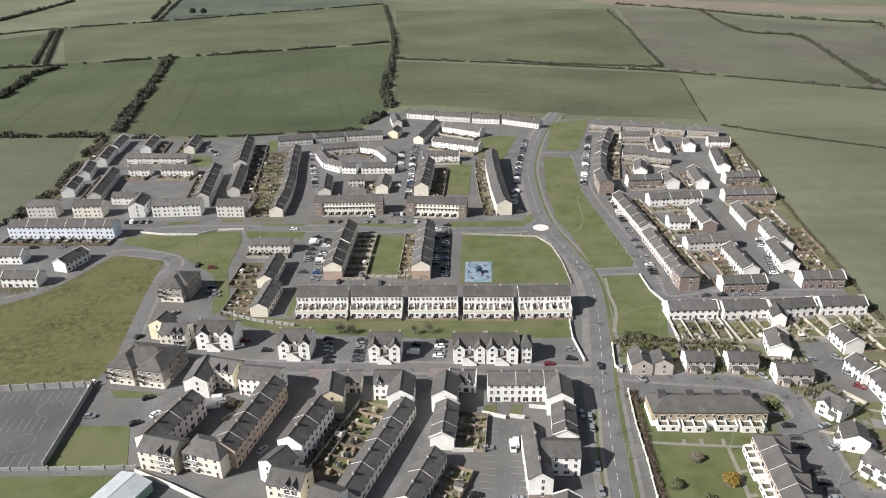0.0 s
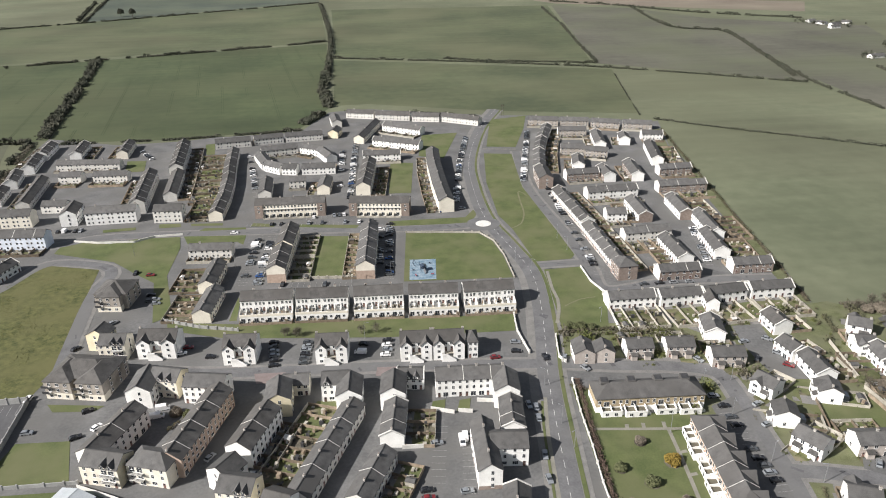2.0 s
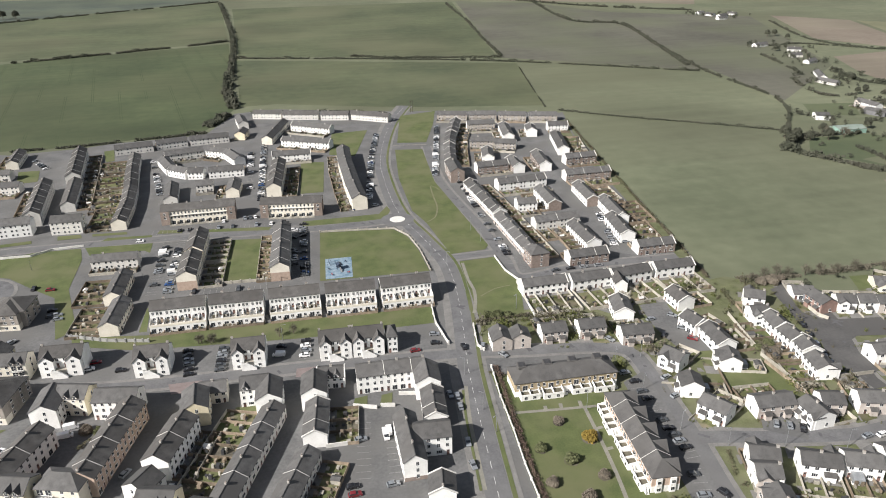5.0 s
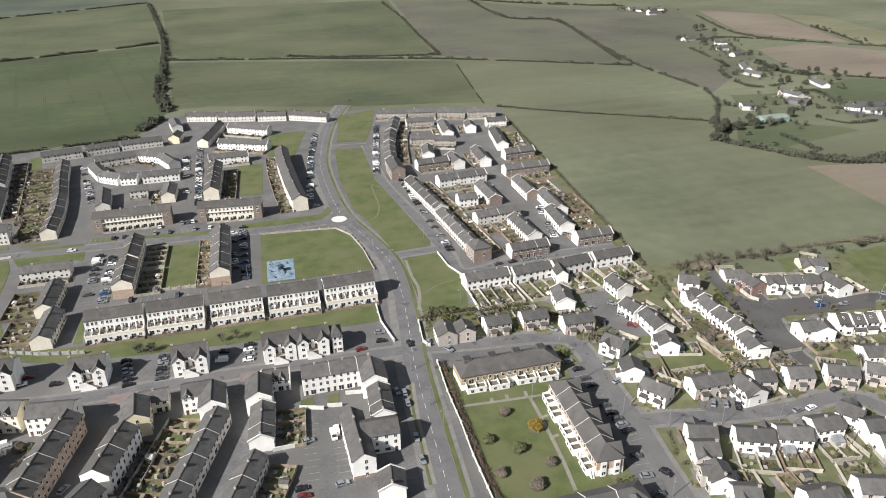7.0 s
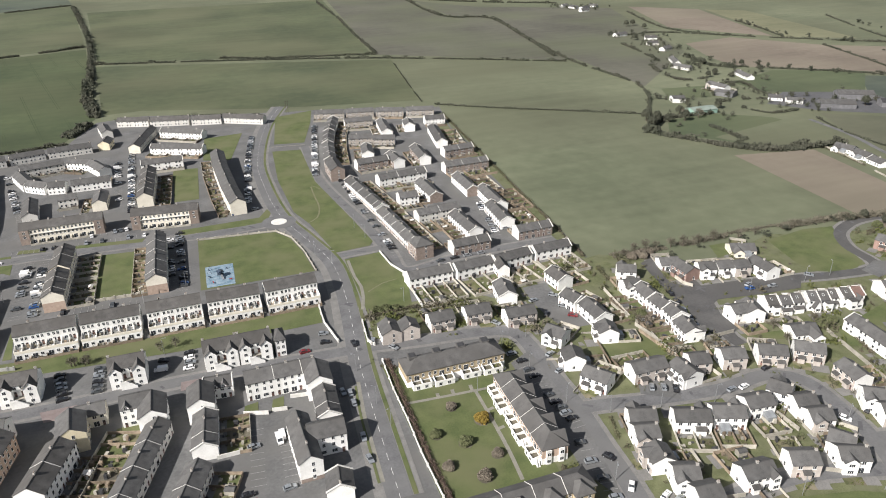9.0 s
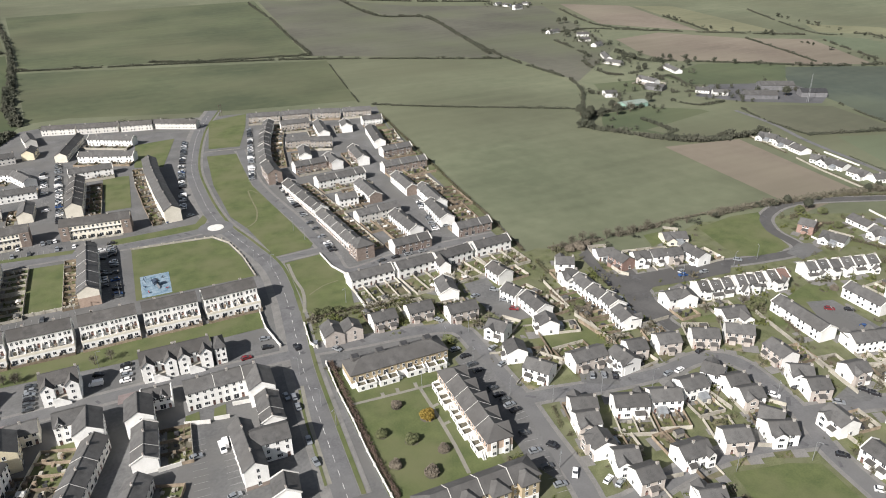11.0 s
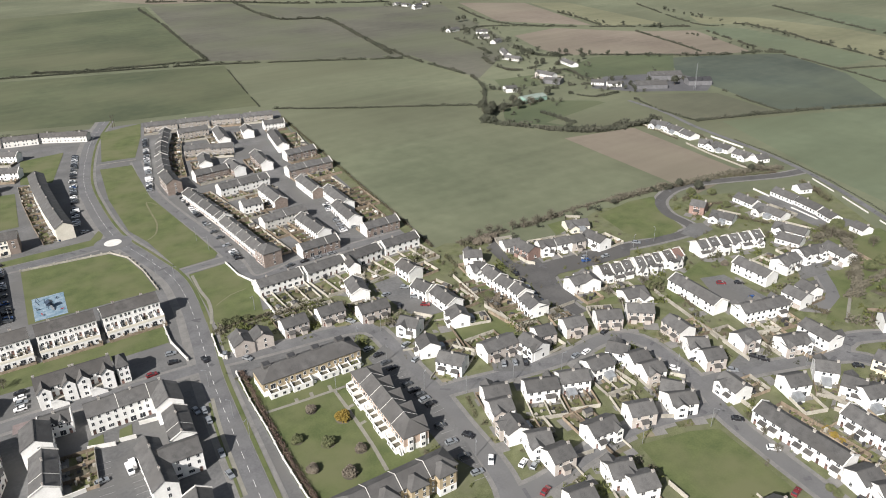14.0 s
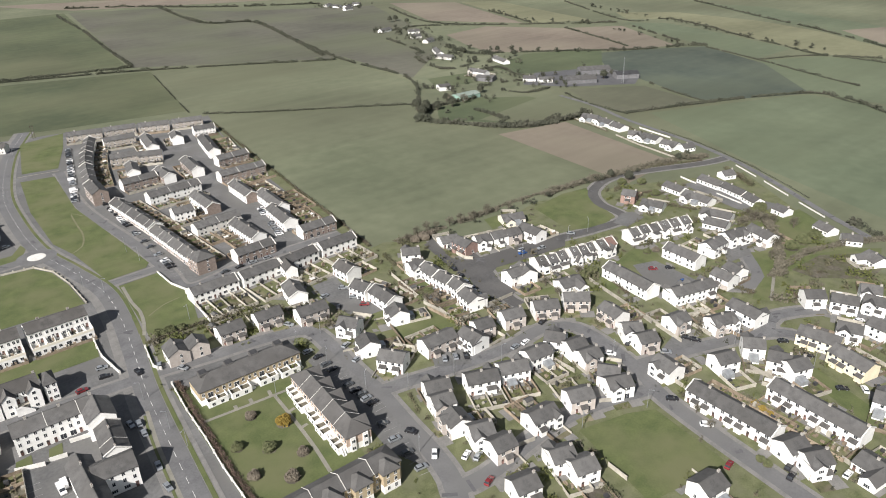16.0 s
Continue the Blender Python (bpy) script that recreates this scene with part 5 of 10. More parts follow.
hedge([(303.8, 111.1), (342.7, 110.3), (380.4, 92.3)], 3.0, "tall bare brown hedge of twigs at the field edge", TWIG, 64)
road([(50.5, 146.3), (54.5, 183.5), (58.5, 217.2), (63.9, 247.9), (68.4, 278.0), (70.1, 308.4), (64.5, 341.2), (57.9, 376.1), (57.2, 427.0), (61.7, 484.1), (80.1, 563.3), (103.4, 625.9)], 8.0, dashes=True)
road([(-313.8, 343.9), (-248.2, 366.5), (-185.2, 367.5), (-156.5, 376.5), (-98.0, 375.3), (-52.5, 373.2), (14.8, 367.6), (54.7, 368.9)], 7.0)
road([(121.4, 161.6), (133.2, 159.1), (150.6, 154.7), (176.0, 150.4), (195.6, 150.8), (206.4, 142.1), (204.6, 120.8), (199.7, 104.3), (194.5, 93.4), (190.4, 73.3), (187.1, 52.1), (184.3, 33.8)], 6.0)
road([(193.5, 98.6), (170.3, 106.0), (149.6, 107.8), (122.4, 105.6), (108.9, 108.3)], 6.0)
road([(61.9, 228.5), (85.0, 224.0), (107.6, 220.7), (123.4, 214.2), (124.6, 198.6), (122.9, 179.7), (121.8, 162.2), (118.8, 141.7), (116.5, 123.7), (113.4, 111.1), (108.0, 101.0)], 6.5)
road([(200.9, 110.2), (233.3, 100.0), (264.6, 82.3), (257.0, 45.9)], 6.0)
road([(258.2, 88.1), (272.6, 93.4), (295.4, 78.6), (301.8, 55.1)], 6.0)
road([(214.8, 257.4), (218.9, 221.8), (203.8, 182.2), (202.3, 170.2)], 6.0, mat=TARMAC)
road([(218.0, 212.6), (251.6, 207.0), (285.5, 198.6), (310.2, 197.5), (316.0, 219.6), (331.3, 235.5), (362.1, 239.3), (414.9, 217.2), (436.2, 211.9)], 6.0, mat=TARMAC)
road([(484.9, 400.2), (479.0, 358.0), (464.9, 316.6), (456.6, 279.7), (449.5, 247.2), (441.0, 220.7), (432.6, 199.9), (417.9, 171.4), (402.0, 144.2), (389.0, 122.0), (375.8, 95.4)], 4.0, paths=0)
road([(-215.5, 288.8), (-196.0, 301.6), (-185.6, 320.1), (-174.4, 344.8), (-147.2, 340.1), (-137.7, 329.6), (-139.1, 305.1), (-130.2, 242.1)], 6.0)
road([(-133.7, 242.2), (-103.8, 241.2), (-64.2, 235.9), (2.7, 232.9), (59.1, 228.1)], 6.0)
ribbon("footpath", [(88.9, 409.5), (84.9, 418.0), (82.8, 400.1), (81.4, 381.6), (76.7, 366.3), (70.0, 360.6)], 0.9, 0.168, WORN_PATH, "worn path curving across the mown grass", "footpath")
ribbon("footpath", [(78.1, 306.1), (76.5, 288.1), (76.6, 277.7), (74.4, 266.5), (71.3, 257.1)], 1.5, 0.168, PATH, "pale concrete footpath across the grass", "footpath")
ribbon("footpath", [(78.1, 271.1), (86.3, 276.5), (94.2, 278.0)], 0.7, 0.168, WORN_PATH, "worn path across the mown grass", "footpath")
ribbon("footpath", [(75.2, 510.1), (99.7, 505.8)], 1.3, 0.165, PATH, "pale concrete footpath across the grass", "footpath")
road([(98.9, 501.7), (92.5, 425.1), (98.7, 346.9), (100.1, 307.1), (101.7, 284.5), (134.2, 288.6), (185.3, 286.6)], 5.5)
road([(73.8, 313.1), (99.1, 313.9)], 5.0)
ribbon("footpath", [(54.8, 206.7), (53.2, 197.7), (51.2, 185.6), (49.0, 166.5), (47.7, 154.4)], 1.3, 0.172, PATH, "pale concrete footpath beside the road", "footpath")
ribbon("verge", [(53.3, 204.7), (51.9, 197.7), (50.0, 185.6), (47.8, 166.5), (46.4, 154.4)], 0.9, 0.174, LAWN, "narrow grass verge between footpath and parking", "verge")
wall_line("boundary_wall", [(-171.2, 372.3), (-157.0, 368.5), (-137.6, 367.6), (-128.2, 373.5), (-113.3, 374.4)], 1.2, 0.3, COPING, "low white-painted boundary wall beside the grass", "wall")
wall_line("boundary_wall", [(10.9, 362.0), (36.6, 358.8), (51.4, 356.6), (57.6, 345.1), (60.3, 326.4), (61.0, 301.7)], 0.9, 0.25, BLOCK, "low white-painted boundary wall beside the grass", "wall", piers=4.5)
wall_line("boundary_wall", [(67.3, 216.0), (65.4, 197.3), (64.5, 178.8), (63.1, 162.5), (62.3, 141.1), (62.1, 130.0)], 1.1, 0.24, COPING, "low white-painted boundary wall beside the grass", "wall", piers=6.0)
wall_line("boundary_wall", [(95.6, 309.1), (96.2, 292.9), (100.2, 279.4)], 1.2, 0.3, COPING, "low white-painted boundary wall beside the grass", "wall")
wall_line("boundary_wall", [(-99.2, 278.7), (-82.3, 271.2), (-65.3, 266.8)], 1.6, 0.3, CONCRETE, "grey concrete boundary wall with piers beside the grass", "wall", piers=3.0)
wall_line("boundary_wall", [(-40.5, 312.3), (-19.0, 310.8)], 1.5, 0.25, BLOCK, "cream rendered boundary wall with piers beside the grass", "wall", piers=3.5)
wall_line("court_wall", [(-202.0, 221.9), (-134.2, 225.1)], 2.6, 0.3, CONCRETE, "grey concrete wall beside the ball court", "wall", piers=5.0)
wall_line("court_wall", [(-134.2, 225.1), (-132.4, 201.5), (-130.9, 181.0)], 2.4, 0.3, CONCRETE, "grey concrete wall beside the ball court", "wall", piers=5.0)
wall_line("court_wall", [(-155.5, 179.9), (-118.9, 179.7), (-100.6, 179.7)], 1.4, 0.3, CONCRETE, "grey concrete wall beside the ball court", "wall", piers=5.0)
flat_sheet("parking_court", [(112.4, 195.1), (123.0, 200.1), (120.2, 164.5), (116.9, 140.8), (111.3, 119.3), (106.5, 133.6), (109.1, 153.5)], 0.16, ASPHALT, "grey asphalt parking court beside the flats", "parking")
ribbon("footpath", [(67.2, 187.6), (81.7, 186.0), (100.1, 184.2)], 1.3, 0.165, PATH, "pale concrete footpath across the grass", "footpath")
ribbon("footpath", [(92.7, 185.6), (91.4, 169.5), (89.6, 152.1), (87.5, 138.5)], 1.3, 0.165, PATH, "pale concrete footpath across the grass", "footpath")
ribbon("footpath", [(78.9, 186.5), (79.3, 188.8)], 1.3, 0.165, PATH, "pale concrete footpath across the grass", "footpath")
ribbon("footpath", [(84.5, 185.8), (85.1, 188.8)], 1.3, 0.165, PATH, "pale concrete footpath across the grass", "footpath")
ribbon("footpath", [(91.7, 185.3), (92.3, 188.7)], 1.3, 0.165, PATH, "pale concrete footpath across the grass", "footpath")
ribbon("footpath", [(91.8, 173.0), (94.6, 173.5)], 1.3, 0.165, PATH, "pale concrete footpath across the grass", "footpath")
ribbon("footpath", [(90.7, 162.7), (93.6, 163.1)], 1.3, 0.165, PATH, "pale concrete footpath across the grass", "footpath")
flat_sheet("lawn", [(13.8, 209.1), (18.5, 209.7), (17.7, 203.6), (12.7, 204.3)], 0.13, LAWN, "mown green lawn between the estate roads", "lawn")
flat_sheet("lawn", [(23.6, 208.8), (27.7, 209.4), (26.3, 201.7), (22.0, 202.5)], 0.13, LAWN, "mown green lawn between the estate roads", "lawn")
flat_sheet("lawn", [(-28.4, 213.8), (-20.5, 214.2), (-21.1, 209.5), (-28.8, 209.1)], 0.13, LAWN, "mown green lawn between the estate roads", "lawn")
flat_sheet("lawn", [(-126.9, 223.0), (-105.5, 219.9), (-108.2, 216.9), (-123.1, 218.0)], 0.13, LAWN, "mown green lawn between the estate roads", "lawn")
flat_sheet("lawn", [(-70.2, 296.7), (-68.9, 296.6), (-67.4, 275.6), (-70.7, 275.7)], 0.13, LAWN, "mown green lawn between the estate roads", "lawn")
flat_sheet("raised_table", [(-53.8, 234.0), (-41.6, 233.6), (-42.5, 226.9), (-52.1, 227.2)], 0.19, TABLE, "red block-paved raised table across a street", "paving")
flat_sheet("raised_table", [(-6.2, 232.9), (3.3, 232.5), (1.9, 226.9), (-6.8, 227.2)], 0.19, TABLE, "red block-paved raised table across a street", "paving")
wall_line("boundary_wall", [(12.7, 204.3), (20.9, 201.3)], 1.6, 0.3, COPING, "low white-painted boundary wall beside the grass", "wall")
wall_line("boundary_wall", [(22.3, 202.2), (27.4, 201.1)], 1.6, 0.3, COPING, "low white-painted boundary wall beside the grass", "wall")
wall_line("boundary_wall", [(29.7, 207.4), (36.0, 206.2)], 1.6, 0.3, COPING, "low white-painted boundary wall beside the grass", "wall")
wall_line("boundary_wall", [(1.7, 184.9), (8.8, 184.7)], 1.6, 0.3, COPING, "low white-painted boundary wall beside the grass", "wall")
wall_line("boundary_wall", [(-99.9, 177.6), (-86.8, 171.3), (-70.1, 161.9)], 1.8, 0.3, COPING, "low white-painted boundary wall beside the grass", "wall")
wall_line("boundary_wall", [(54.2, 266.2), (53.1, 252.6), (54.9, 235.9)], 1.4, 0.3, COPING, "low white-painted boundary wall beside the grass", "wall", piers=6.0)
wall_line("boundary_wall", [(68.3, 246.9), (66.0, 231.6), (67.7, 227.8)], 1.4, 0.3, COPING, "low white-painted boundary wall beside the grass", "wall", piers=6.0)
wall_line("boundary_wall", [(98.1, 279.5), (96.1, 248.6)], 1.4, 0.3, COPING, "low white-painted boundary wall beside the grass", "wall", piers=6.0)
flat_sheet("field", [(472.3, 1290.5), (612.6, 1003.9), (501.3, 683.2), (426.1, 699.7)], 0.03, FIELD["fallow"], "grey-brown fallow field inside hedges", "field")
flat_sheet("field", [(249.1, 1622.5), (803.8, 1338.8), (728.1, 1206.2), (346.5, 1414.3)], 0.03, FIELD["brown"], "bare brown ploughed field inside hedges", "field")
flat_sheet("field", [(-498.8, 1324.9), (-111.8, 1551.3), (-137.9, 1746.3), (-581.1, 1701.5)], 0.03, FIELD["dark"], "dark green crop field inside hedges, with cloud shade in its colour", "field")
flat_sheet("field", [(-803.6, 963.9), (-626.2, 1204.7), (-516.1, 926.8), (-499.8, 797.2), (-601.5, 701.6)], 0.03, FIELD["green"], "green grass field inside hedges", "field")
flat_sheet("field", [(473.4, 410.4), (470.4, 322.5), (454.4, 343.5), (404.2, 351.6), (384.3, 394.0)], 0.03, FIELD["spring"], "bright green crop field inside hedges", "field")
hedge([(465.9, 1324.2), (443.9, 1084.6), (499.0, 1023.1), (467.3, 852.1), (434.3, 714.6)], 4.0)
hedge([(344.5, 1452.8), (440.2, 1371.3), (508.3, 1276.8), (574.0, 1207.2), (678.5, 1131.6)], 4.0)
hedge([(-581.1, 1701.5), (-498.8, 1324.9)], 4.0)
hedge([(255.2, 758.5), (238.2, 669.3), (223.8, 588.1)], 1.4)
wall_line("garden_wall", [(172.3, 199.1), (173.5, 187.1), (173.3, 174.0)], 1.7, 0.2, BLOCK, "rendered block wall between back gardens", "wall")
wall_line("garden_wall", [(177.4, 229.8), (173.5, 203.3)], 1.7, 0.2, BLOCK, "rendered block wall between back gardens", "wall")
wall_line("garden_wall", [(190.6, 179.0), (205.8, 178.3)], 1.7, 0.2, BLOCK, "rendered block wall between back gardens", "wall")
wall_line("garden_wall", [(214.2, 226.2), (214.0, 219.6), (216.2, 215.9)], 1.7, 0.2, BLOCK, "rendered block wall between back gardens", "wall")
wall_line("garden_wall", [(241.0, 164.2), (236.1, 142.4), (231.1, 123.6)], 1.7, 0.2, BLOCK, "rendered block wall between back gardens", "wall")
wall_line("garden_fence", [(170.9, 194.5), (172.7, 174.5)], 1.6, 0.08, FENCE, "brown timber garden fence", "fence")
wall_line("garden_fence", [(150.8, 194.5), (146.7, 178.6)], 1.6, 0.08, FENCE, "brown timber garden fence", "fence")
wall_line("garden_wall", [(182.3, 133.4), (182.3, 122.3)], 1.7, 0.2, BLOCK, "rendered block wall between back gardens", "wall")
wall_line("garden_fence", [(164.7, 132.2), (162.5, 125.2)], 1.6, 0.08, FENCE, "brown timber garden fence", "fence")
wall_line("garden_wall", [(175.3, 105.2), (180.3, 101.9)], 1.7, 0.2, BLOCK, "rendered block wall between back gardens", "wall")
wall_line("garden_wall", [(231.2, 121.7), (228.0, 107.5)], 1.7, 0.2, BLOCK, "rendered block wall between back gardens", "wall")
wall_line("garden_wall", [(241.7, 111.6), (240.2, 102.3)], 1.7, 0.2, BLOCK, "rendered block wall between back gardens", "wall")
wall_line("garden_wall", [(231.9, 81.3), (231.0, 71.1)], 1.7, 0.2, BLOCK, "rendered block wall between back gardens", "wall")
wall_line("garden_wall", [(204.6, 96.2), (203.4, 88.0)], 1.7, 0.2, BLOCK, "rendered block wall between back gardens", "wall")
wall_line("garden_wall", [(208.5, 38.4), (206.1, 27.9)], 1.7, 0.2, BLOCK, "rendered block wall between back gardens", "wall")
wall_line("garden_wall", [(153.2, 83.8), (152.5, 76.2)], 1.7, 0.2, BLOCK, "rendered block wall between back gardens", "wall")
wall_line("garden_fence", [(152.5, 125.7), (152.1, 117.9)], 1.6, 0.08, FENCE, "brown timber garden fence", "fence")
wall_line("garden_wall", [(137.8, 108.2), (144.9, 106.6)], 1.7, 0.2, BLOCK, "rendered block wall between back gardens", "wall")
wall_line("garden_fence", [(149.9, 110.6), (148.7, 99.6)], 1.6, 0.08, FENCE, "brown timber garden fence", "fence")
wall_line("garden_wall", [(102.6, 180.3), (110.8, 168.6)], 1.7, 0.2, BLOCK, "rendered block wall between back gardens", "wall")
wall_line("garden_fence", [(136.6, 194.3), (137.4, 172.5)], 1.6, 0.08, FENCE, "brown timber garden fence", "fence")
hedge([(215.0, 71.7), (213.0, 58.8)], 1.6, "overgrown garden hedge of mixed shrubs", LEAF, 48)
hedge([(128.8, 152.4), (125.3, 143.0)], 1.4, "overgrown garden hedge of mixed shrubs", LEAF, 48)
hedge([(188.7, 187.9), (189.0, 177.3)], 1.6, "overgrown garden hedge of mixed shrubs", LEAF, 48)
hedge([(176.9, 206.9), (176.2, 194.2)], 2.4, "overgrown garden hedge of mixed shrubs", LEAF, 48)
hedge([(246.0, 176.1), (241.0, 161.9)], 1.8, "overgrown garden hedge of mixed shrubs", LEAF, 48)
hedge([(247.5, 155.9), (243.8, 145.3)], 1.8, "overgrown garden hedge of mixed shrubs", LEAF, 48)
hedge([(281.6, 124.4), (283.1, 109.1)], 2.4, "overgrown garden hedge of mixed shrubs", LEAF, 48)
hedge([(189.1, 163.7), (197.4, 162.1)], 1.5, "overgrown garden hedge of mixed shrubs", LEAF, 48)
hedge([(186.2, 248.1), (184.9, 236.9)], 2.2, "overgrown garden hedge of mixed shrubs", LEAF, 48)
hedge([(303.0, 248.4), (330.0, 247.0), (352.0, 242.5), (399.0, 234.0), (428.0, 222.0)], 4.0, "tall bare brown hedge of twigs at the field edge", TWIG, 60)
hedge([(360.0, 150.2), (374.0, 153.0)], 3.0, "overgrown garden hedge of mixed shrubs", LEAF, 48)
hedge([(416.8, 200.4), (401.0, 174.6)], 3.0, "overgrown garden hedge of mixed shrubs", LEAF, 48)
hedge([(340.2, 214.4), (353.3, 208.0)], 2.0, "overgrown garden hedge of mixed shrubs", LEAF, 48)
hedge([(339.9, 191.1), (346.2, 177.3)], 2.0, "overgrown garden hedge of mixed shrubs", LEAF, 48)
hedge([(378.0, 238.3), (419.7, 220.2)], 2.0, "overgrown garden hedge of mixed shrubs", LEAF, 48)
hedge([(231.4, 218.8), (242.2, 217.7)], 2.4, "overgrown garden hedge of mixed shrubs", LEAF, 48)
hedge([(65.9, 212.9), (74.9, 206.6)], 1.4, "overgrown garden hedge of mixed shrubs", LEAF, 48)
hedge([(-78.7, 203.3), (-72.0, 212.7)], 1.4, "overgrown garden hedge of mixed shrubs", LEAF, 48)
hedge([(-96.1, 276.6), (-98.0, 321.5)], 1.2, "overgrown garden hedge of mixed shrubs", LEAF, 48)
flat_sheet("parking_court", [(267.5, 160.0), (279.1, 155.6), (275.6, 126.4), (262.7, 127.9), (257.4, 143.2)], 0.16, ASPHALT, "grey asphalt parking court beside the flats", "parking")
flat_sheet("parking_court", [(208.9, 245.2), (216.3, 247.5), (211.7, 232.0), (209.5, 223.8), (218.8, 210.2), (246.6, 208.1), (269.0, 203.5), (260.0, 195.5), (238.6, 198.4), (218.9, 202.1), (211.7, 198.7), (209.6, 179.6), (201.6, 177.5), (194.3, 185.5), (201.3, 200.9), (202.8, 217.1)], 0.16, TARMAC, "grey asphalt parking court beside the flats", "parking")
flat_sheet("parking_court", [(151.6, 230.2), (164.6, 228.9), (159.4, 206.4), (148.1, 207.2)], 0.16, ASPHALT, "grey asphalt parking court beside the flats", "parking")
flat_sheet("parking_court", [(151.8, 169.7), (164.6, 160.8), (157.8, 151.6), (146.4, 159.5)], 0.16, ASPHALT, "grey asphalt parking court beside the flats", "parking")
flat_sheet("parking_court", [(232.1, 113.0), (235.1, 104.8), (228.3, 103.0), (217.9, 109.8)], 0.16, ASPHALT, "grey asphalt parking court beside the flats", "parking")
flat_sheet("parking_court", [(318.0, 146.5), (332.0, 142.4), (318.5, 128.8), (302.7, 131.3)], 0.16, ASPHALT, "grey asphalt parking court beside the flats", "parking")
flat_sheet("scrub_ground", [(316.5, 108.3), (340.5, 106.5), (360.1, 91.5), (352.1, 81.3), (332.9, 80.5), (316.5, 97.9)], 0.06, SOIL, "brown overgrown scrub ground", "scrub")
flat_sheet("grass_ground", [(304.7, 110.2), (333.0, 111.1), (357.4, 100.8), (369.0, 89.9), (362.7, 87.5), (338.7, 105.7), (315.4, 107.8)], 0.05, LAWN, "plain green grass beside the houses", "grass")
flat_sheet("grass_ground", [(151.7, 216.7), (155.3, 200.7), (156.0, 182.2), (147.7, 178.8), (144.8, 198.2)], 0.05, LAWN, "plain green grass beside the houses", "grass")
flat_sheet("grass_ground", [(350.9, 143.6), (383.9, 132.8), (373.0, 113.1), (341.8, 115.4), (315.2, 115.7), (285.8, 106.7), (283.1, 109.1)], 0.05, LAWN, "plain green grass beside the houses", "grass")
flat_sheet("lawn", [(242.7, 70.2), (249.6, 66.3), (237.4, 31.4), (226.3, 27.3)], 0.13, LAWN, "mown green lawn between the estate roads", "lawn")
flat_sheet("lawn", [(260.8, 166.3), (282.3, 171.1), (287.8, 161.7), (279.1, 149.3), (265.7, 155.5)], 0.13, LAWN, "mown green lawn between the estate roads", "lawn")
road([(279.3, 123.0), (285.6, 113.7), (300.6, 115.5), (310.3, 124.2), (321.2, 134.7)], 6.0)
flat_sheet("lawn", [(319.8, 130.1), (325.6, 124.6), (309.1, 113.6), (283.4, 100.3), (278.8, 106.4), (286.3, 109.6), (301.6, 113.1), (308.9, 119.2)], 0.13, LAWN, "mown green lawn between the estate roads", "lawn")
ribbon("footpath", [(312.7, 114.1), (299.4, 107.9), (283.4, 100.3)], 1.3, 0.165, PATH, "pale concrete footpath across the grass", "footpath")
flat_sheet("parking_court", [(319.8, 199.1), (313.5, 201.9), (299.9, 197.0), (301.1, 188.7), (317.9, 190.2)], 0.16, ASPHALT, "grey asphalt parking court beside the flats", "parking")
hedge([(200.2, 255.2), (213.7, 253.7), (230.7, 253.3), (246.0, 252.2), (267.4, 252.4)], 3.0, "tall bare brown hedge of twigs at the field edge", TWIG, 26)
hedge([(347.9, 151.4), (361.1, 146.1), (333.0, 123.6), (307.6, 109.1)], 4.0, "tall bare brown hedge of twigs at the field edge", TWIG, 64)
flat_sheet("lawn", [(71.9, 210.7), (72.5, 207.7), (69.4, 187.8), (67.1, 187.3)], 0.13, LAWN, "mown green lawn between the estate roads", "lawn")
flat_sheet("garden_ground", [(70.2, 253.3), (94.1, 254.7), (120.3, 252.0), (136.2, 235.1), (135.3, 214.8), (115.8, 223.3), (85.5, 229.1), (68.1, 229.7)], 0.06, PLOTS, "mixed grass, soil and paving between the houses", "garden ground")
flat_sheet("lawn", [(-161.2, 177.2), (-104.0, 176.7), (-109.1, 161.8), (-169.5, 163.3)], 0.13, LAWN, "mown green lawn between the estate roads", "lawn")
flat_sheet("lawn", [(-185.6, 516.3), (-172.0, 516.4), (-166.9, 491.9), (-179.5, 490.6)], 0.13, LAWN, "mown green lawn between the estate roads", "lawn")
flat_sheet("lawn", [(-160.9, 387.5), (-143.2, 389.3), (-142.0, 385.1), (-159.6, 383.4)], 0.13, LAWN, "mown green lawn between the estate roads", "lawn")
flat_sheet("lawn", [(-130.7, 392.0), (-118.5, 391.6), (-117.0, 386.4), (-129.2, 386.1)], 0.13, LAWN, "mown green lawn between the estate roads", "lawn")
flat_sheet("lawn", [(-112.3, 390.5), (-93.9, 389.0), (-93.3, 385.6), (-111.6, 387.1)], 0.13, LAWN, "mown green lawn between the estate roads", "lawn")
flat_sheet("lawn", [(-76.2, 386.8), (-63.2, 383.8), (-63.7, 379.8), (-77.1, 382.1)], 0.13, LAWN, "mown green lawn between the estate roads", "lawn")
flat_sheet("lawn", [(-49.3, 381.4), (-15.1, 376.4), (-16.6, 371.8), (-50.0, 377.5)], 0.13, LAWN, "mown green lawn between the estate roads", "lawn")
flat_sheet("lawn", [(-136.8, 551.5), (-130.0, 553.2), (-124.7, 525.1), (-130.4, 523.4)], 0.13, LAWN, "mown green lawn between the estate roads", "lawn")
hedge([(70.4, 249.4), (93.9, 249.8)], 2.0, "overgrown garden hedge of mixed shrubs", LEAF, 48)
hedge([(90.4, 246.1), (118.0, 246.0)], 1.4, "overgrown garden hedge of mixed shrubs", LEAF, 48)
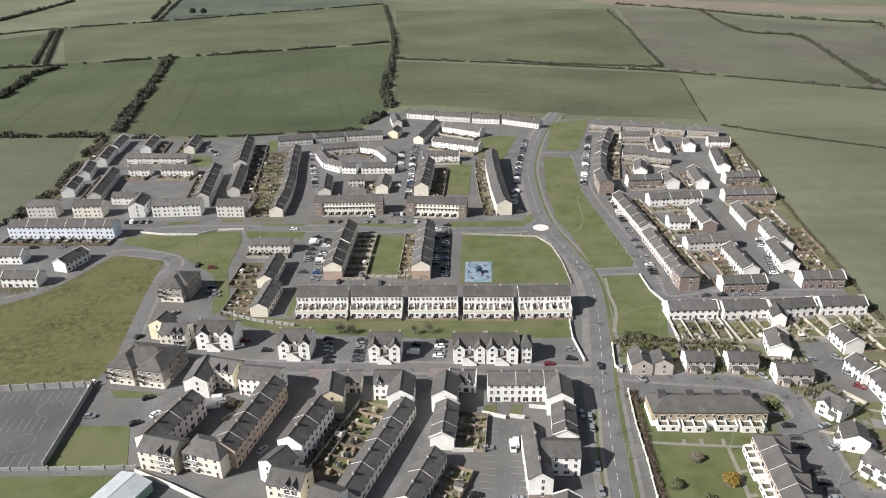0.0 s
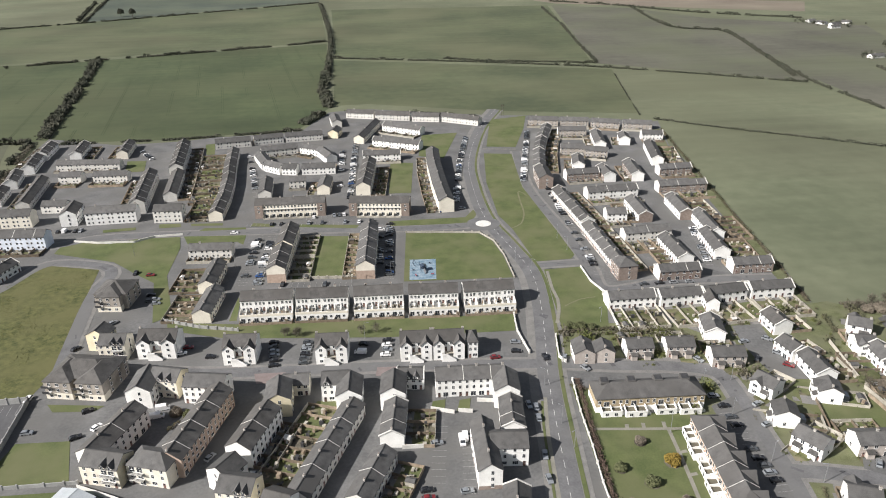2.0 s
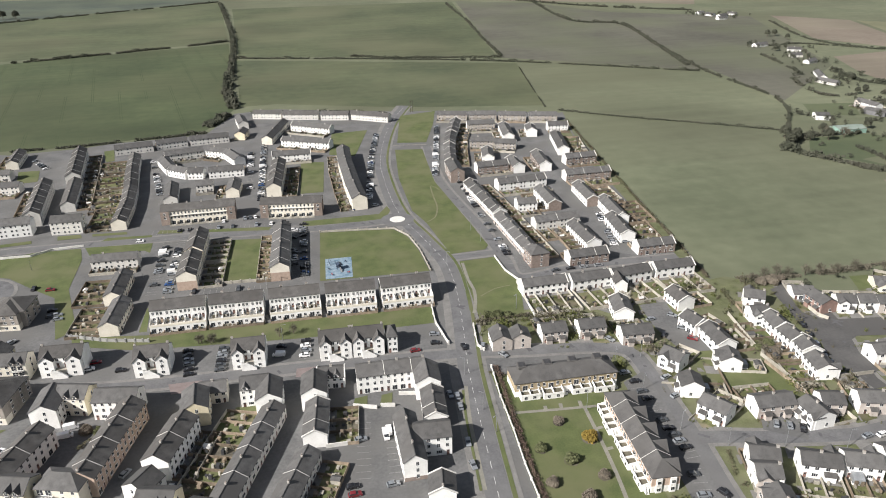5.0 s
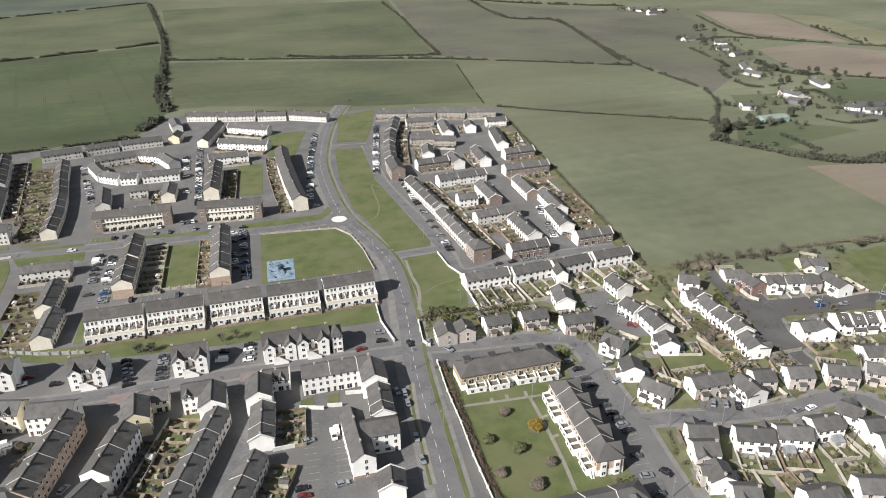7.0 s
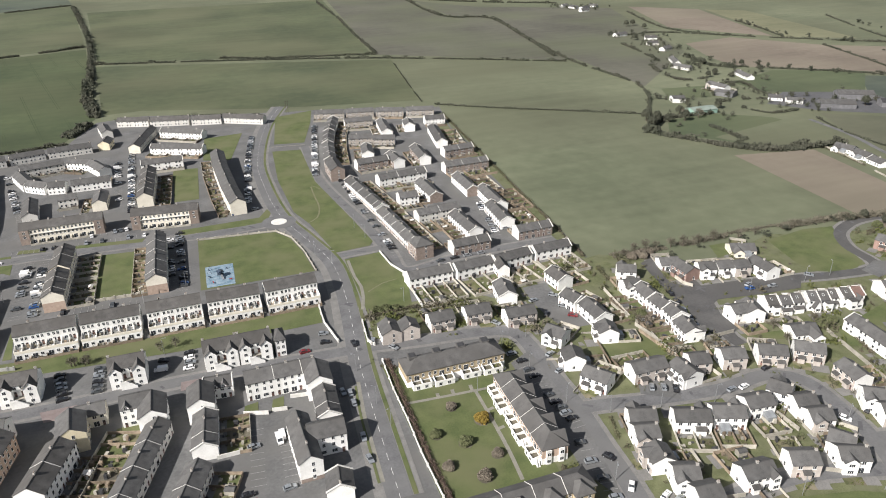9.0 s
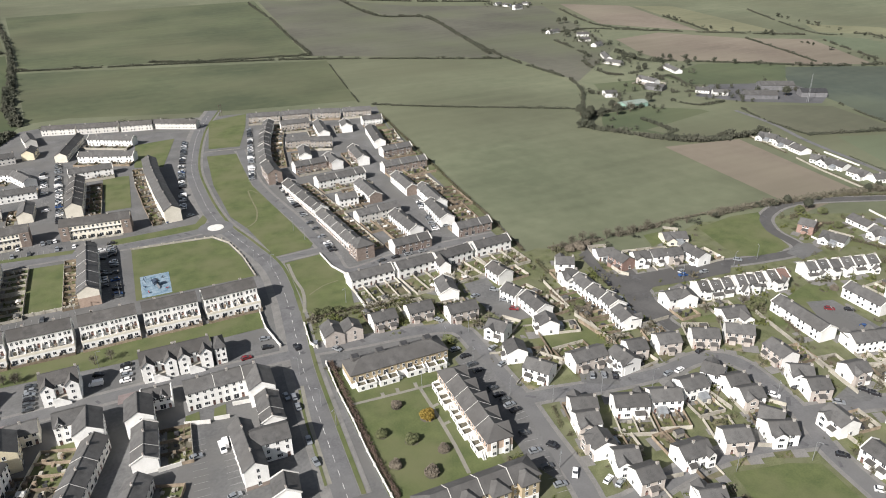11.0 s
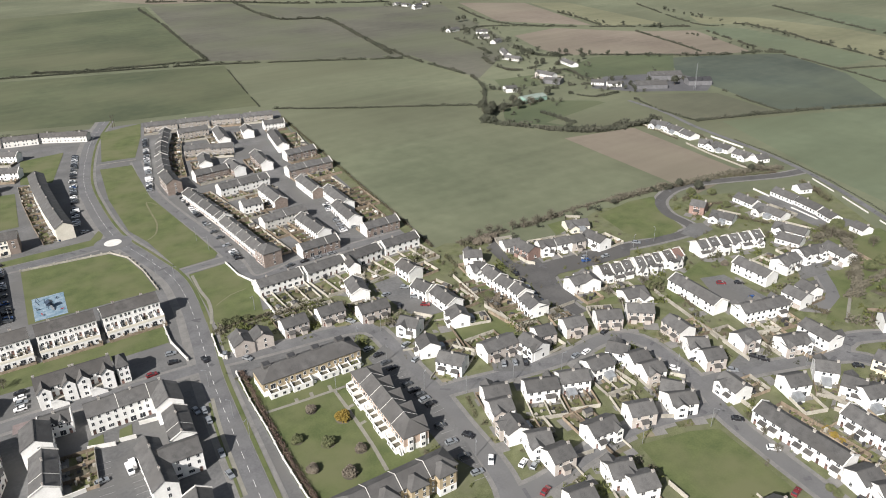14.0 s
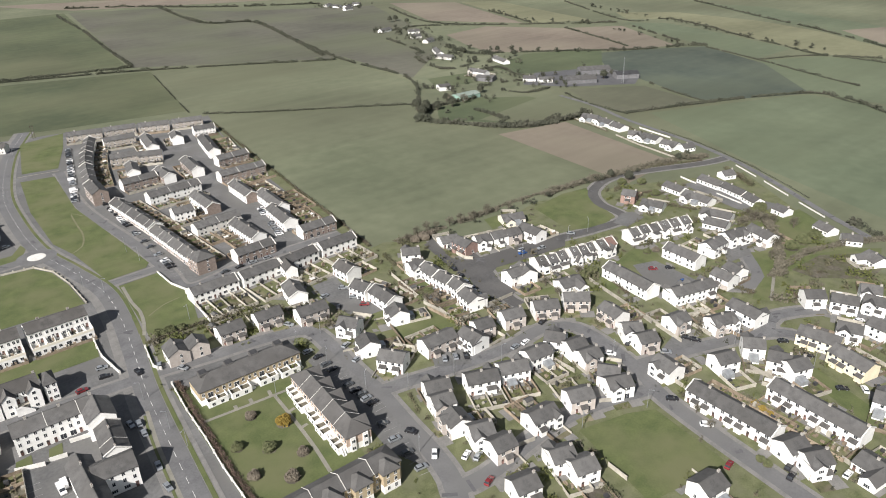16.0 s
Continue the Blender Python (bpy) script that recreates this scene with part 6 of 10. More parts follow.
flat_sheet("garden_ground", [(224.7, 543.7), (214.3, 499.4), (207.4, 403.3), (193.2, 294.4), (188.1, 261.4), (182.3, 262.1), (186.3, 295.3), (198.8, 401.6), (204.9, 496.3), (215.4, 543.3)], 0.06, PLOTS, "mixed grass, soil and paving between the houses", "garden ground")
hedge([(224.7, 539.9), (206.6, 406.0), (191.9, 293.3), (187.4, 262.9)], 1.8, "overgrown garden hedge of mixed shrubs", LEAF, 48)
flat_sheet("lawn", [(153.6, 189.2), (162.7, 196.6), (170.3, 195.6), (171.2, 183.8), (172.1, 176.1), (152.0, 179.3)], 0.13, LAWN, "mown green lawn between the estate roads", "lawn")
flat_sheet("lawn", [(178.5, 217.3), (188.4, 218.5), (186.9, 208.3), (174.8, 205.9)], 0.13, LAWN, "mown green lawn between the estate roads", "lawn")
flat_sheet("lawn", [(176.7, 192.8), (185.5, 191.4), (181.1, 184.0), (174.3, 186.0)], 0.13, LAWN, "mown green lawn between the estate roads", "lawn")
flat_sheet("lawn", [(247.0, 164.6), (253.0, 164.3), (248.0, 149.5), (239.9, 153.0)], 0.13, LAWN, "mown green lawn between the estate roads", "lawn")
flat_sheet("lawn", [(215.3, 173.7), (225.3, 171.7), (221.4, 166.4), (212.6, 169.4)], 0.13, LAWN, "mown green lawn between the estate roads", "lawn")
flat_sheet("lawn", [(147.7, 211.7), (152.1, 201.2), (150.8, 197.1), (144.6, 202.1)], 0.13, LAWN, "mown green lawn between the estate roads", "lawn")
hedge([(459.5, 277.7), (452.6, 247.2), (444.0, 219.7), (435.6, 199.0), (421.3, 169.4), (406.5, 143.4)], 1.1)
hedge([(388.0, 112.0), (381.0, 95.0)], 4.0)
flat_sheet("parking_court", [(144.3, 246.4), (156.8, 246.5), (151.9, 211.5), (144.7, 204.6), (142.5, 220.0), (142.2, 231.7)], 0.16, ASPHALT, "grey asphalt parking court beside the flats", "parking")
flat_sheet("lawn", [(-176.3, 357.7), (-176.3, 372.7), (-150.5, 367.4), (-137.5, 372.4), (-114.1, 372.0), (-110.6, 357.2), (-109.4, 324.5), (-97.2, 284.0), (-104.1, 278.1), (-113.8, 316.9), (-127.5, 329.8), (-141.0, 343.5)], 0.13, LAWN, "mown green lawn between the estate roads", "lawn")
flat_sheet("lawn", [(-112.3, 372.4), (-77.7, 369.8), (-77.4, 357.2), (-81.0, 361.0), (-100.0, 362.0), (-107.8, 361.5)], 0.13, LAWN, "mown green lawn between the estate roads", "lawn")
flat_sheet("parking_court", [(375.2, 203.7), (385.4, 201.2), (383.9, 175.4), (385.5, 150.5), (365.5, 150.5), (363.3, 161.7), (366.9, 178.7)], 0.16, ASPHALT, "grey asphalt parking court beside the flats", "parking")
wall_line("boundary_wall", [(427.5, 200.0), (417.3, 180.9)], 0.7, 0.3, COPING, "low white-painted boundary wall beside the grass", "wall")
wall_line("boundary_wall", [(413.4, 173.6), (401.5, 152.7)], 0.7, 0.3, COPING, "low white-painted boundary wall beside the grass", "wall")
wall_line("boundary_wall", [(396.2, 143.8), (385.9, 124.9)], 0.7, 0.3, COPING, "low white-painted boundary wall beside the grass", "wall")
wall_line("boundary_wall", [(375.7, 182.1), (371.9, 164.5)], 0.8, 0.3, COPING, "low white-painted boundary wall beside the grass", "wall")
wall_line("boundary_wall", [(384.3, 211.7), (381.0, 199.0)], 1.0, 0.3, COPING, "low white-painted boundary wall beside the grass", "wall")
wall_line("boundary_wall", [(326.3, 203.6), (326.4, 191.6)], 1.0, 0.3, COPING, "low white-painted boundary wall beside the grass", "wall")
flat_sheet("lawn", [(343.0, 198.1), (350.2, 192.3), (343.8, 184.4), (332.2, 186.9)], 0.13, LAWN, "mown green lawn between the estate roads", "lawn")
flat_sheet("lawn", [(350.4, 146.5), (387.3, 139.4), (382.3, 129.7), (348.7, 131.1), (338.5, 131.2)], 0.13, LAWN, "mown green lawn between the estate roads", "lawn")
flat_sheet("parking_court", [(326.0, 142.8), (335.9, 141.3), (333.1, 133.9), (319.6, 134.7)], 0.16, ASPHALT, "grey asphalt parking court beside the flats", "parking")
flat_sheet("lawn", [(252.8, 247.7), (263.2, 246.8), (258.4, 236.1), (247.5, 234.8)], 0.13, LAWN, "mown green lawn between the estate roads", "lawn")


# ---- far fields and hedges ----
flat_sheet("field", [(761.4, 1035.6), (681.4, 827.6), (752.6, 708.7), (840.4, 955.9)], 0.032, FIELD["brown"], "bare brown ploughed field inside hedges", "field")
flat_sheet("field", [(846.3, 948.1), (894.7, 908.5), (833.3, 650.1), (760.1, 699.6)], 0.032, FIELD["yellow"], "pale yellowish crop field inside hedges", "field")
flat_sheet("field", [(620.2, 716.5), (699.7, 726.8), (757.8, 635.5), (819.2, 590.7), (749.4, 461.3), (703.0, 477.8), (638.7, 530.3), (579.0, 587.5), (587.2, 635.4)], 0.032, FIELD["brown"], "bare brown ploughed field inside hedges", "field")
flat_sheet("field", [(846.6, 602.3), (875.7, 559.5), (855.0, 479.4), (813.5, 357.7), (740.1, 356.8), (769.0, 433.7), (813.6, 555.1)], 0.032, FIELD["lush"], "fresh green crop field inside hedges", "field")
flat_sheet("field", [(912.7, 672.9), (967.8, 603.5), (965.9, 472.5), (932.4, 375.5), (877.4, 285.3), (823.4, 264.3), (804.0, 316.5), (854.4, 448.5), (913.9, 567.5), (870.7, 620.5)], 0.032, FIELD["yellow"], "pale yellowish crop field inside hedges", "field")
flat_sheet("field", [(1070.5, 631.4), (1092.2, 540.7), (1017.0, 339.5), (883.9, 287.8), (943.6, 387.5), (988.0, 484.4)], 0.032, FIELD["lush"], "fresh green crop field inside hedges", "field")
flat_sheet("field", [(960.2, 367.8), (1017.0, 339.5), (897.0, 292.9)], 0.032, FIELD["brown"], "bare brown ploughed field inside hedges", "field")
# the dark tone paints cloud shade over a green field
flat_sheet("field", [(655.0, 497.0), (598.0, 440.0), (580.0, 376.0), (551.7, 301.0), (634.5, 253.1), (699.0, 287.0), (728.0, 352.5), (764.0, 433.0), (712.0, 468.0)], 0.032, FIELD["dark"], "dark green crop field inside hedges, with cloud shade in its colour", "field")
flat_sheet("field", [(731.6, 349.1), (791.8, 316.8), (812.3, 260.0), (642.4, 194.1), (636.1, 251.4)], 0.032, FIELD["lush"], "fresh green crop field inside hedges", "field")
flat_sheet("field", [(507.3, 410.7), (564.2, 369.3), (548.5, 301.6), (528.2, 307.0), (480.1, 324.4), (485.6, 369.6)], 0.032, FIELD["olive"], "pale stubble field inside hedges", "field")
flat_sheet("field", [(382.6, 446.5), (431.0, 445.3), (463.5, 417.8), (472.5, 361.6), (428.6, 361.3), (388.3, 378.9), (360.2, 415.8)], 0.032, FIELD["paddock"], "rich green paddock beside farmsteads", "field")
# on these next two the deep green also holds painted cloud shade
flat_sheet("field", [(522.2, 526.5), (597.2, 553.3), (677.3, 510.1), (601.0, 446.3), (563.8, 454.0), (521.1, 489.6)], 0.032, FIELD["paddock"], "rich green paddock beside farmsteads", "field")
flat_sheet("field", [(445.0, 536.4), (490.2, 528.3), (465.4, 491.8), (427.8, 502.2)], 0.032, FIELD["paddock"], "rich green paddock beside farmsteads", "field")
hedge([(723.3, 983.1), (672.1, 822.5), (709.6, 737.5), (786.0, 660.5), (837.1, 613.9)], 2.8)
hedge([(802.5, 831.0), (783.4, 762.0), (760.1, 699.6)], 2.8)
hedge([(757.8, 635.5), (735.3, 569.3), (708.4, 497.5)], 2.5)
hedge([(570.2, 587.5), (634.6, 535.0), (700.3, 475.9), (743.6, 457.4), (769.0, 433.7)], 3.1)
hedge([(958.3, 812.6), (860.1, 617.3), (904.4, 579.2), (884.2, 505.5), (854.4, 448.5), (824.2, 376.0), (800.2, 320.7), (820.5, 267.5)], 2.5)
hedge([(1088.2, 652.8), (997.0, 489.3), (947.5, 389.3), (883.9, 287.8)], 2.8)
hedge([(824.8, 576.7), (797.2, 521.9), (775.6, 475.1), (769.0, 433.7)], 2.8)
hedge([(760.2, 428.2), (734.9, 353.9), (705.4, 281.8), (688.7, 234.3)], 2.2)
hedge([(736.7, 351.9), (794.6, 318.1), (801.4, 255.8)], 2.2)
hedge([(574.9, 370.9), (560.2, 331.1), (553.3, 302.0)], 1.9)
hedge([(493.0, 401.5), (480.3, 359.2), (477.4, 322.4)], 1.9)
hedge([(478.7, 323.4), (528.2, 307.0), (551.7, 301.0), (636.4, 254.0), (630.8, 218.9), (627.9, 191.8)], 1.9)
hedge([(348.1, 429.1), (362.7, 439.5), (380.8, 449.1)], 5.0)
hedge([(380.8, 449.1), (402.6, 448.6), (426.9, 447.1)], 3.7)
hedge([(401.2, 417.3), (400.4, 398.1), (399.6, 379.9)], 3.7)
hedge([(371.8, 377.4), (386.2, 365.5), (402.2, 355.7), (429.6, 352.2)], 3.7)
hedge([(501.5, 629.2), (485.4, 584.7), (486.7, 556.1), (511.3, 552.9)], 3.7)
hedge([(565.0, 643.5), (557.6, 603.0), (569.3, 578.5)], 4.3)
hedge([(591.7, 797.7), (637.9, 800.0), (671.4, 773.4), (704.4, 737.5)], 3.1)
hedge([(549.2, 749.2), (537.6, 693.5), (524.5, 645.1)], 3.1)
hedge([(495.0, 526.1), (526.9, 524.3), (518.8, 490.7), (514.4, 463.0)], 2.8)
hedge([(456.2, 474.1), (485.1, 471.9), (507.0, 461.9)], 2.8)
hedge([(-31.0, 634.0), (11.0, 630.0), (51.0, 620.0), (84.0, 605.0)], 2.2, "dark scrubby hedge behind the last terraces", HEDGE, 26)
hedge([(462.4, 450.7), (472.4, 426.8), (497.7, 425.1)], 2.5)


# ---- the buildings, street by street ----
hipped_flats(-125.0, 299.0, -6.0, 14.7, 17.0)
hipped_flats(-115.4, 233.7, -11.0, 22.8, 18.0, wings=2)
terrace(-251.3, 541.5, -83.8, 29.9, 8, 4.8, 7, "w", "white-rendered terrace of two-storey houses with a dark tiled roof", units=5, floors=2, sides="b", parapet="ends", joints=2)
terrace(-248.7, 510.4, -80.4, 30.1, 8, 4.8, 7, "w", "white-rendered terrace of two-storey houses with a dark tiled roof", units=5, floors=2, sides="b", parapet="ends", joints=2)
terrace(-247.6, 477.2, -76.9, 24.6, 8, 4.8, 7, "w", "white-rendered terrace of two-storey houses with a dark tiled roof", units=4, floors=2, sides="b", parapet="ends", joints=2)
terrace(-242.6, 444.2, -79.8, 23.7, 8, 4.8, 7, "w", "white-rendered terrace of two-storey houses with a dark tiled roof", units=4, floors=2, sides="b", parapet="ends", joints=2)
terrace(-225.7, 538.3, -83.6, 29.7, 8, 4.8, 7, "w", "white-rendered terrace of two-storey houses with a dark tiled roof", units=5, floors=2, sides="b", parapet="ends", joints=2)
terrace(-192.2, 537.6, -85.0, 29.6, 8, 4.8, 7, "c", "cream-rendered terrace of two-storey houses with a dark tiled roof", units=5, floors=2, sides="b", joints=2)
terrace(-206.6, 502.6, -3.6, 44.3, 8, 4.8, 7, "g", "grey-rendered terrace of two-storey houses with a dark tiled roof", units=7, floors=2, sides="f", pale=True)
terrace(-209.6, 476.6, -3.4, 14.9, 8, 4.8, 7, "g", "grey-rendered terrace of two-storey houses with a dark tiled roof", units=2, floors=2, sides="f", pale=True)
terrace(-182.7, 475.0, -3.4, 22.9, 8, 4.8, 7, "g", "grey-rendered terrace of two-storey houses with a dark tiled roof", units=4, floors=2, sides="f", pale=True)
terrace(-151.4, 439.7, -82.6, 59.5, 9, 7.4, 10, "g", "grey-rendered terrace of three-storey houses with a dark tiled roof", units=11, floors=3, sides="b", joints=2, tall=True)
terrace(-223.2, 447.9, -81.3, 50.1, 8, 4.8, 7, "g", "grey-rendered terrace of two-storey houses with a dark tiled roof", units=8, floors=2, sides="b")
terrace(-240.2, 403.1, 0.2, 17.0, 9, 7.4, 10, "g", "grey-rendered three-storey wing of flats with a dark tiled roof", units=3, floors=3, sides="f", pale=True, tall=True, chimneys=False, gable_windows=3)
terrace(-211.9, 401.6, 0.1, 17.3, 9, 7.4, 10, "c", "cream-rendered terrace of three-storey houses with a dark tiled roof", units=3, floors=3, sides="f", pale=True, tall=True)
terrace(-199.1, 422.0, -3.1, 14.5, 8, 4.8, 7, "g", "grey-rendered terrace of two-storey houses with a dark tiled roof", units=2, floors=2, sides="f", pale=True)
terrace(-182.8, 404.0, -85.0, 16.4, 9, 7.4, 10, "w", "white-rendered three-storey wing of flats with a dark tiled roof", units=3, floors=3, sides="b", tall=True, chimneys=False, gable_windows=3)
terrace(-158.7, 400.7, 2.7, 28.3, 9, 7.4, 10, "w", "white-rendered terrace of three-storey houses with a dark tiled roof", units=5, floors=3, sides="f", pale=True, tall=True)
terrace(-125.6, 398.5, -3.0, 16.4, 9, 7.4, 10, "g", "grey-rendered three-storey wing of flats with a dark tiled roof", units=3, floors=3, sides="f", pale=True, tall=True, chimneys=False, gable_windows=3)
terrace(-212.5, 370.4, -2.8, 60.3, 9, 7.4, 10, "b", "pale blue terrace of three-storey houses with a dark tiled roof", units=11, floors=3, sides="f", pale=True, joints=2, tall=True)
terrace(-191.3, 332.3, -107.2, 16.8, 8, 4.8, 7, "w", "white-rendered terrace of two-storey houses with a dark tiled roof", units=3, floors=2, sides="b", parapet="ends", pale=True)
terrace(-227.5, 338.5, -2.6, 18.7, 8, 4.8, 7, "w", "white-rendered terrace of two-storey houses with a dark tiled roof", units=3, floors=2, sides="f", parapet="ends", pale=True)
terrace(-205.5, 312.1, -2.4, 17.8, 8, 4.8, 7, "w", "white-rendered terrace of two-storey houses with a dark tiled roof", units=3, floors=2, sides="f", parapet="ends", pale=True)
terrace(-144.5, 506.5, -82.2, 61.9, 9, 7.4, 10, "g", "grey-rendered terrace of three-storey houses with a dark tiled roof", units=11, floors=3, sides="b", joints=2, tall=True)
terrace(-136.0, 451.8, -82.9, 46.5, 8, 4.8, 7, "g", "grey-rendered terrace of two-storey houses with a dark tiled roof", units=8, floors=2, sides="b")
terrace(-107.8, 505.0, -84.2, 31.1, 8, 4.8, 7, "g", "grey-rendered terrace of two-storey houses with a dark tiled roof", units=5, floors=2, sides="b", joints=2)
terrace(-103.7, 470.3, -82.3, 38.9, 8, 4.8, 7, "g", "grey-rendered terrace of two-storey houses with a dark tiled roof", units=6, floors=2, sides="b", joints=2)
terrace(-99.9, 436.4, -85.5, 29.5, 8, 4.8, 7, "g", "grey-rendered terrace of two-storey houses with a dark tiled roof", units=5, floors=2, sides="b", joints=2)
terrace(-98.6, 407.2, -89.5, 28.9, 8, 4.8, 7, "c", "cream-rendered terrace of two-storey houses with a dark tiled roof", units=5, floors=2, sides="b", joints=2)
terrace(-113.8, 543.7, 10.0, 26.5, 8, 4.8, 7, "g", "grey-rendered terrace of two-storey houses with a dark tiled roof", units=4, floors=2, sides="f", pale=True)
terrace(-87.9, 550.0, 13.1, 22.2, 8, 4.8, 7, "g", "grey-rendered terrace of two-storey houses with a dark tiled roof", units=4, floors=2, sides="f", pale=True)
terrace(-60.6, 553.8, 6.0, 28.6, 8, 4.8, 7, "g", "grey-rendered terrace of two-storey houses with a dark tiled roof", units=5, floors=2, sides="f", pale=True)
terrace(-75.8, 519.0, 12.3, 26.6, 8, 4.8, 7, "g", "grey-rendered terrace of two-storey houses with a dark tiled roof", units=4, floors=2, sides="f", pale=True)
terrace(-52.0, 517.5, -30.8, 16.1, 8, 4.8, 7, "w", "white-rendered terrace of two-storey houses with a dark tiled roof", units=3, floors=2, sides="f", pale=True)
terrace(-40.5, 502.6, -66.8, 23.4, 8, 4.8, 7, "w", "white-rendered terrace of two-storey houses with a dark tiled roof", units=4, floors=2, sides="f", pale=True)
terrace(-84.5, 495.8, -69.8, 25.1, 8, 4.8, 7, "w", "white-rendered terrace of two-storey houses with a dark tiled roof", units=4, floors=2, sides="f", pale=True)
terrace(-74.2, 479.2, -39.1, 15.4, 8, 4.8, 7, "w", "white-rendered terrace of two-storey houses with a dark tiled roof", units=3, floors=2, sides="f", pale=True)
terrace(-63.2, 473.4, -10.5, 10.2, 8, 4.8, 7, "w", "white-rendered terrace of two-storey houses with a dark tiled roof", units=2, floors=2, sides="f", pale=True)
terrace(-43.8, 472.2, -0.3, 22.7, 8, 4.8, 7, "w", "white-rendered terrace of two-storey houses with a dark tiled roof", units=4, floors=2, sides="f", pale=True)
terrace(-75.2, 437.1, -85.7, 27.4, 8, 4.8, 7, "g", "grey-rendered terrace of two-storey houses with a dark tiled roof", units=5, floors=2, sides="b", pale=True)
terrace(-56.0, 446.8, 3.0, 10.4, 8, 4.8, 7, "g", "grey-rendered terrace of two-storey houses with a dark tiled roof", units=2, floors=2, sides="f", pale=True)
terrace(-37.7, 438.6, -93.5, 19.8, 8, 4.8, 7, "c", "cream-rendered terrace of two-storey houses with a dark tiled roof", units=3, floors=2, sides="b", pale=True)
brick_ended_flats(-55.4, 399.1, -0.4, 40.8)
brick_ended_flats(-2.7, 393.9, -7.6, 35.3)
terrace(-10.1, 459.0, -94.3, 30.2, 9, 7.4, 10, "c", "cream-rendered terrace of three-storey houses with a dark tiled roof", units=5, floors=3, sides="b", joints=2, tall=True)
terrace(-12.1, 431.9, -94.7, 21.8, 9, 7.4, 10, "c", "cream-rendered terrace of three-storey houses with a dark tiled roof", units=4, floors=3, sides="b", joints=2, tall=True)
terrace(-0.3, 495.7, -0.7, 26.9, 8, 4.8, 7, "w", "white-rendered terrace of two-storey houses with a dark tiled roof", units=4, floors=2, sides="f", parapet="ends", pale=True)
terrace(12.0, 524.5, -26.7, 38.8, 8, 4.8, 7, "w", "white-rendered terrace of two-storey houses with a dark tiled roof", units=6, floors=2, sides="f", parapet="ends", pale=True)
terrace(18.1, 564.5, -33.2, 35.3, 8, 4.8, 7, "w", "white-rendered terrace of two-storey houses with a dark tiled roof", units=6, floors=2, sides="f", parapet="ends", pale=True)
terrace(-10.8, 561.3, -105.6, 50.2, 8, 4.8, 7, "c", "cream-rendered terrace of two-storey houses with a dark tiled roof", units=8, floors=2, sides="b", pale=True)
terrace(-16.5, 616.2, -18.2, 25.1, 8, 4.8, 7, "g", "grey-rendered terrace of two-storey houses with a dark tiled roof", units=4, floors=2, sides="f")
terrace(11.1, 606.2, -15.4, 30.6, 8, 4.8, 7, "g", "grey-rendered terrace of two-storey houses with a dark tiled roof", units=5, floors=2, sides="f")
terrace(39.1, 597.3, -13.7, 23.4, 8, 4.8, 7, "g", "grey-rendered terrace of two-storey houses with a dark tiled roof", units=4, floors=2, sides="f")
terrace(67.3, 586.8, -31.8, 36.0, 8, 4.8, 7, "g", "grey-rendered terrace of two-storey houses with a dark tiled roof", units=6, floors=2, sides="f")
terrace(-36.8, 561.5, -102.3, 13.7, 8, 4.8, 7, "y", "pale yellow terrace of two-storey houses with a dark tiled roof", units=2, floors=2, sides="b", pale=True)
terrace(-38.0, 597.5, -81.1, 23.3, 8, 4.8, 7, "g", "grey-rendered terrace of two-storey houses with a dark tiled roof", units=4, floors=2, sides="f", pale=True)
terrace(35.3, 476.3, -92.5, 29.8, 9, 7.4, 10, "c", "cream-rendered terrace of three-storey houses with a dark tiled roof", units=5, floors=3, sides="f", pale=True, tall=True)
terrace(34.9, 439.9, -89.4, 43.0, 9, 7.4, 10, "c", "cream-rendered terrace of three-storey houses with a dark tiled roof", units=8, floors=3, sides="f", pale=True, tall=True)
terrace(35.8, 403.7, -87.4, 29.4, 9, 7.4, 10, "c", "cream-rendered terrace of three-storey houses with a dark tiled roof", units=5, floors=3, sides="f", pale=True, tall=True)
terrace(134.9, 570.8, -16.5, 24.9, 8, 4.8, 7, "h", "brown-brick terrace of two-storey houses with a dark tiled roof", units=4, floors=2, sides="f", pale=True, gable="w")
terrace(159.4, 564.6, -12.9, 23.0, 8, 4.8, 7, "h", "brown-brick terrace of two-storey houses with a dark tiled roof", units=4, floors=2, sides="f", pale=True, gable="w")
terrace(183.1, 556.0, -21.4, 23.0, 8, 4.8, 7, "h", "brown-brick terrace of two-storey houses with a dark tiled roof", units=4, floors=2, sides="f", pale=True, gable="w")
terrace(207.1, 548.4, -16.5, 23.2, 8, 4.8, 7, "h", "brown-brick terrace of two-storey houses with a dark tiled roof", units=4, floors=2, sides="f", pale=True, gable="w")
terrace(127.4, 534.1, -109.0, 35.9, 8, 4.8, 7, "g", "grey-rendered terrace of two-storey houses with a dark tiled roof", units=6, floors=2, sides="b", parapet="ends", joints=2, pale=True)
terrace(117.4, 502.5, -105.7, 30.4, 8, 4.8, 7, "g", "grey-rendered terrace of two-storey houses with a dark tiled roof", units=5, floors=2, sides="b", parapet="ends", joints=2, pale=True)
terrace(109.4, 469.2, -101.8, 38.0, 8, 4.8, 7, "g", "grey-rendered terrace of two-storey houses with a dark tiled roof", units=6, floors=2, sides="f", parapet="ends", joints=2, pale=True)
terrace(103.7, 430.8, -92.8, 22.0, 9, 7.4, 10, "r", "red-brick terrace of three-storey houses with a dark tiled roof", units=4, floors=3, sides="f", pale=True, tall=True, gable="r", gable_windows=3)
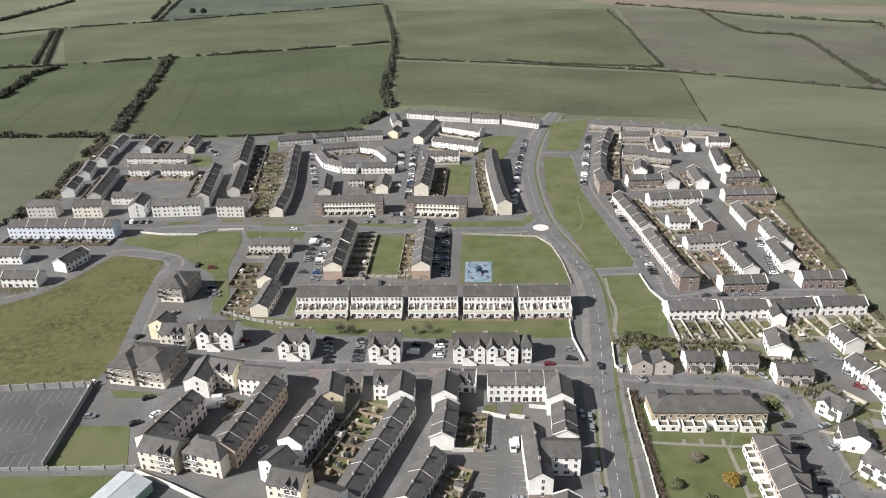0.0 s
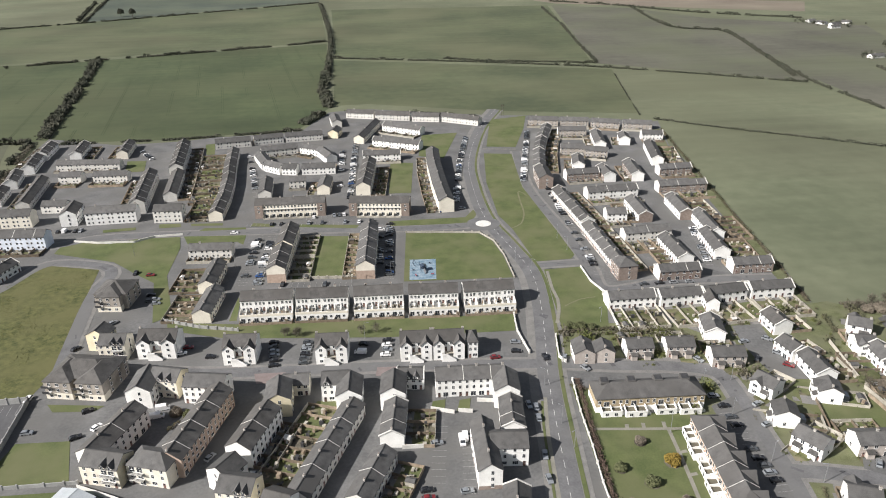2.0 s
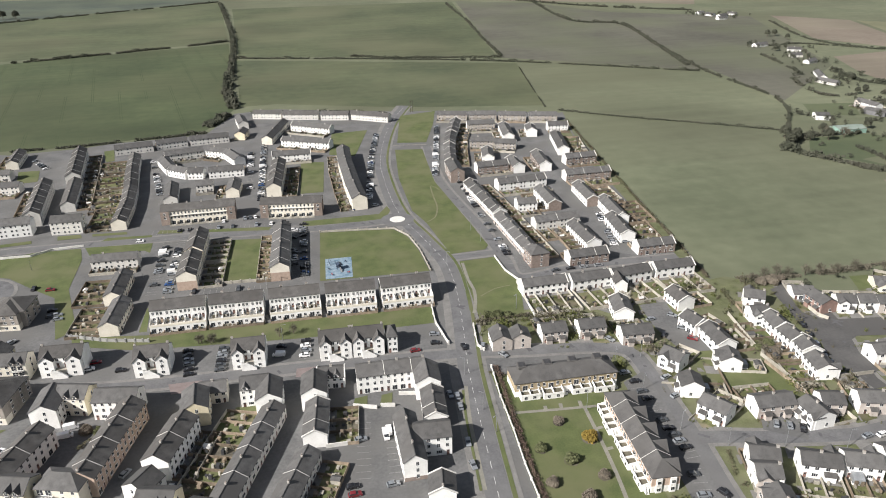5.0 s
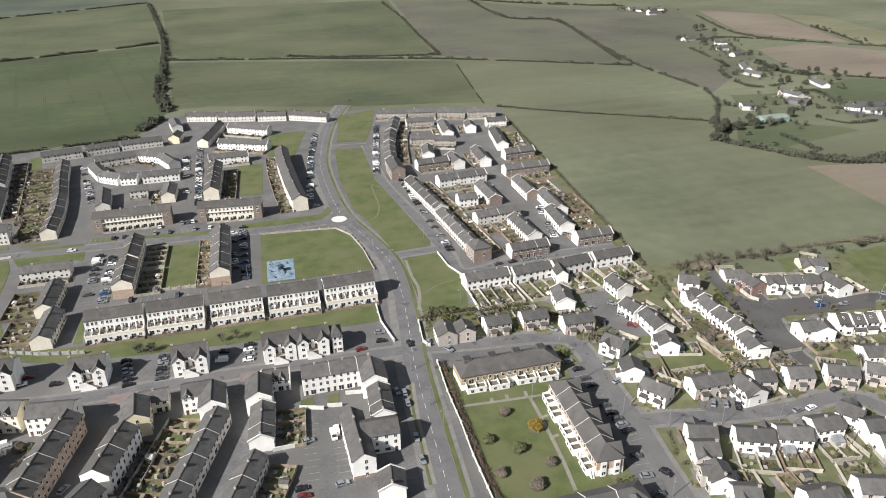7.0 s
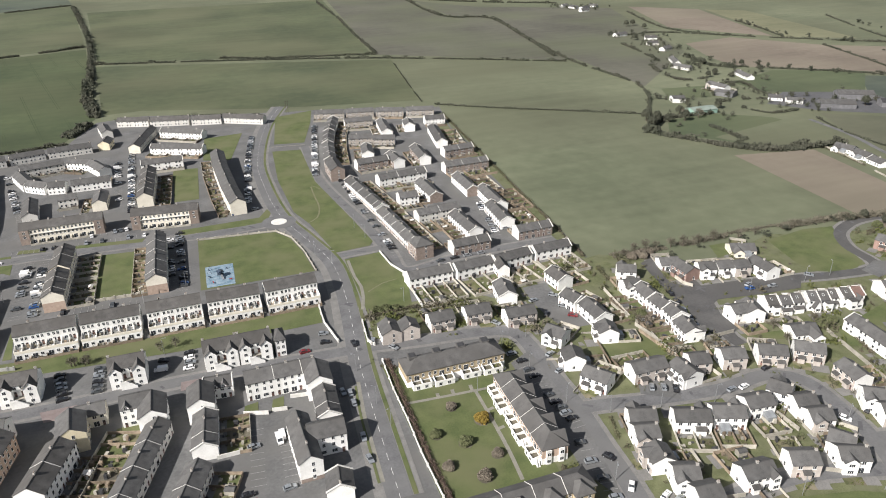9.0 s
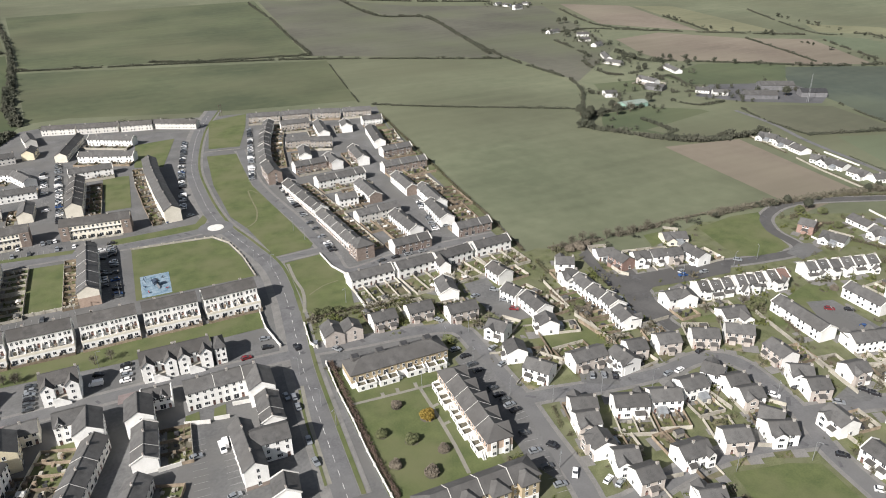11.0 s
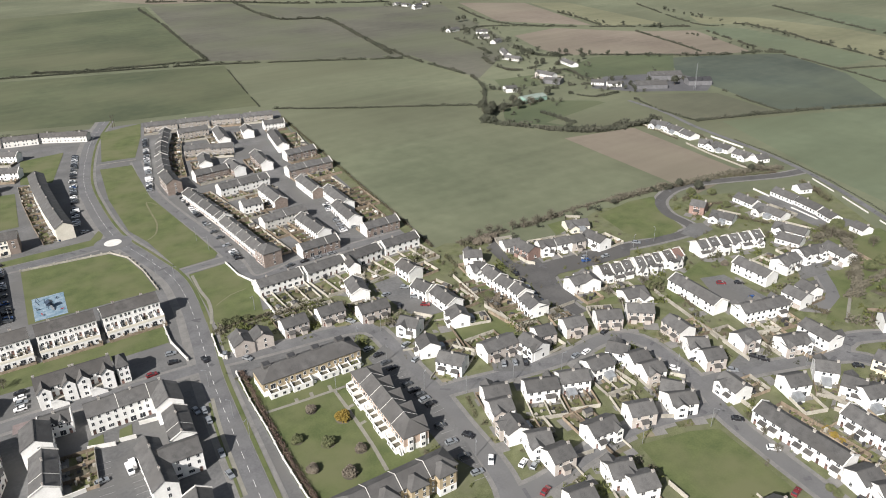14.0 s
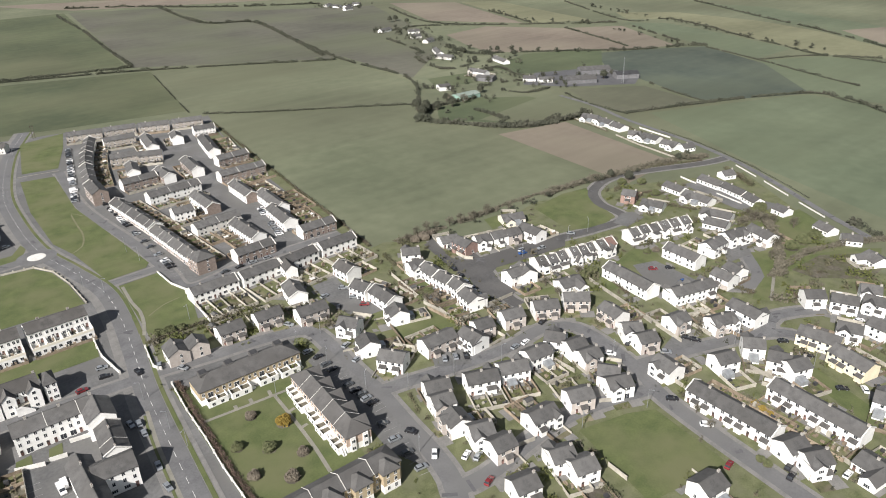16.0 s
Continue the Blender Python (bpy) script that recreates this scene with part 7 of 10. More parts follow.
terrace(150.3, 537.6, -8.1, 22.2, 8, 4.8, 7, "h", "brown-brick terrace of two-storey houses with a dark tiled roof", units=4, floors=2, sides="f", pale=True, gable="w")
terrace(139.0, 491.7, -12.6, 17.6, 8, 4.8, 7, "h", "brown-brick terrace of two-storey houses with a dark tiled roof", units=3, floors=2, sides="f", pale=True, gable="w")
terrace(154.4, 482.6, -22.7, 16.2, 8, 4.8, 7, "h", "brown-brick terrace of two-storey houses with a dark tiled roof", units=3, floors=2, sides="f", pale=True, gable="w")
terrace(164.1, 512.5, -99.2, 34.0, 8, 4.8, 7, "w", "white-rendered terrace of two-storey houses with a dark tiled roof", units=6, floors=2, sides="f", parapet="ends", pale=True)
terrace(184.2, 512.3, -102.2, 16.4, 8, 4.8, 7, "w", "white-rendered terrace of two-storey houses with a dark tiled roof", units=3, floors=2, sides="f", parapet="ends", pale=True)
terrace(208.1, 518.1, -9.2, 16.2, 8, 4.8, 7, "w", "white-rendered terrace of two-storey houses with a dark tiled roof", units=3, floors=2, sides="f", parapet="ends", pale=True)
terrace(193.9, 475.6, -101.7, 41.9, 8, 4.8, 7, "w", "white-rendered terrace of two-storey houses with a dark tiled roof", units=7, floors=2, sides="f", parapet="ends", pale=True)
terrace(194.2, 438.5, 2.5, 22.4, 8, 4.8, 7, "r", "red-brick terrace of two-storey houses with a dark tiled roof", units=4, floors=2, sides="f", parapet="ends", pale=True, joints=2)
terrace(166.8, 439.9, -95.6, 28.3, 8, 4.8, 7, "r", "red-brick terrace of two-storey houses with a dark tiled roof", units=5, floors=2, sides="f", parapet="ends", pale=True)
terrace(147.0, 436.4, -89.3, 19.0, 8, 4.8, 7, "r", "red-brick terrace of two-storey houses with a dark tiled roof", units=3, floors=2, sides="f", parapet="ends", pale=True)
terrace(134.7, 460.4, -102.5, 21.0, 8, 4.8, 7, "w", "white-rendered terrace of two-storey houses with a dark tiled roof", units=3, floors=2, sides="f", parapet="ends", pale=True)
terrace(130.7, 436.6, 2.5, 22.2, 8, 4.8, 7, "r", "red-brick terrace of two-storey houses with a dark tiled roof", units=4, floors=2, sides="f", parapet="ends", pale=True, joints=2)
terrace(140.1, 402.8, 3.8, 32.4, 8, 4.8, 7, "w", "white-rendered terrace of two-storey houses with a dark tiled roof", units=5, floors=2, sides="f", parapet="ends", pale=True, joints=2)
terrace(186.5, 407.1, 0.5, 31.0, 8, 4.8, 7, "r", "red-brick terrace of two-storey houses with a dark tiled roof", units=5, floors=2, sides="f", parapet="ends", pale=True, joints=2)
terrace(110.0, 381.0, -85.4, 53.1, 8, 4.8, 7, "w", "brick and white-rendered terrace of two-storey houses with a dark tiled roof", units=9, floors=2, sides="f", parapet="ends", pale=True, joints=2, base="k")
terrace(113.9, 297.6, -87.1, 10.5, 9.4, 7.4, 10, "r", "red-brick three-storey end block with a dark tiled roof", units=2, floors=3, sides="f", hip=4.6, pale=True, tall=True, chimneys=False, gable_windows=3)
terrace(112.6, 325.7, -87.1, 51.6, 8, 4.8, 7, "w", "brick and white-rendered terrace of two-storey houses with a dark tiled roof", units=9, floors=2, sides="f", parapet="ends", pale=True, joints=2, base="k")
terrace(147.0, 372.8, -90.6, 27.3, 8, 4.8, 7, "w", "white-rendered terrace of two-storey houses with a dark tiled roof", units=5, floors=2, sides="f", parapet="ends", pale=True, gable="r")
terrace(131.4, 366.5, -2.8, 11.8, 8, 4.8, 7, "w", "white-rendered terrace of two-storey houses with a dark tiled roof", units=2, floors=2, sides="f", parapet="ends", pale=True)
terrace(171.7, 373.3, -92.5, 27.4, 8, 4.8, 7, "w", "white-rendered terrace of two-storey houses with a dark tiled roof", units=5, floors=2, sides="f", parapet="ends", pale=True, gable="r")
terrace(176.7, 345.8, -94.2, 30.2, 8, 4.8, 7, "w", "white-rendered terrace of two-storey houses with a dark tiled roof", units=5, floors=2, sides="f", parapet="ends", pale=True)
terrace(169.8, 321.9, -95.8, 26.8, 8, 4.8, 7, "w", "white-rendered terrace of two-storey houses with a dark tiled roof", units=4, floors=2, sides="f", parapet="ends", pale=True)
terrace(139.7, 339.6, 3.8, 26.0, 8, 4.8, 7, "g", "grey-rendered terrace of two-storey houses with a dark tiled roof", units=4, floors=2, sides="f", pale=True, joints=2)
terrace(147.0, 317.0, -88.8, 27.4, 8, 4.8, 7, "w", "white-rendered terrace of two-storey houses with a dark tiled roof", units=5, floors=2, sides="f", parapet="ends", pale=True)
terrace(138.9, 293.6, 0.8, 20.6, 8, 4.8, 7, "r", "red-brick terrace of two-storey houses with a dark tiled roof", units=3, floors=2, sides="f", parapet="ends", pale=True, joints=2)
terrace(176.7, 296.4, -0.7, 20.0, 8, 4.8, 7, "r", "red-brick terrace of two-storey houses with a dark tiled roof", units=3, floors=2, sides="f", parapet="ends", pale=True, joints=2)
terrace(107.5, 270.2, 0.4, 21.6, 8, 4.8, 7, "w", "white-rendered terrace of two-storey houses with a dark tiled roof", units=4, floors=2, sides="f", parapet="ends", pale=True)
terrace(129.9, 269.8, 3.5, 20.1, 8, 4.8, 7, "w", "white-rendered terrace of two-storey houses with a dark tiled roof", units=3, floors=2, sides="f", parapet="ends", pale=True)
terrace(150.6, 270.5, 6.4, 20.3, 8, 4.8, 7, "w", "white-rendered terrace of two-storey houses with a dark tiled roof", units=3, floors=2, sides="f", parapet="ends", pale=True)
terrace(173.2, 271.7, 0.6, 20.3, 8, 4.8, 7, "w", "white-rendered terrace of two-storey houses with a dark tiled roof", units=3, floors=2, sides="f", parapet="ends", pale=True)
terrace(-91.4, 346.0, -2.6, 22.1, 8, 4.8, 7, "g", "grey-rendered terrace of two-storey houses with a dark tiled roof", units=4, floors=2, sides="f", pale=True)
terrace(-84.8, 315.2, -92.8, 24.5, 8, 4.8, 7, "c", "cream-rendered terrace of two-storey houses with a dark tiled roof", units=4, floors=2, sides="b", pale=True)
terrace(-81.2, 287.3, -94.3, 23.8, 8, 4.8, 7, "c", "cream-rendered terrace of two-storey houses with a dark tiled roof", units=4, floors=2, sides="b", pale=True)
terrace(-52.3, 350.8, -92.9, 25.1, 9, 7.4, 10, "c", "cream-rendered terrace of three-storey houses with a dark tiled roof", units=4, floors=3, sides="b", joints=2, tall=True)
terrace(-53.4, 323.1, -92.0, 25.9, 9, 7.4, 10, "c", "cream-rendered terrace of three-storey houses with a dark tiled roof", units=5, floors=3, sides="b", joints=2, tall=True, end_base="p")
terrace(-9.8, 335.1, -92.5, 52.3, 9, 7.4, 10, "c", "cream-rendered terrace of three-storey houses with a dark tiled roof", units=9, floors=3, sides="b", pale=True, joints=2, tall=True, end_base="p")
split_level_terrace(-53.9, 282.4, -0.9, 22.8)
split_level_terrace(-29.6, 281.7, -2.3, 22.8)
split_level_terrace(-4.7, 281.0, -0.9, 21.9)
split_level_terrace(19.7, 279.7, -2.3, 22.0)
split_level_terrace(44.4, 279.3, 0.4, 22.8)
terrace(-111.1, 254.4, -4.5, 10.8, 9, 7.4, 10, "c", "cream-rendered three-storey wing of flats with a dark tiled roof", units=2, floors=3, sides="f", pale=True, gable="c", balconies=(0.0, 0.42), dormers=(0.05, 0.3), tall=True, chimneys=False, gable_windows=3)
gabled_duplexes(-93.8, 255.7, -3.8, 15.8, 2)
terrace(-83.4, 227.0, -15.5, 11.2, 9, 7.4, 10, "c", "cream-rendered three-storey wing of flats with a dark tiled roof", units=2, floors=3, sides="f", pale=True, gable="y", dormers=(-0.1, 0.2), tall=True, chimneys=False, gable_windows=3)
terrace(-91.2, 223.6, -94.0, 13.7, 9, 7.4, 10, "w", "white-rendered three-storey wing of flats with a dark tiled roof", units=2, floors=3, sides="b", pale=True, tall=True, chimneys=False, gable_windows=3)
terrace(-68.1, 221.4, -10.1, 15.3, 9, 7.4, 10, "w", "white-rendered three-storey wing of flats with a dark tiled roof", units=3, floors=3, sides="f", pale=True, tall=True, chimneys=False, gable_windows=3)
terrace(-67.0, 197.9, -104.9, 37.2, 9, 7.4, 10, "p", "pinkish-brick terrace of three-storey houses with a dark tiled roof", units=7, floors=3, sides="b", joints=2, tall=True)
terrace(-76.3, 180.8, -17.7, 14.0, 9, 7.4, 10, "c", "cream-rendered three-storey wing of flats with a dark tiled roof", units=2, floors=3, sides="f", hip=4, pale=True, gable="c", balconies=(-0.45, -0.08), tall=True, chimneys=False, gable_windows=3)
terrace(-93.7, 196.5, -109.4, 24.9, 9, 7.4, 10, "w", "white-rendered terrace of three-storey houses with a dark tiled roof", units=4, floors=3, sides="b", joints=2, tall=True)
terrace(-91.3, 182.3, -16.0, 13.2, 9, 7.4, 10, "c", "cream-rendered three-storey wing of flats with a dark tiled roof", units=2, floors=3, sides="f", pale=True, gable="y", balconies=(0.05, 0.42), dormers=(0.12, 0.32), tall=True, chimneys=False, gable_windows=3)
gabled_duplexes(-60.0, 247.6, -2.1, 13.1, 2)
gabled_duplexes(-23.7, 244.1, -2.0, 12.9, 2)
terrace(-41.1, 212.0, -87.1, 12.0, 9, 7.4, 10, "y", "pale yellow three-storey wing of flats with a dark tiled roof", units=2, floors=3, sides="b", pale=True, tall=True, chimneys=False, gable_windows=3)
terrace(-36.1, 222.0, 0.2, 9.9, 8, 4.8, 7, "c", "cream-rendered terrace of two-storey houses with a dark tiled roof", units=2, floors=2, sides="f", pale=True)
terrace(-21.1, 217.7, -1.9, 9.9, 9, 7.4, 10, "w", "white-rendered three-storey wing of flats with a dark tiled roof", units=2, floors=3, sides="f", pale=True, dormers=(-0.3,), tall=True, chimneys=False, gable_windows=3)
terrace(-15.9, 211.9, -92.2, 12.0, 9, 7.4, 10, "w", "white-rendered three-storey wing of flats with a dark tiled roof", units=2, floors=3, sides="b", pale=True, tall=True, chimneys=False, gable_windows=3)
terrace(-22.4, 183.9, -110.4, 46.4, 8, 4.8, 7, "g", "grey-rendered terrace of two-storey houses with a dark tiled roof", units=8, floors=2, sides="b", pale=True, joints=2)
terrace(-47.1, 192.9, -108.7, 22.4, 9, 7.4, 10, "w", "white-rendered terrace of three-storey houses with a dark tiled roof", units=4, floors=3, sides="b", joints=2, tall=True)
terrace(-52.7, 174.5, 55.1, 8.3, 9, 7.4, 10, "w", "white-rendered three-storey wing of flats with a dark tiled roof", units=1, floors=3, sides="f", pale=True, tall=True, chimneys=False, gable_windows=3)
terrace(-47.7, 166.6, -15.1, 11.3, 9, 7.4, 10, "c", "cream-rendered three-storey wing of flats with a dark tiled roof", units=2, floors=3, sides="f", pale=True, gable="y", balconies=(0.0, 0.42), dormers=(0.1, 0.3), tall=True, chimneys=False, gable_windows=3)
terrace(-0.5, 195.2, -96.4, 18.8, 8, 4.8, 7, "w", "white-rendered terrace of two-storey houses with a dark tiled roof", units=3, floors=2, sides="b", parapet="ends", pale=True, joints=2)
terrace(-0.1, 211.4, -94.5, 12.0, 9, 7.4, 10, "w", "white-rendered three-storey wing of flats with a dark tiled roof", units=2, floors=3, sides="b", pale=True, tall=True, chimneys=False, gable_windows=3)
terrace(6.5, 221.2, -6.0, 10.1, 8, 4.8, 7, "w", "white-rendered terrace of two-storey houses with a dark tiled roof", units=2, floors=2, sides="f", parapet="ends", pale=True, dormers=(-0.1, 0.2))
terrace(-8.1, 169.1, -112.4, 22.8, 8, 4.8, 7, "g", "grey-rendered terrace of two-storey houses with a dark tiled roof", units=4, floors=2, sides="b", pale=True, joints=2)
gabled_duplexes(16.2, 241.8, -2.0, 25.7, 4)
terrace(28.0, 215.4, -1.9, 25.3, 9, 7.4, 10, "w", "white-rendered terrace of three-storey houses with a dark tiled roof", units=5, floors=3, sides="f", pale=True, joints=2, tall=True)
terrace(40.4, 208.4, -94.1, 11.8, 9, 7.4, 10, "w", "white-rendered three-storey wing of flats with a dark tiled roof", units=2, floors=3, sides="f", pale=True, tall=True, chimneys=False, gable_windows=3)
terrace(40.0, 194.1, -96.0, 16.6, 8, 4.8, 7, "w", "white-rendered terrace of two-storey houses with a dark tiled roof", units=3, floors=2, sides="f", parapet="ends", pale=True, joints=2)
corner_flats = terrace(28.2, 175.3, -90.8, 23.6, 7.4, 7.4, 9.9, "w", "white-rendered terrace of three-storey houses with a dark tiled roof", units=4, floors=3, sides="f", pale=True, tall=True, gable_windows=3)
b = Solid()
b.box(11.76, -3.66, -0.3, 11.84, 3.66, 1.5)
part("brick_base", b.mesh("brick_base", WALL["r"]), corner_flats, label="brown brick base")
terrace(35.9, 177.4, -4.1, 12.1, 9, 7.4, 10, "w", "white-rendered three-storey wing of flats with a dark tiled roof", units=2, floors=3, sides="f", pale=True, tall=True, chimneys=False, gable_windows=3)
terrace(75.2, 230.8, -94.7, 9.8, 8, 4.8, 7, "w", "white-rendered terrace of two-storey houses with a dark tiled roof", units=2, floors=2, sides="f", pale=True, gable="k", gable_windows=2)
terrace(82.9, 229.6, -95.2, 7.8, 8, 4.8, 7, "w", "white-rendered terrace of two-storey houses with a dark tiled roof", units=1, floors=2, sides="f", pale=True, gable="k", gable_windows=2)
house(97.6, 231.0, -2.0, 10.7, -1, "k", sides="f")
house(113.9, 230.2, -4.0, 11.2, -1, "k", sides="f")
house(129.7, 221.5, -5.2, 13.0, -1, "k", sides="f")
terrace(132.8, 241.3, -102.2, 13.7, 8, 4.8, 7, "w", "white-rendered terrace of two-storey houses with a dark tiled roof", units=2, floors=2, sides="f", parapet="ends", pale=True)
apartments(90.0, 200.6, -2.0, 38.8, "y", 10.6)
house(193.5, 235.9, -30.9, 8.8, 1, "w", sides="f")
house(187.0, 223.2, -10.0, 8.0, -1, "w", sides="f")
terrace(189.1, 213.9, -94.5, 11.5, 8, 4.8, 7, "w", "white-rendered terrace of two-storey houses with a dark tiled roof", units=2, floors=2, sides="f", parapet="ends", pale=True)
terrace(189.1, 203.7, -89.1, 9.7, 8, 4.8, 7, "w", "white-rendered terrace of two-storey houses with a dark tiled roof", units=2, floors=2, sides="f", parapet="ends", pale=True)
terrace(189.5, 195.5, -98.9, 9.4, 8, 4.8, 7, "w", "white-rendered terrace of two-storey houses with a dark tiled roof", units=2, floors=2, sides="f", parapet="ends", pale=True)
house(186.5, 183.9, -99.5, 9.9, 1, "w", sides="f")
terrace(159.8, 210.2, -90.3, 14.8, 8, 4.8, 7, "w", "white-rendered terrace of two-storey houses with a dark tiled roof", units=2, floors=2, sides="f", parapet="ends", pale=True)
terrace(157.1, 223.2, -76.4, 9.8, 8, 4.8, 7, "w", "white-rendered terrace of two-storey houses with a dark tiled roof", units=2, floors=2, sides="f", parapet="ends", pale=True)
house(155.7, 195.4, -108.3, 8.0, -1, "w", sides="f")
house(188.9, 161.9, -17.0, 9.3, -1, "k", sides="f")
house(204.4, 157.6, -30.1, 10.7, -1, "k", sides="f")
house(219.5, 225.6, -88.1, 10.2, -1, "q", sides="f")
house(228.9, 223.1, -18.7, 8.0, -1, "w", sides="f")
house(237.5, 221.0, -13.5, 8.2, -1, "w", sides="f")
house(244.8, 218.4, -12.6, 8.0, -1, "k", sides="f")
house(215.3, 186.5, -6.0, 9.2, 1, "w", sides="f")
house(220.6, 185.3, -107.8, 9.9, -1, "w", sides="f")
stepped_row(237.3, 185.5, -14.3, 17.2, 3, (ROOF, ROOF_PALE, ROOF_SLATE))
stepped_row(254.9, 181.9, -16.1, 15.0, 3, (ROOF_PALE, ROOF_SLATE, ROOF_SLATE))
stepped_row(267.8, 178.4, -11.2, 10.9, 2, (ROOF, ROOF_RED))
stepped_row(294.5, 174.8, -15.8, 17.9, 3, (ROOF_PALE, ROOF_PALE, ROOF_SLATE))
stepped_row(312.8, 169.6, -17.9, 18.3, 3, (ROOF_PALE, ROOF_SLATE, ROOF_PALE))
terrace(288.0, 146.4, -93.8, 18.8, 8, 4.8, 7, "w", "white-rendered terrace of two-storey houses with a dark tiled roof", units=3, floors=2, sides="f", parapet="ends", pale=True)
terrace(250.3, 148.9, -97.0, 27.0, 8, 4.8, 7, "w", "white-rendered terrace of two-storey houses with a dark tiled roof", units=4, floors=2, sides="f", parapet="ends", pale=True)
house(255.5, 126.8, -17.3, 10.4, 1, "w", sides="f")
house(266.0, 123.6, -15.8, 11.2, 1, "w", sides="f")
house(218.8, 153.3, -40.1, 11.0, -1, "k", sides="f")
house(221.3, 135.6, -98.7, 10.8, -1, "k", sides="f")
house(235.2, 115.0, -11.7, 8.4, -1, "w", sides="f")
house(247.3, 102.8, -19.4, 10.9, -1, "w", sides="f")
house(306.8, 142.7, -2.1, 12.6, -1, "w", sides="f")
house(330.4, 209.7, -68.0, 8.0, -1, "q", sides="f")
bungalow(331.5, 194.5, -72.0, 12.3, "w", "f", "white-rendered", True)
bungalow(361.6, 200.6, -98.1, 13.6, "w", "f", "white-rendered", False)
bungalow(357.7, 182.9, -92.8, 17.4, "w", "f", "white-rendered", True)
bungalow(344.5, 163.3, -77.5, 16.3, "w", "f", "white-rendered", True)
bungalow(385.7, 191.6, -100.2, 16.1, "w", "f", "white-rendered", False)
bungalow(382.7, 175.2, -106.1, 16.3, "w", "f", "white-rendered", False)
bungalow(377.3, 161.0, -114.3, 10.7, "w", "f", "white-rendered", False)
bungalow(403.6, 192.6, -22.4, 8.1, "w", "f", "white-rendered", False)
house(323.6, 141.7, -12.6, 13.1, -1, "w", sides="f")
house(334.7, 133.1, -107.8, 14.9, -1, "w", sides="f")
house(290.2, 121.7, -103.7, 8.2, 1, "w", sides="f")
house(281.2, 121.6, -94.7, 9.5, -1, "w", sides="f")
bungalow(367.8, 116.5, -110.8, 9.8, "w", "f", "white-rendered", False)
bungalow(364.3, 102.5, -60.0, 9.1, "w", "f", "white-rendered", False)
bungalow(350.3, 85.9, -121.3, 9.9, "w", "f", "white-rendered", True)
house(293.0, 87.9, -42.7, 8.5, -1, "w", sides="f")
house(298.0, 77.2, -66.6, 10.3, -1, "w", sides="f")
house(314.4, 73.7, -63.5, 8.0, -1, "w", sides="f")
house(305.8, 68.1, -77.9, 8.8, -1, "w", sides="f")
house(261.5, 100.0, -97.9, 14.1, 1, "w", sides="f")
house(135.9, 201.5, -56.9, 8.7, -1, "w", sides="f")
house(133.4, 184.7, 72.7, 8.0, 1, "w", sides="b")
house(135.0, 170.3, -56.7, 10.4, -1, "w", sides="f")
house(154.9, 168.2, -4.1, 14.2, -1, "k", sides="f")
house(166.3, 160.5, -87.2, 10.3, -1, "w", sides="f")
house(175.0, 164.3, -15.2, 8.0, -1, "k", sides="f")
house(135.8, 145.4, -21.6, 9.3, 1, "w", sides="f")
house(132.1, 138.3, -16.6, 8.0, -1, "w", sides="f")
house(150.9, 138.8, -24.1, 12.0, 1, "w", sides="f")
house(163.4, 135.6, -23.4, 10.9, 1, "w", sides="f")
house(176.5, 136.3, -8.5, 10.1, 1, "w", sides="f")
house(189.6, 138.4, -58.9, 8.0, 1, "w", sides="f")
house(191.2, 130.3, -12.8, 8.0, 1, "w", sides="f")
house(190.0, 122.7, -15.5, 8.2, -1, "w", sides="f")
house(187.1, 110.7, -55.3, 8.0, -1, "w", sides="f")
house(184.3, 104.8, -25.5, 9.2, -1, "w", sides="f")
house(216.4, 123.0, -35.4, 8.0, -1, "w", sides="f")
house(214.6, 115.0, -22.3, 8.1, -1, "k", sides="f")
house(168.8, 109.3, -21.6, 9.0, -1, "k", sides="f")
house(205.6, 99.1, -99.9, 9.5, -1, "w", sides="f")
house(224.4, 88.0, -22.3, 8.5, 1, "w", sides="f")
house(241.0, 85.8, -53.4, 8.0, 1, "w", sides="f")
house(239.3, 74.6, -68.0, 8.0, 1, "w", sides="f")
house(239.5, 68.9, -20.6, 8.5, 1, "w", sides="f")
terrace(264.0, 71.5, -81.3, 15.0, 8, 4.8, 7, "y", "pale yellow terrace of two-storey houses with a dark tiled roof", units=3, floors=2, sides="f", pale=True, porches=-1)
terrace(258.1, 56.8, -104.1, 15.3, 8, 4.8, 7, "y", "pale yellow terrace of two-storey houses with a dark tiled roof", units=3, floors=2, sides="f", pale=True, porches=-1)
house(277.7, 66.5, -69.1, 9.1, -1, "w", sides="f")
terrace(201.3, 70.6, -92.5, 31.4, 8, 4.8, 7, "w", "white-rendered terrace of two-storey houses with a dark tiled roof", units=5, floors=2, sides="f", parapet="ends", pale=True, porches=-1)
terrace(222.1, 52.5, -95.4, 32.3, 8, 4.8, 7, "w", "white-rendered terrace of two-storey houses with a dark tiled roof", units=5, floors=2, sides="f", parapet="ends", pale=True, porches=-1)
house(198.4, 49.6, -17.0, 8.0, -1, "w", sides="f")
house(198.0, 42.4, -28.6, 8.0, -1, "w", sides="f")
house(164.9, 57.4, -8.0, 8.9, 1, "w", sides="f")
house(129.4, 127.4, -102.7, 8.0, -1, "w", sides="f")
house(131.7, 118.3, -21.1, 8.0, -1, "w", sides="f")
house(132.2, 109.4, -8.2, 8.0, -1, "k", sides="f")
house(151.8, 110.7, -7.3, 10.7, -1, "w", sides="f")
house(142.4, 93.7, -20.0, 8.0, 1, "w", sides="f")
house(143.8, 86.4, -17.0, 8.0, 1, "w", sides="f")
house(125.3, 92.7, -13.5, 8.0, 1, "w", sides="f")
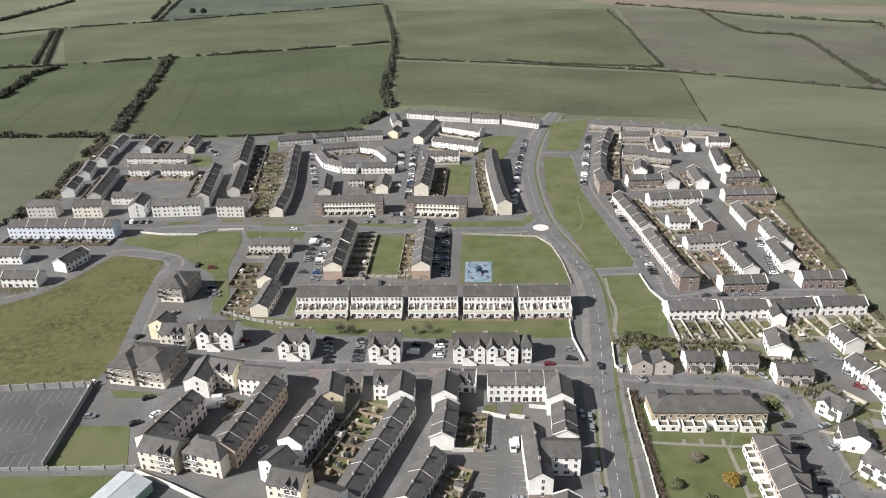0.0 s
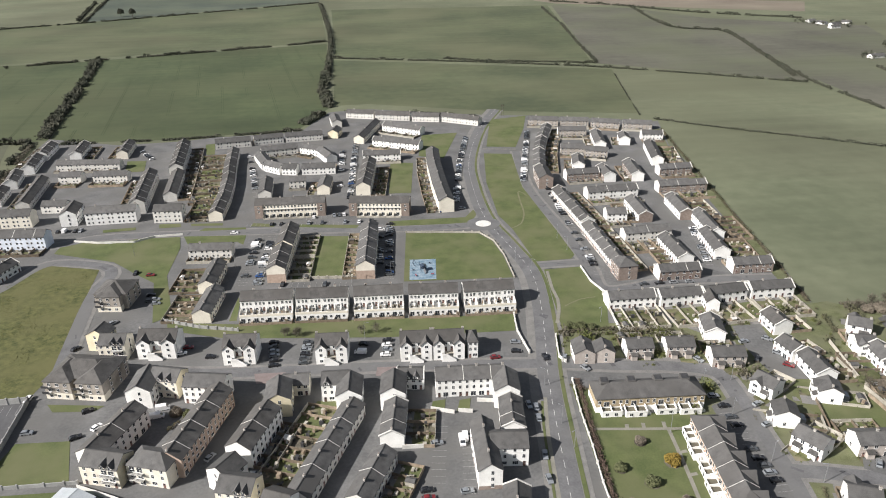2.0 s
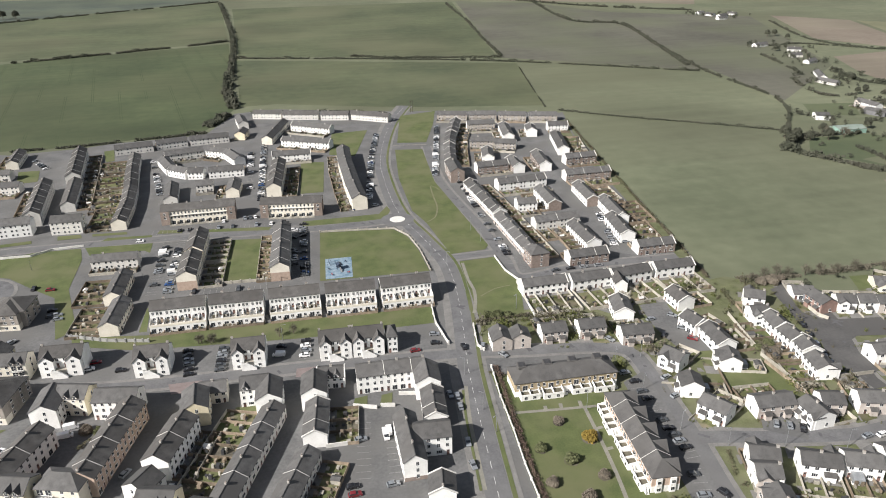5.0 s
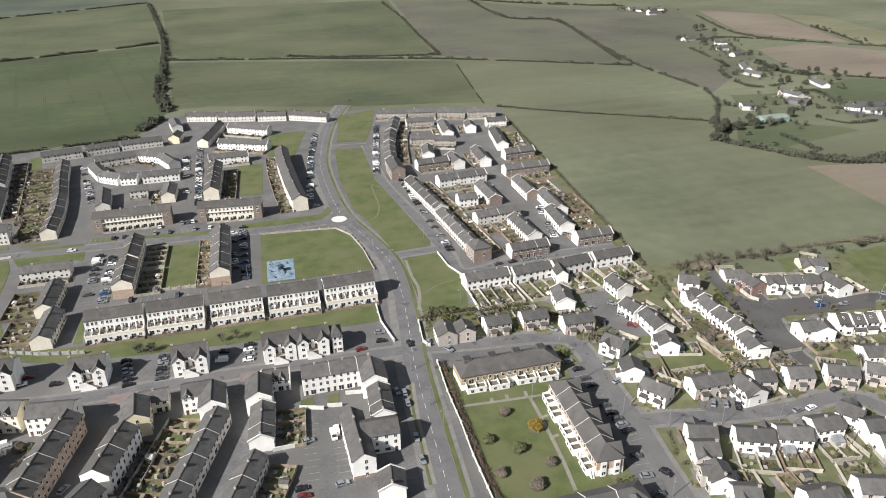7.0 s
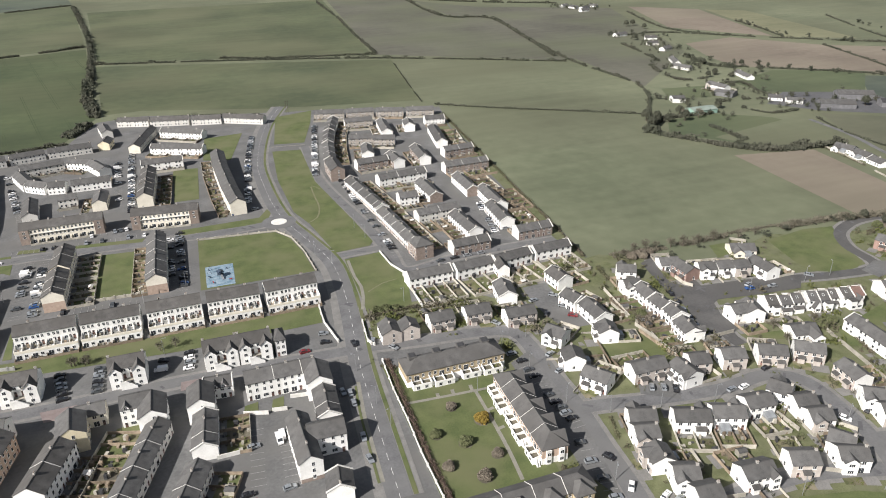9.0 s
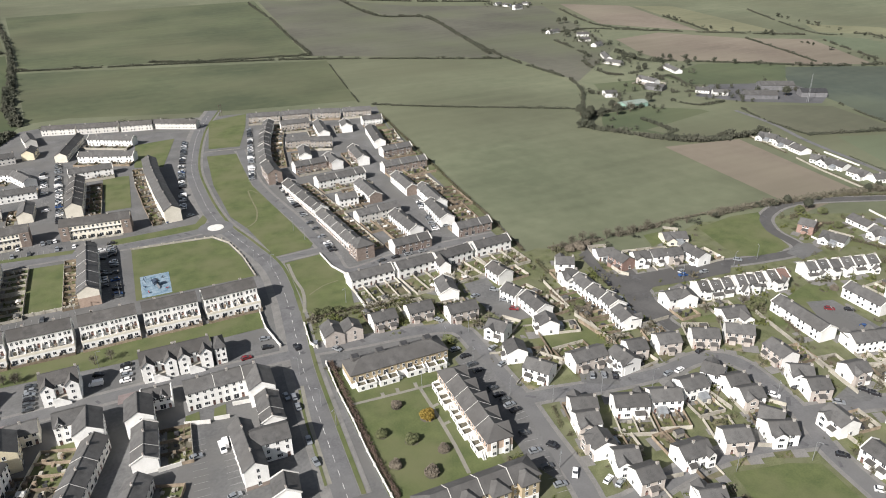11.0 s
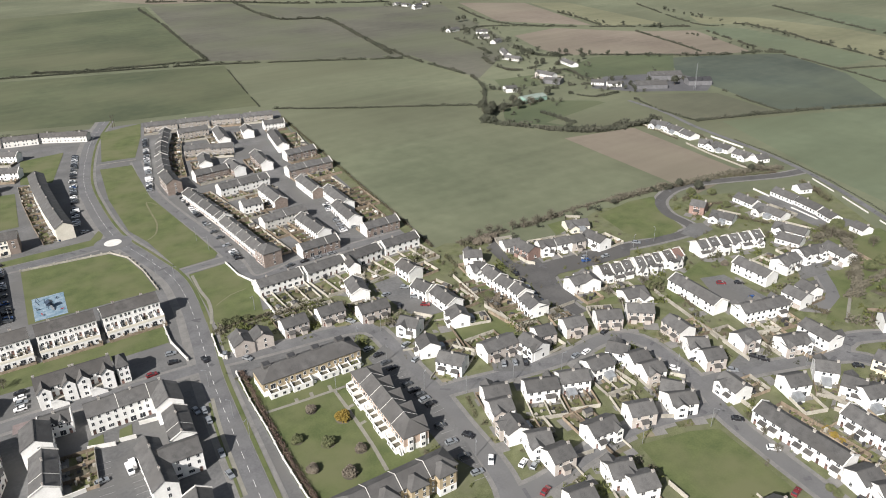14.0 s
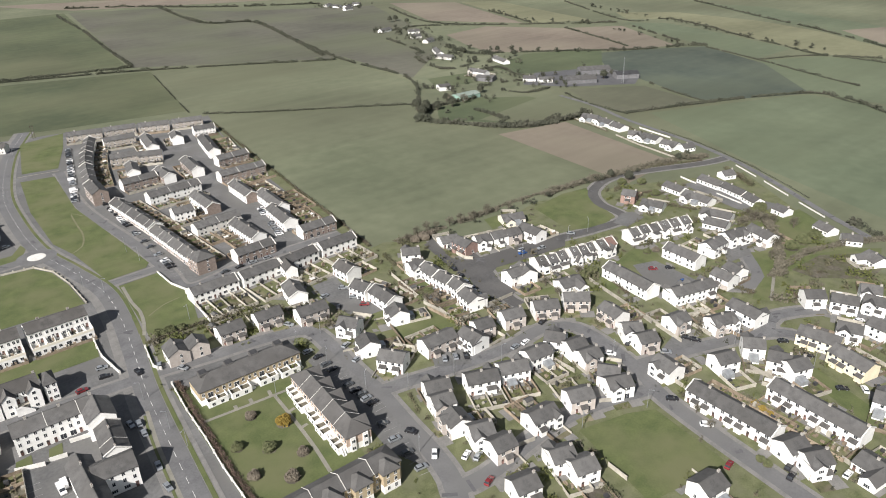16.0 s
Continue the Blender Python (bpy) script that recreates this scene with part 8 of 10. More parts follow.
apartments(102.1, 162.4, -94.6, 42.0, "r", 8.9)
bay_fronted_apartments(83.6, 125.6, -2.3, 38.0)
bungalow(581.6, 799.0, 13.1, 20.7, "w", "f", "white-rendered", False)
bungalow(600.0, 759.4, -32.5, 15.0, "w", "f", "white-rendered", False)
bungalow(578.9, 727.5, -9.8, 13.0, "g", "f", "grey-rendered", False)
bungalow(571.4, 692.8, 21.2, 16.7, "g", "f", "grey-rendered", False)
bungalow(533.7, 628.5, -118.0, 32.4, "w", "f", "white-rendered", False)
bungalow(519.7, 599.7, -73.3, 22.3, "g", "f", "grey-rendered", False)
bungalow(549.1, 541.9, -106.1, 28.3, "w", "f", "white-rendered", False)
house(487.3, 509.0, -83.2, 22.0, -1, "w", sides="f")
terrace(480.5, 491.0, -63.4, 17.4, 12, 3.6, 5, "d", "dark grey farm shed with a shallow roof", "shed", units=1, floors=1, sides="", chimneys=False, pale=True, name="farm_shed", group="farm sheds")
terrace(428.4, 492.2, -22.7, 10.9, 12, 3.6, 5, "w", "white-rendered farm shed with a shallow roof", "shed", units=1, floors=1, sides="", chimneys=False, pale=True, name="farm_shed", group="farm sheds")
terrace(421.4, 453.4, -1.9, 23.2, 12, 3.6, 5, "v", "green-clad farm shed with a shallow roof", "shed", units=1, floors=1, sides="", chimneys=False, roof=GREEN_SHEET, name="farm_shed", group="farm sheds")
bungalow(507.7, 459.5, -47.1, 12.0, "w", "f", "white-rendered", False)
terrace(514.0, 445.0, -35.0, 13.0, 8, 3.2, 4.8, "w", "white-rendered farm shed with a shallow roof", "shed", units=1, floors=1, sides="", chimneys=False, pale=True, name="farm_shed", group="farm sheds")
terrace(536.0, 421.0, -32.0, 28.0, 14, 3.8, 6.2, "d", "dark grey farm shed with a shallow roof", "shed", units=1, floors=1, sides="", chimneys=False, pale=True, name="farm_shed", group="farm sheds")
terrace(574.0, 436.0, -32.0, 30.0, 14, 4.6, 7.0, "d", "dark grey farm shed with a shallow roof", "shed", units=1, floors=1, sides="", chimneys=False, pale=True, name="farm_shed", group="farm sheds")
terrace(580.0, 402.0, -32.0, 22.0, 12, 4.2, 6.4, "d", "dark grey farm shed with a shallow roof", "shed", units=1, floors=1, sides="", chimneys=False, roof=RAIL, name="farm_shed", group="farm sheds")
flat_sheet("farmyard", [(491.7, 452.6), (535.4, 478.6), (601.0, 447.3), (596.0, 396.5), (564.3, 379.6), (513.9, 417.1)], 0.06, COURT, "dark worn ground of a farmyard", "farmyard")
bungalow(443.2, 331.2, -75.5, 13.5, "w", "f", "white-rendered", True)
bungalow(441.8, 315.3, -95.0, 13.0, "w", "f", "white-rendered", True)
bungalow(438.5, 300.8, -100.0, 12.0, "w", "f", "white-rendered", True)
bungalow(431.3, 281.2, -60.0, 9.0, "w", "f", "white-rendered", True)
bungalow(432.4, 267.8, -92.0, 14.0, "w", "f", "white-rendered", True)
bungalow(429.5, 249.9, -88.0, 12.0, "w", "f", "white-rendered", True)
bungalow(431.9, 239.0, -20.0, 9.0, "w", "f", "white-rendered", False)
wall_line("garden_wall", [(425.5, 293.1), (418.6, 268.2), (412.3, 232.2)], 1.1, 0.2, BLOCK, "rendered block wall between back gardens", "wall")
wall_line("garden_wall", [(438.8, 347.7), (434.2, 321.2), (430.0, 306.0)], 1.1, 0.2, BLOCK, "rendered block wall between back gardens", "wall")
wall_line("garden_wall", [(452.0, 292.0), (447.0, 262.0)], 1.1, 0.2, COPING, "rendered block wall between back gardens", "wall")
hedge([(436.0, 345.0), (429.0, 306.0), (421.0, 268.0), (414.5, 232.0)], 1.5, "overgrown garden hedge of mixed shrubs", LEAF, 30)
hedge([(452.0, 330.0), (449.0, 305.0), (444.0, 285.0), (441.0, 262.0), (437.0, 240.0)], 1.8, "overgrown garden hedge of mixed shrubs", LEAF, 30)
terrace(-99.8, 164.9, -113.0, 15.6, 12, 3.6, 5, "v", "green-clad farm shed with a shallow roof", "shed", units=1, floors=1, sides="", chimneys=False, metal=True, name="farm_shed", group="farm sheds")
terrace(32.1, 239.9, -2.0, 4.0, 9, 7.4, 10, "w", "white-rendered three-storey wing of flats with a dark tiled roof", units=1, floors=3, sides="f", hip=3, pale=True, tall=True, chimneys=False, gable_windows=3)
terrace(-119.0, 261.2, 77.1, 7.2, 9, 7.4, 10, "y", "pale yellow three-storey wing of flats with a dark tiled roof", units=1, floors=3, sides="f", pale=True, tall=True, chimneys=False, gable_windows=3)
terrace(34.6, 155.3, -99.5, 8.2, 8, 4.8, 7, "w", "white-rendered terrace of two-storey houses with a dark tiled roof", units=1, floors=2, sides="f", parapet="ends", pale=True)
terrace(-35.2, 158.7, -23.2, 8.6, 9, 7.4, 10, "w", "white-rendered three-storey wing of flats with a dark tiled roof", units=2, floors=3, sides="f", tall=True, chimneys=False, gable_windows=3)
house(254.6, 213.5, -90.9, 13.3, -1, "w", sides="f")
bungalow(229.6, 166.6, -13.1, 11.1, "w", "f", "white-rendered", True)
bungalow(374.6, 142.7, -104.1, 8.1, "w", "f", "white-rendered", False)
bungalow(333.9, 156.9, -79.0, 11.8, "w", "f", "white-rendered", True)
bungalow(218.9, 237.6, -17.5, 9.4, "w", "f", "white-rendered", True)
house(242.5, 39.2, -75.4, 8.1, 1, "w", sides="f")
bungalow(210.4, 29.5, -98.7, 10.0, "w", "f", "white-rendered", True)
house(288.3, 59.3, -97.1, 8.0, 1, "w", sides="f")
terrace(161.6, 243.3, -86.2, 11.4, 8, 4.8, 7, "w", "white-rendered terrace of two-storey houses with a dark tiled roof", units=2, floors=2, sides="f", parapet="ends")
terrace(142.1, 263.4, -98.8, 9.0, 5.6, 4.8, 7, "w", "white-rendered terrace of two-storey houses with a dark tiled roof", units=2, floors=2, sides="f", chimneys=False)
bungalow(262.0, 235.5, -22.0, 12.5, "c", "f", "cream-rendered", True)
yard(159.8, 210.2, -90.3, 14.8, 9, 4.1, 1, 2, soil=False, masonry=False)
yard(157.1, 223.2, -76.4, 9.8, 9, 4.1, 1, 2, soil=False, masonry=False)
yard(161.6, 243.3, -86.2, 11.4, 9, 4.1, 1, 2, soil=False, masonry=False)
yard(189.1, 213.9, -94.5, 11.5, 11, 4.1, -1, 2, soil=False, masonry=False)
yard(189.1, 203.7, -89.1, 9.7, 11, 4.1, -1, 2, soil=False, masonry=False)
yard(189.5, 195.5, -98.9, 9.4, 11, 4.1, -1, 2, soil=False, masonry=False)
yard(201.3, 70.6, -92.5, 31.4, 8, 4.1, 1, 5, soil=False, masonry=False)
yard(222.1, 52.5, -95.4, 32.3, 9, 4.1, -1, 5, soil=False, masonry=False)
yard(264.0, 71.5, -81.3, 15.0, 8, 4.1, 1, 3, soil=False, masonry=False)
yard(258.1, 56.8, -104.1, 15.3, 8, 4.1, 1, 3, soil=False, masonry=False)
yard(-47.1, 192.9, -108.7, 22.4, 7, 4.6, 1, 4, soil=False, masonry=False)
yard(-251.3, 541.5, -83.8, 29.9, 8, 4.1, -1, 5, soil=False, masonry=False)
yard(-248.7, 510.4, -80.4, 30.1, 8, 4.1, -1, 5, soil=False, masonry=False)
yard(-247.6, 477.2, -76.9, 24.6, 7, 4.1, -1, 4, soil=False, masonry=False)
yard(-242.6, 444.2, -79.8, 23.7, 7, 4.1, -1, 4, soil=False, masonry=False)
yard(-225.7, 538.3, -83.6, 29.7, 8, 4.1, 1, 5, soil=False, masonry=False)
yard(-206.6, 502.6, -3.6, 44.3, 5, 4.1, -1, 7, soil=False, masonry=False)
yard(-209.6, 476.6, -3.4, 14.9, 9, 4.1, -1, 2, soil=True, masonry=False)
yard(-182.7, 475.0, -3.4, 22.9, 9, 4.1, -1, 4, soil=True, masonry=False)
yard(-151.4, 439.7, -82.6, 59.5, 8, 4.6, -1, 10, soil=True, masonry=False)
yard(-212.5, 370.4, -2.8, 60.3, 9, 4.6, -1, 10, soil=False, masonry=False)
yard(-107.8, 505.0, -84.2, 31.1, 18, 4.1, -1, 5, soil=True, masonry=False)
yard(-103.7, 470.3, -82.3, 38.9, 18, 4.1, -1, 6, soil=True, masonry=False)
yard(-99.9, 436.4, -85.5, 29.5, 18, 4.1, -1, 5, soil=True, masonry=False)
yard(-98.6, 407.2, -89.5, 28.9, 14, 4.1, -1, 5, soil=True, masonry=False)
yard(-75.8, 519.0, 12.3, 26.6, 8, 4.1, -1, 4, soil=False, masonry=False)
yard(-91.4, 346.0, -2.6, 22.1, 6, 4.1, -1, 4, soil=False, masonry=False)
yard(-84.8, 315.2, -92.8, 24.5, 14, 4.1, -1, 4, soil=True, masonry=False)
yard(-81.2, 287.3, -94.3, 23.8, 14, 4.1, -1, 4, soil=True, masonry=False)
yard(-52.3, 350.8, -92.9, 25.1, 11, 4.6, 1, 4, soil=False, masonry=True)
yard(-53.4, 323.1, -92.0, 25.9, 11, 4.6, 1, 4, soil=False, masonry=True)
yard(-9.8, 335.1, -92.5, 52.3, 7, 4.6, -1, 9, soil=False, masonry=False)
yard(35.3, 476.3, -92.5, 29.8, 7, 4.6, -1, 5, soil=True, masonry=False)
yard(34.9, 439.9, -89.4, 43.0, 7, 4.6, -1, 7, soil=True, masonry=False)
yard(35.8, 403.7, -87.4, 29.4, 7, 4.6, -1, 5, soil=True, masonry=False)
yard(-10.1, 459.0, -94.3, 30.2, 9, 4.6, 1, 5, soil=False, masonry=False)
yard(-12.1, 431.9, -94.7, 21.8, 9, 4.6, 1, 4, soil=False, masonry=False)
yard(-0.3, 495.7, -0.7, 26.9, 7, 4.1, -1, 4, soil=False, masonry=False)
yard(12.0, 524.5, -26.7, 38.8, 8, 4.1, -1, 6, soil=False, masonry=False)
yard(18.1, 564.5, -33.2, 35.3, 9, 4.1, -1, 6, soil=False, masonry=False)
yard(134.9, 570.8, -16.5, 24.9, 8, 4.1, -1, 4, soil=True, masonry=False)
yard(159.4, 564.6, -12.9, 23.0, 8, 4.1, -1, 4, soil=True, masonry=False)
yard(183.1, 556.0, -21.4, 23.0, 7, 4.1, -1, 4, soil=True, masonry=False)
yard(207.1, 548.4, -16.5, 23.2, 6, 4.1, -1, 4, soil=True, masonry=False)
yard(127.4, 534.1, -109.0, 35.9, 9, 4.1, 1, 6, soil=False, masonry=False)
yard(117.4, 502.5, -105.7, 30.4, 9, 4.1, 1, 5, soil=False, masonry=False)
yard(109.4, 469.2, -101.8, 38.0, 9, 4.1, 1, 6, soil=False, masonry=False)
yard(150.3, 537.6, -8.1, 22.2, 10, 4.1, -1, 4, soil=True, masonry=False)
yard(139.0, 491.7, -12.6, 17.6, 9, 4.1, -1, 3, soil=True, masonry=False)
yard(140.1, 402.8, 3.8, 32.4, 10, 4.1, -1, 5, soil=False, masonry=False)
yard(186.5, 407.1, 0.5, 31.0, 13, 4.1, -1, 5, soil=False, masonry=False)
yard(110.0, 381.0, -85.4, 53.1, 9, 4.1, 1, 9, soil=False, masonry=False)
yard(112.6, 325.7, -87.1, 51.6, 9, 4.1, 1, 9, soil=False, masonry=False)
yard(171.7, 373.3, -92.5, 27.4, 16, 4.1, 1, 5, soil=True, masonry=False)
yard(176.7, 345.8, -94.2, 30.2, 16, 4.1, 1, 5, soil=True, masonry=False)
yard(169.8, 321.9, -95.8, 26.8, 15, 4.1, 1, 4, soil=True, masonry=False)
yard(139.7, 339.6, 3.8, 26.0, 15, 4.1, -1, 4, soil=True, masonry=False)
yard(107.5, 270.2, 0.4, 21.6, 18, 4.1, -1, 4, soil=False, masonry=True)
yard(129.9, 269.8, 3.5, 20.1, 18, 4.1, -1, 3, soil=False, masonry=True)
yard(150.6, 270.5, 6.4, 20.3, 18, 4.1, -1, 3, soil=False, masonry=True)
yard(173.2, 271.7, 0.6, 20.3, 18, 4.1, -1, 3, soil=False, masonry=True)
yard(-22.4, 183.9, -110.4, 46.4, 14, 4.1, -1, 8, soil=True, masonry=False)
yard(-0.5, 195.2, -96.4, 18.8, 10, 4.1, 1, 3, soil=True, masonry=False)
yard(-8.1, 169.1, -112.4, 22.8, 9, 4.1, 1, 4, soil=True, masonry=False)
yard(154.4, 482.6, -22.7, 16.2, 8, 4.1, -1, 3, soil=True, masonry=False)
yard(164.1, 512.5, -99.2, 34.0, 6, 4.1, -1, 6, soil=True, masonry=False)
yard(193.9, 475.6, -101.7, 41.9, 14, 4.1, 1, 7, soil=True, masonry=False)
yard(194.2, 438.5, 2.5, 22.4, 6, 4.1, -1, 4, soil=True, masonry=False)
yard(166.8, 439.9, -95.6, 28.3, 5, 4.1, -1, 5, soil=True, masonry=False)
yard(147.0, 436.4, -89.3, 19.0, 5, 4.1, -1, 3, soil=True, masonry=False)
yard(134.7, 460.4, -102.5, 21.0, 5, 4.1, -1, 3, soil=True, masonry=False)
yard(130.7, 436.6, 2.5, 22.2, 7, 4.1, -1, 4, soil=True, masonry=False)
yard(147.0, 372.8, -90.6, 27.3, 8, 4.1, -1, 5, soil=True, masonry=False)
yard(131.4, 366.5, -2.8, 11.8, 9, 4.1, -1, 2, soil=True, masonry=False)
yard(147.0, 317.0, -88.8, 27.4, 8, 4.1, -1, 5, soil=True, masonry=False)
yard(138.9, 293.6, 0.8, 20.6, 5, 4.1, 1, 3, soil=False, masonry=False)
yard(176.7, 296.4, -0.7, 20.0, 5, 4.1, 1, 3, soil=False, masonry=False)
yard(-223.2, 447.9, -81.3, 50.1, 6, 4.1, -1, 8, soil=False, masonry=False)
yard(-192.2, 537.6, -85.0, 29.6, 6, 4.1, -1, 5, soil=False, masonry=False)
yard(-144.5, 506.5, -82.2, 61.9, 9, 4.6, 1, 10, soil=True, masonry=False)
yard(-136.0, 451.8, -82.9, 46.5, 8, 4.1, 1, 8, soil=True, masonry=False)
yard(-113.8, 543.7, 10.0, 26.5, 7, 4.1, 1, 4, soil=False, masonry=False)
yard(-87.9, 550.0, 13.1, 22.2, 7, 4.1, 1, 4, soil=False, masonry=False)
yard(-60.6, 553.8, 6.0, 28.6, 7, 4.1, 1, 5, soil=False, masonry=False)
yard(-56.0, 446.8, 3.0, 10.4, 5, 4.1, -1, 2, soil=False, masonry=False)
yard(-37.7, 438.6, -93.5, 19.8, 6, 4.1, -1, 3, soil=False, masonry=False)
yard(-43.8, 472.2, -0.3, 22.7, 9, 4.1, 1, 4, soil=True, masonry=False)
yard(-52.0, 517.5, -30.8, 16.1, 8, 4.1, -1, 3, soil=True, masonry=False)
yard(184.2, 512.3, -102.2, 16.4, 5, 4.1, -1, 3, soil=False, masonry=False)
yard(208.1, 518.1, -9.2, 16.2, 6, 4.1, -1, 3, soil=False, masonry=False)

# ---- gardens ----
yard(97.6, 231.0, -2.0, 10.7, 9, 4.1, 1, 2, soil=False, masonry=False)
drive(97.4, 224.4, -2.0, 10.7)
yard(113.9, 230.2, -4.0, 11.2, 9, 4.1, 1, 2, soil=True, masonry=True)
drive(113.4, 223.6, -4.0, 11.2)
yard(129.7, 221.5, -5.2, 13.0, 9, 4.1, 1, 2, soil=False, masonry=False)
drive(129.1, 214.9, -5.2, 13.0)
yard(193.5, 235.9, -30.9, 8.8, 9, 4.1, -1, 1, soil=False, masonry=True)
drive(196.9, 241.6, -30.9, 8.8)
yard(187.0, 223.2, -10.0, 8.0, 9, 4.1, 1, 1, soil=False, masonry=False)
drive(185.8, 216.7, -10.0, 8.0)
yard(186.5, 183.9, -99.5, 9.9, 9, 4.1, -1, 2, soil=True, masonry=False)
drive(193.0, 182.8, -99.5, 9.9)
yard(155.7, 195.4, -108.3, 8.0, 9, 4.1, 1, 1, soil=True, masonry=True)
drive(149.5, 197.5, -108.3, 8.0)
yard(188.9, 161.9, -17.0, 9.3, 9, 4.1, 1, 1, soil=False, masonry=False)
drive(186.9, 155.6, -17.0, 9.3)
yard(204.4, 157.6, -30.1, 10.7, 9, 4.1, 1, 2, soil=False, masonry=True)
drive(201.0, 151.9, -30.1, 10.7)
yard(219.5, 225.6, -88.1, 10.2, 9, 4.1, 1, 2, soil=True, masonry=False)
drive(212.9, 225.4, -88.1, 10.2)
yard(228.9, 223.1, -18.7, 8.0, 9, 4.1, 1, 1, soil=False, masonry=True)
drive(226.8, 216.9, -18.7, 8.0)
yard(237.5, 221.0, -13.5, 8.2, 9, 4.1, 1, 1, soil=False, masonry=False)
drive(236.0, 214.6, -13.5, 8.2)
yard(244.8, 218.4, -12.6, 8.0, 9, 4.1, 1, 1, soil=True, masonry=True)
drive(243.3, 211.9, -12.6, 8.0)
yard(215.3, 186.5, -6.0, 9.2, 9, 4.1, -1, 1, soil=False, masonry=False)
drive(216.0, 193.0, -6.0, 9.2)
yard(220.6, 185.3, -107.8, 9.9, 9, 4.1, 1, 2, soil=False, masonry=True)
drive(214.4, 187.4, -107.8, 9.9)
yard(255.5, 126.8, -17.3, 10.4, 9, 4.1, -1, 2, soil=False, masonry=True)
drive(257.5, 133.1, -17.3, 10.4)
yard(266.0, 123.6, -15.8, 11.2, 9, 4.1, -1, 2, soil=False, masonry=False)
drive(267.8, 129.9, -15.8, 11.2)
yard(218.8, 153.3, -40.1, 11.0, 9, 4.1, 1, 2, soil=True, masonry=True)
drive(214.6, 148.3, -40.1, 11.0)
yard(221.3, 135.6, -98.7, 10.8, 9, 4.1, 1, 2, soil=False, masonry=False)
drive(214.8, 136.6, -98.7, 10.8)
yard(235.2, 115.0, -11.7, 8.4, 9, 4.1, 1, 1, soil=False, masonry=True)
drive(233.9, 108.6, -11.7, 8.4)
yard(247.3, 102.8, -19.4, 10.9, 9, 4.1, 1, 2, soil=True, masonry=False)
drive(245.1, 96.5, -19.4, 10.9)
yard(306.8, 142.7, -2.1, 12.6, 9, 4.1, 1, 2, soil=False, masonry=True)
drive(306.6, 136.1, -2.1, 12.6)
yard(330.4, 209.7, -68.0, 8.0, 9, 4.1, 1, 1, soil=False, masonry=False)
drive(324.3, 207.2, -68.0, 8.0)
drive(325.4, 192.6, -72.0, 12.3)
yard(331.5, 194.5, -72.0, 12.3, 7, 3.9, 1, 1, masonry=True)
drive(351.3, 183.2, -92.8, 17.4)
yard(357.7, 182.9, -92.8, 17.4, 7, 3.9, 1, 1, masonry=True)
drive(338.3, 162.0, -77.5, 16.3)
yard(344.5, 163.3, -77.5, 16.3, 7, 3.9, 1, 1, masonry=True)
yard(323.6, 141.7, -12.6, 13.1, 9, 4.1, 1, 2, soil=False, masonry=True)
drive(322.1, 135.2, -12.6, 13.1)
yard(334.7, 133.1, -107.8, 14.9, 9, 4.1, 1, 2, soil=True, masonry=False)
drive(328.4, 135.2, -107.8, 14.9)
yard(290.2, 121.7, -103.7, 8.2, 9, 4.1, -1, 1, soil=False, masonry=True)
drive(296.6, 120.1, -103.7, 8.2)
yard(281.2, 121.6, -94.7, 9.5, 9, 4.1, 1, 1, soil=False, masonry=False)
drive(274.6, 122.1, -94.7, 9.5)
drive(355.8, 82.6, -121.3, 9.9)
yard(350.3, 85.9, -121.3, 9.9, 7, 3.9, -1, 1, masonry=True)
yard(293.0, 87.9, -42.7, 8.5, 9, 4.1, 1, 1, soil=True, masonry=False)
drive(288.6, 83.0, -42.7, 8.5)
yard(298.0, 77.2, -66.6, 10.3, 9, 4.1, 1, 2, soil=False, masonry=True)
drive(292.0, 74.5, -66.6, 10.3)
yard(314.4, 73.7, -63.5, 8.0, 9, 4.1, 1, 1, soil=False, masonry=False)
drive(308.5, 70.8, -63.5, 8.0)
yard(305.8, 68.1, -77.9, 8.8, 9, 4.1, 1, 1, soil=True, masonry=True)
drive(299.3, 66.7, -77.9, 8.8)
yard(261.5, 100.0, -97.9, 14.1, 9, 4.1, -1, 2, soil=False, masonry=False)
drive(268.1, 99.1, -97.9, 14.1)
yard(135.9, 201.5, -56.9, 8.7, 9, 4.1, 1, 1, soil=False, masonry=True)
drive(130.4, 197.9, -56.9, 8.7)
yard(133.4, 184.7, 72.7, 8.0, 9, 4.1, -1, 1, soil=True, masonry=False)
drive(127.1, 186.7, 72.7, 8.0)
yard(135.0, 170.3, -56.7, 10.4, 9, 4.1, 1, 2, soil=False, masonry=True)
drive(129.5, 166.7, -56.7, 10.4)
yard(154.9, 168.2, -4.1, 14.2, 9, 4.1, 1, 2, soil=False, masonry=False)
drive(154.4, 161.6, -4.1, 14.2)
yard(166.3, 160.5, -87.2, 10.3, 9, 4.1, 1, 2, soil=True, masonry=True)
drive(159.7, 160.2, -87.2, 10.3)
yard(175.0, 164.3, -15.2, 8.0, 9, 4.1, 1, 1, soil=False, masonry=False)
drive(173.3, 157.9, -15.2, 8.0)
yard(135.8, 145.4, -21.6, 9.3, 9, 4.1, -1, 1, soil=False, masonry=True)
drive(138.3, 151.6, -21.6, 9.3)
yard(132.1, 138.3, -16.6, 8.0, 9, 4.1, 1, 1, soil=True, masonry=False)
drive(130.2, 132.0, -16.6, 8.0)
yard(150.9, 138.8, -24.1, 12.0, 9, 4.1, -1, 2, soil=False, masonry=True)
drive(153.6, 144.8, -24.1, 12.0)
yard(163.4, 135.6, -23.4, 10.9, 9, 4.1, -1, 2, soil=False, masonry=False)
drive(166.0, 141.7, -23.4, 10.9)
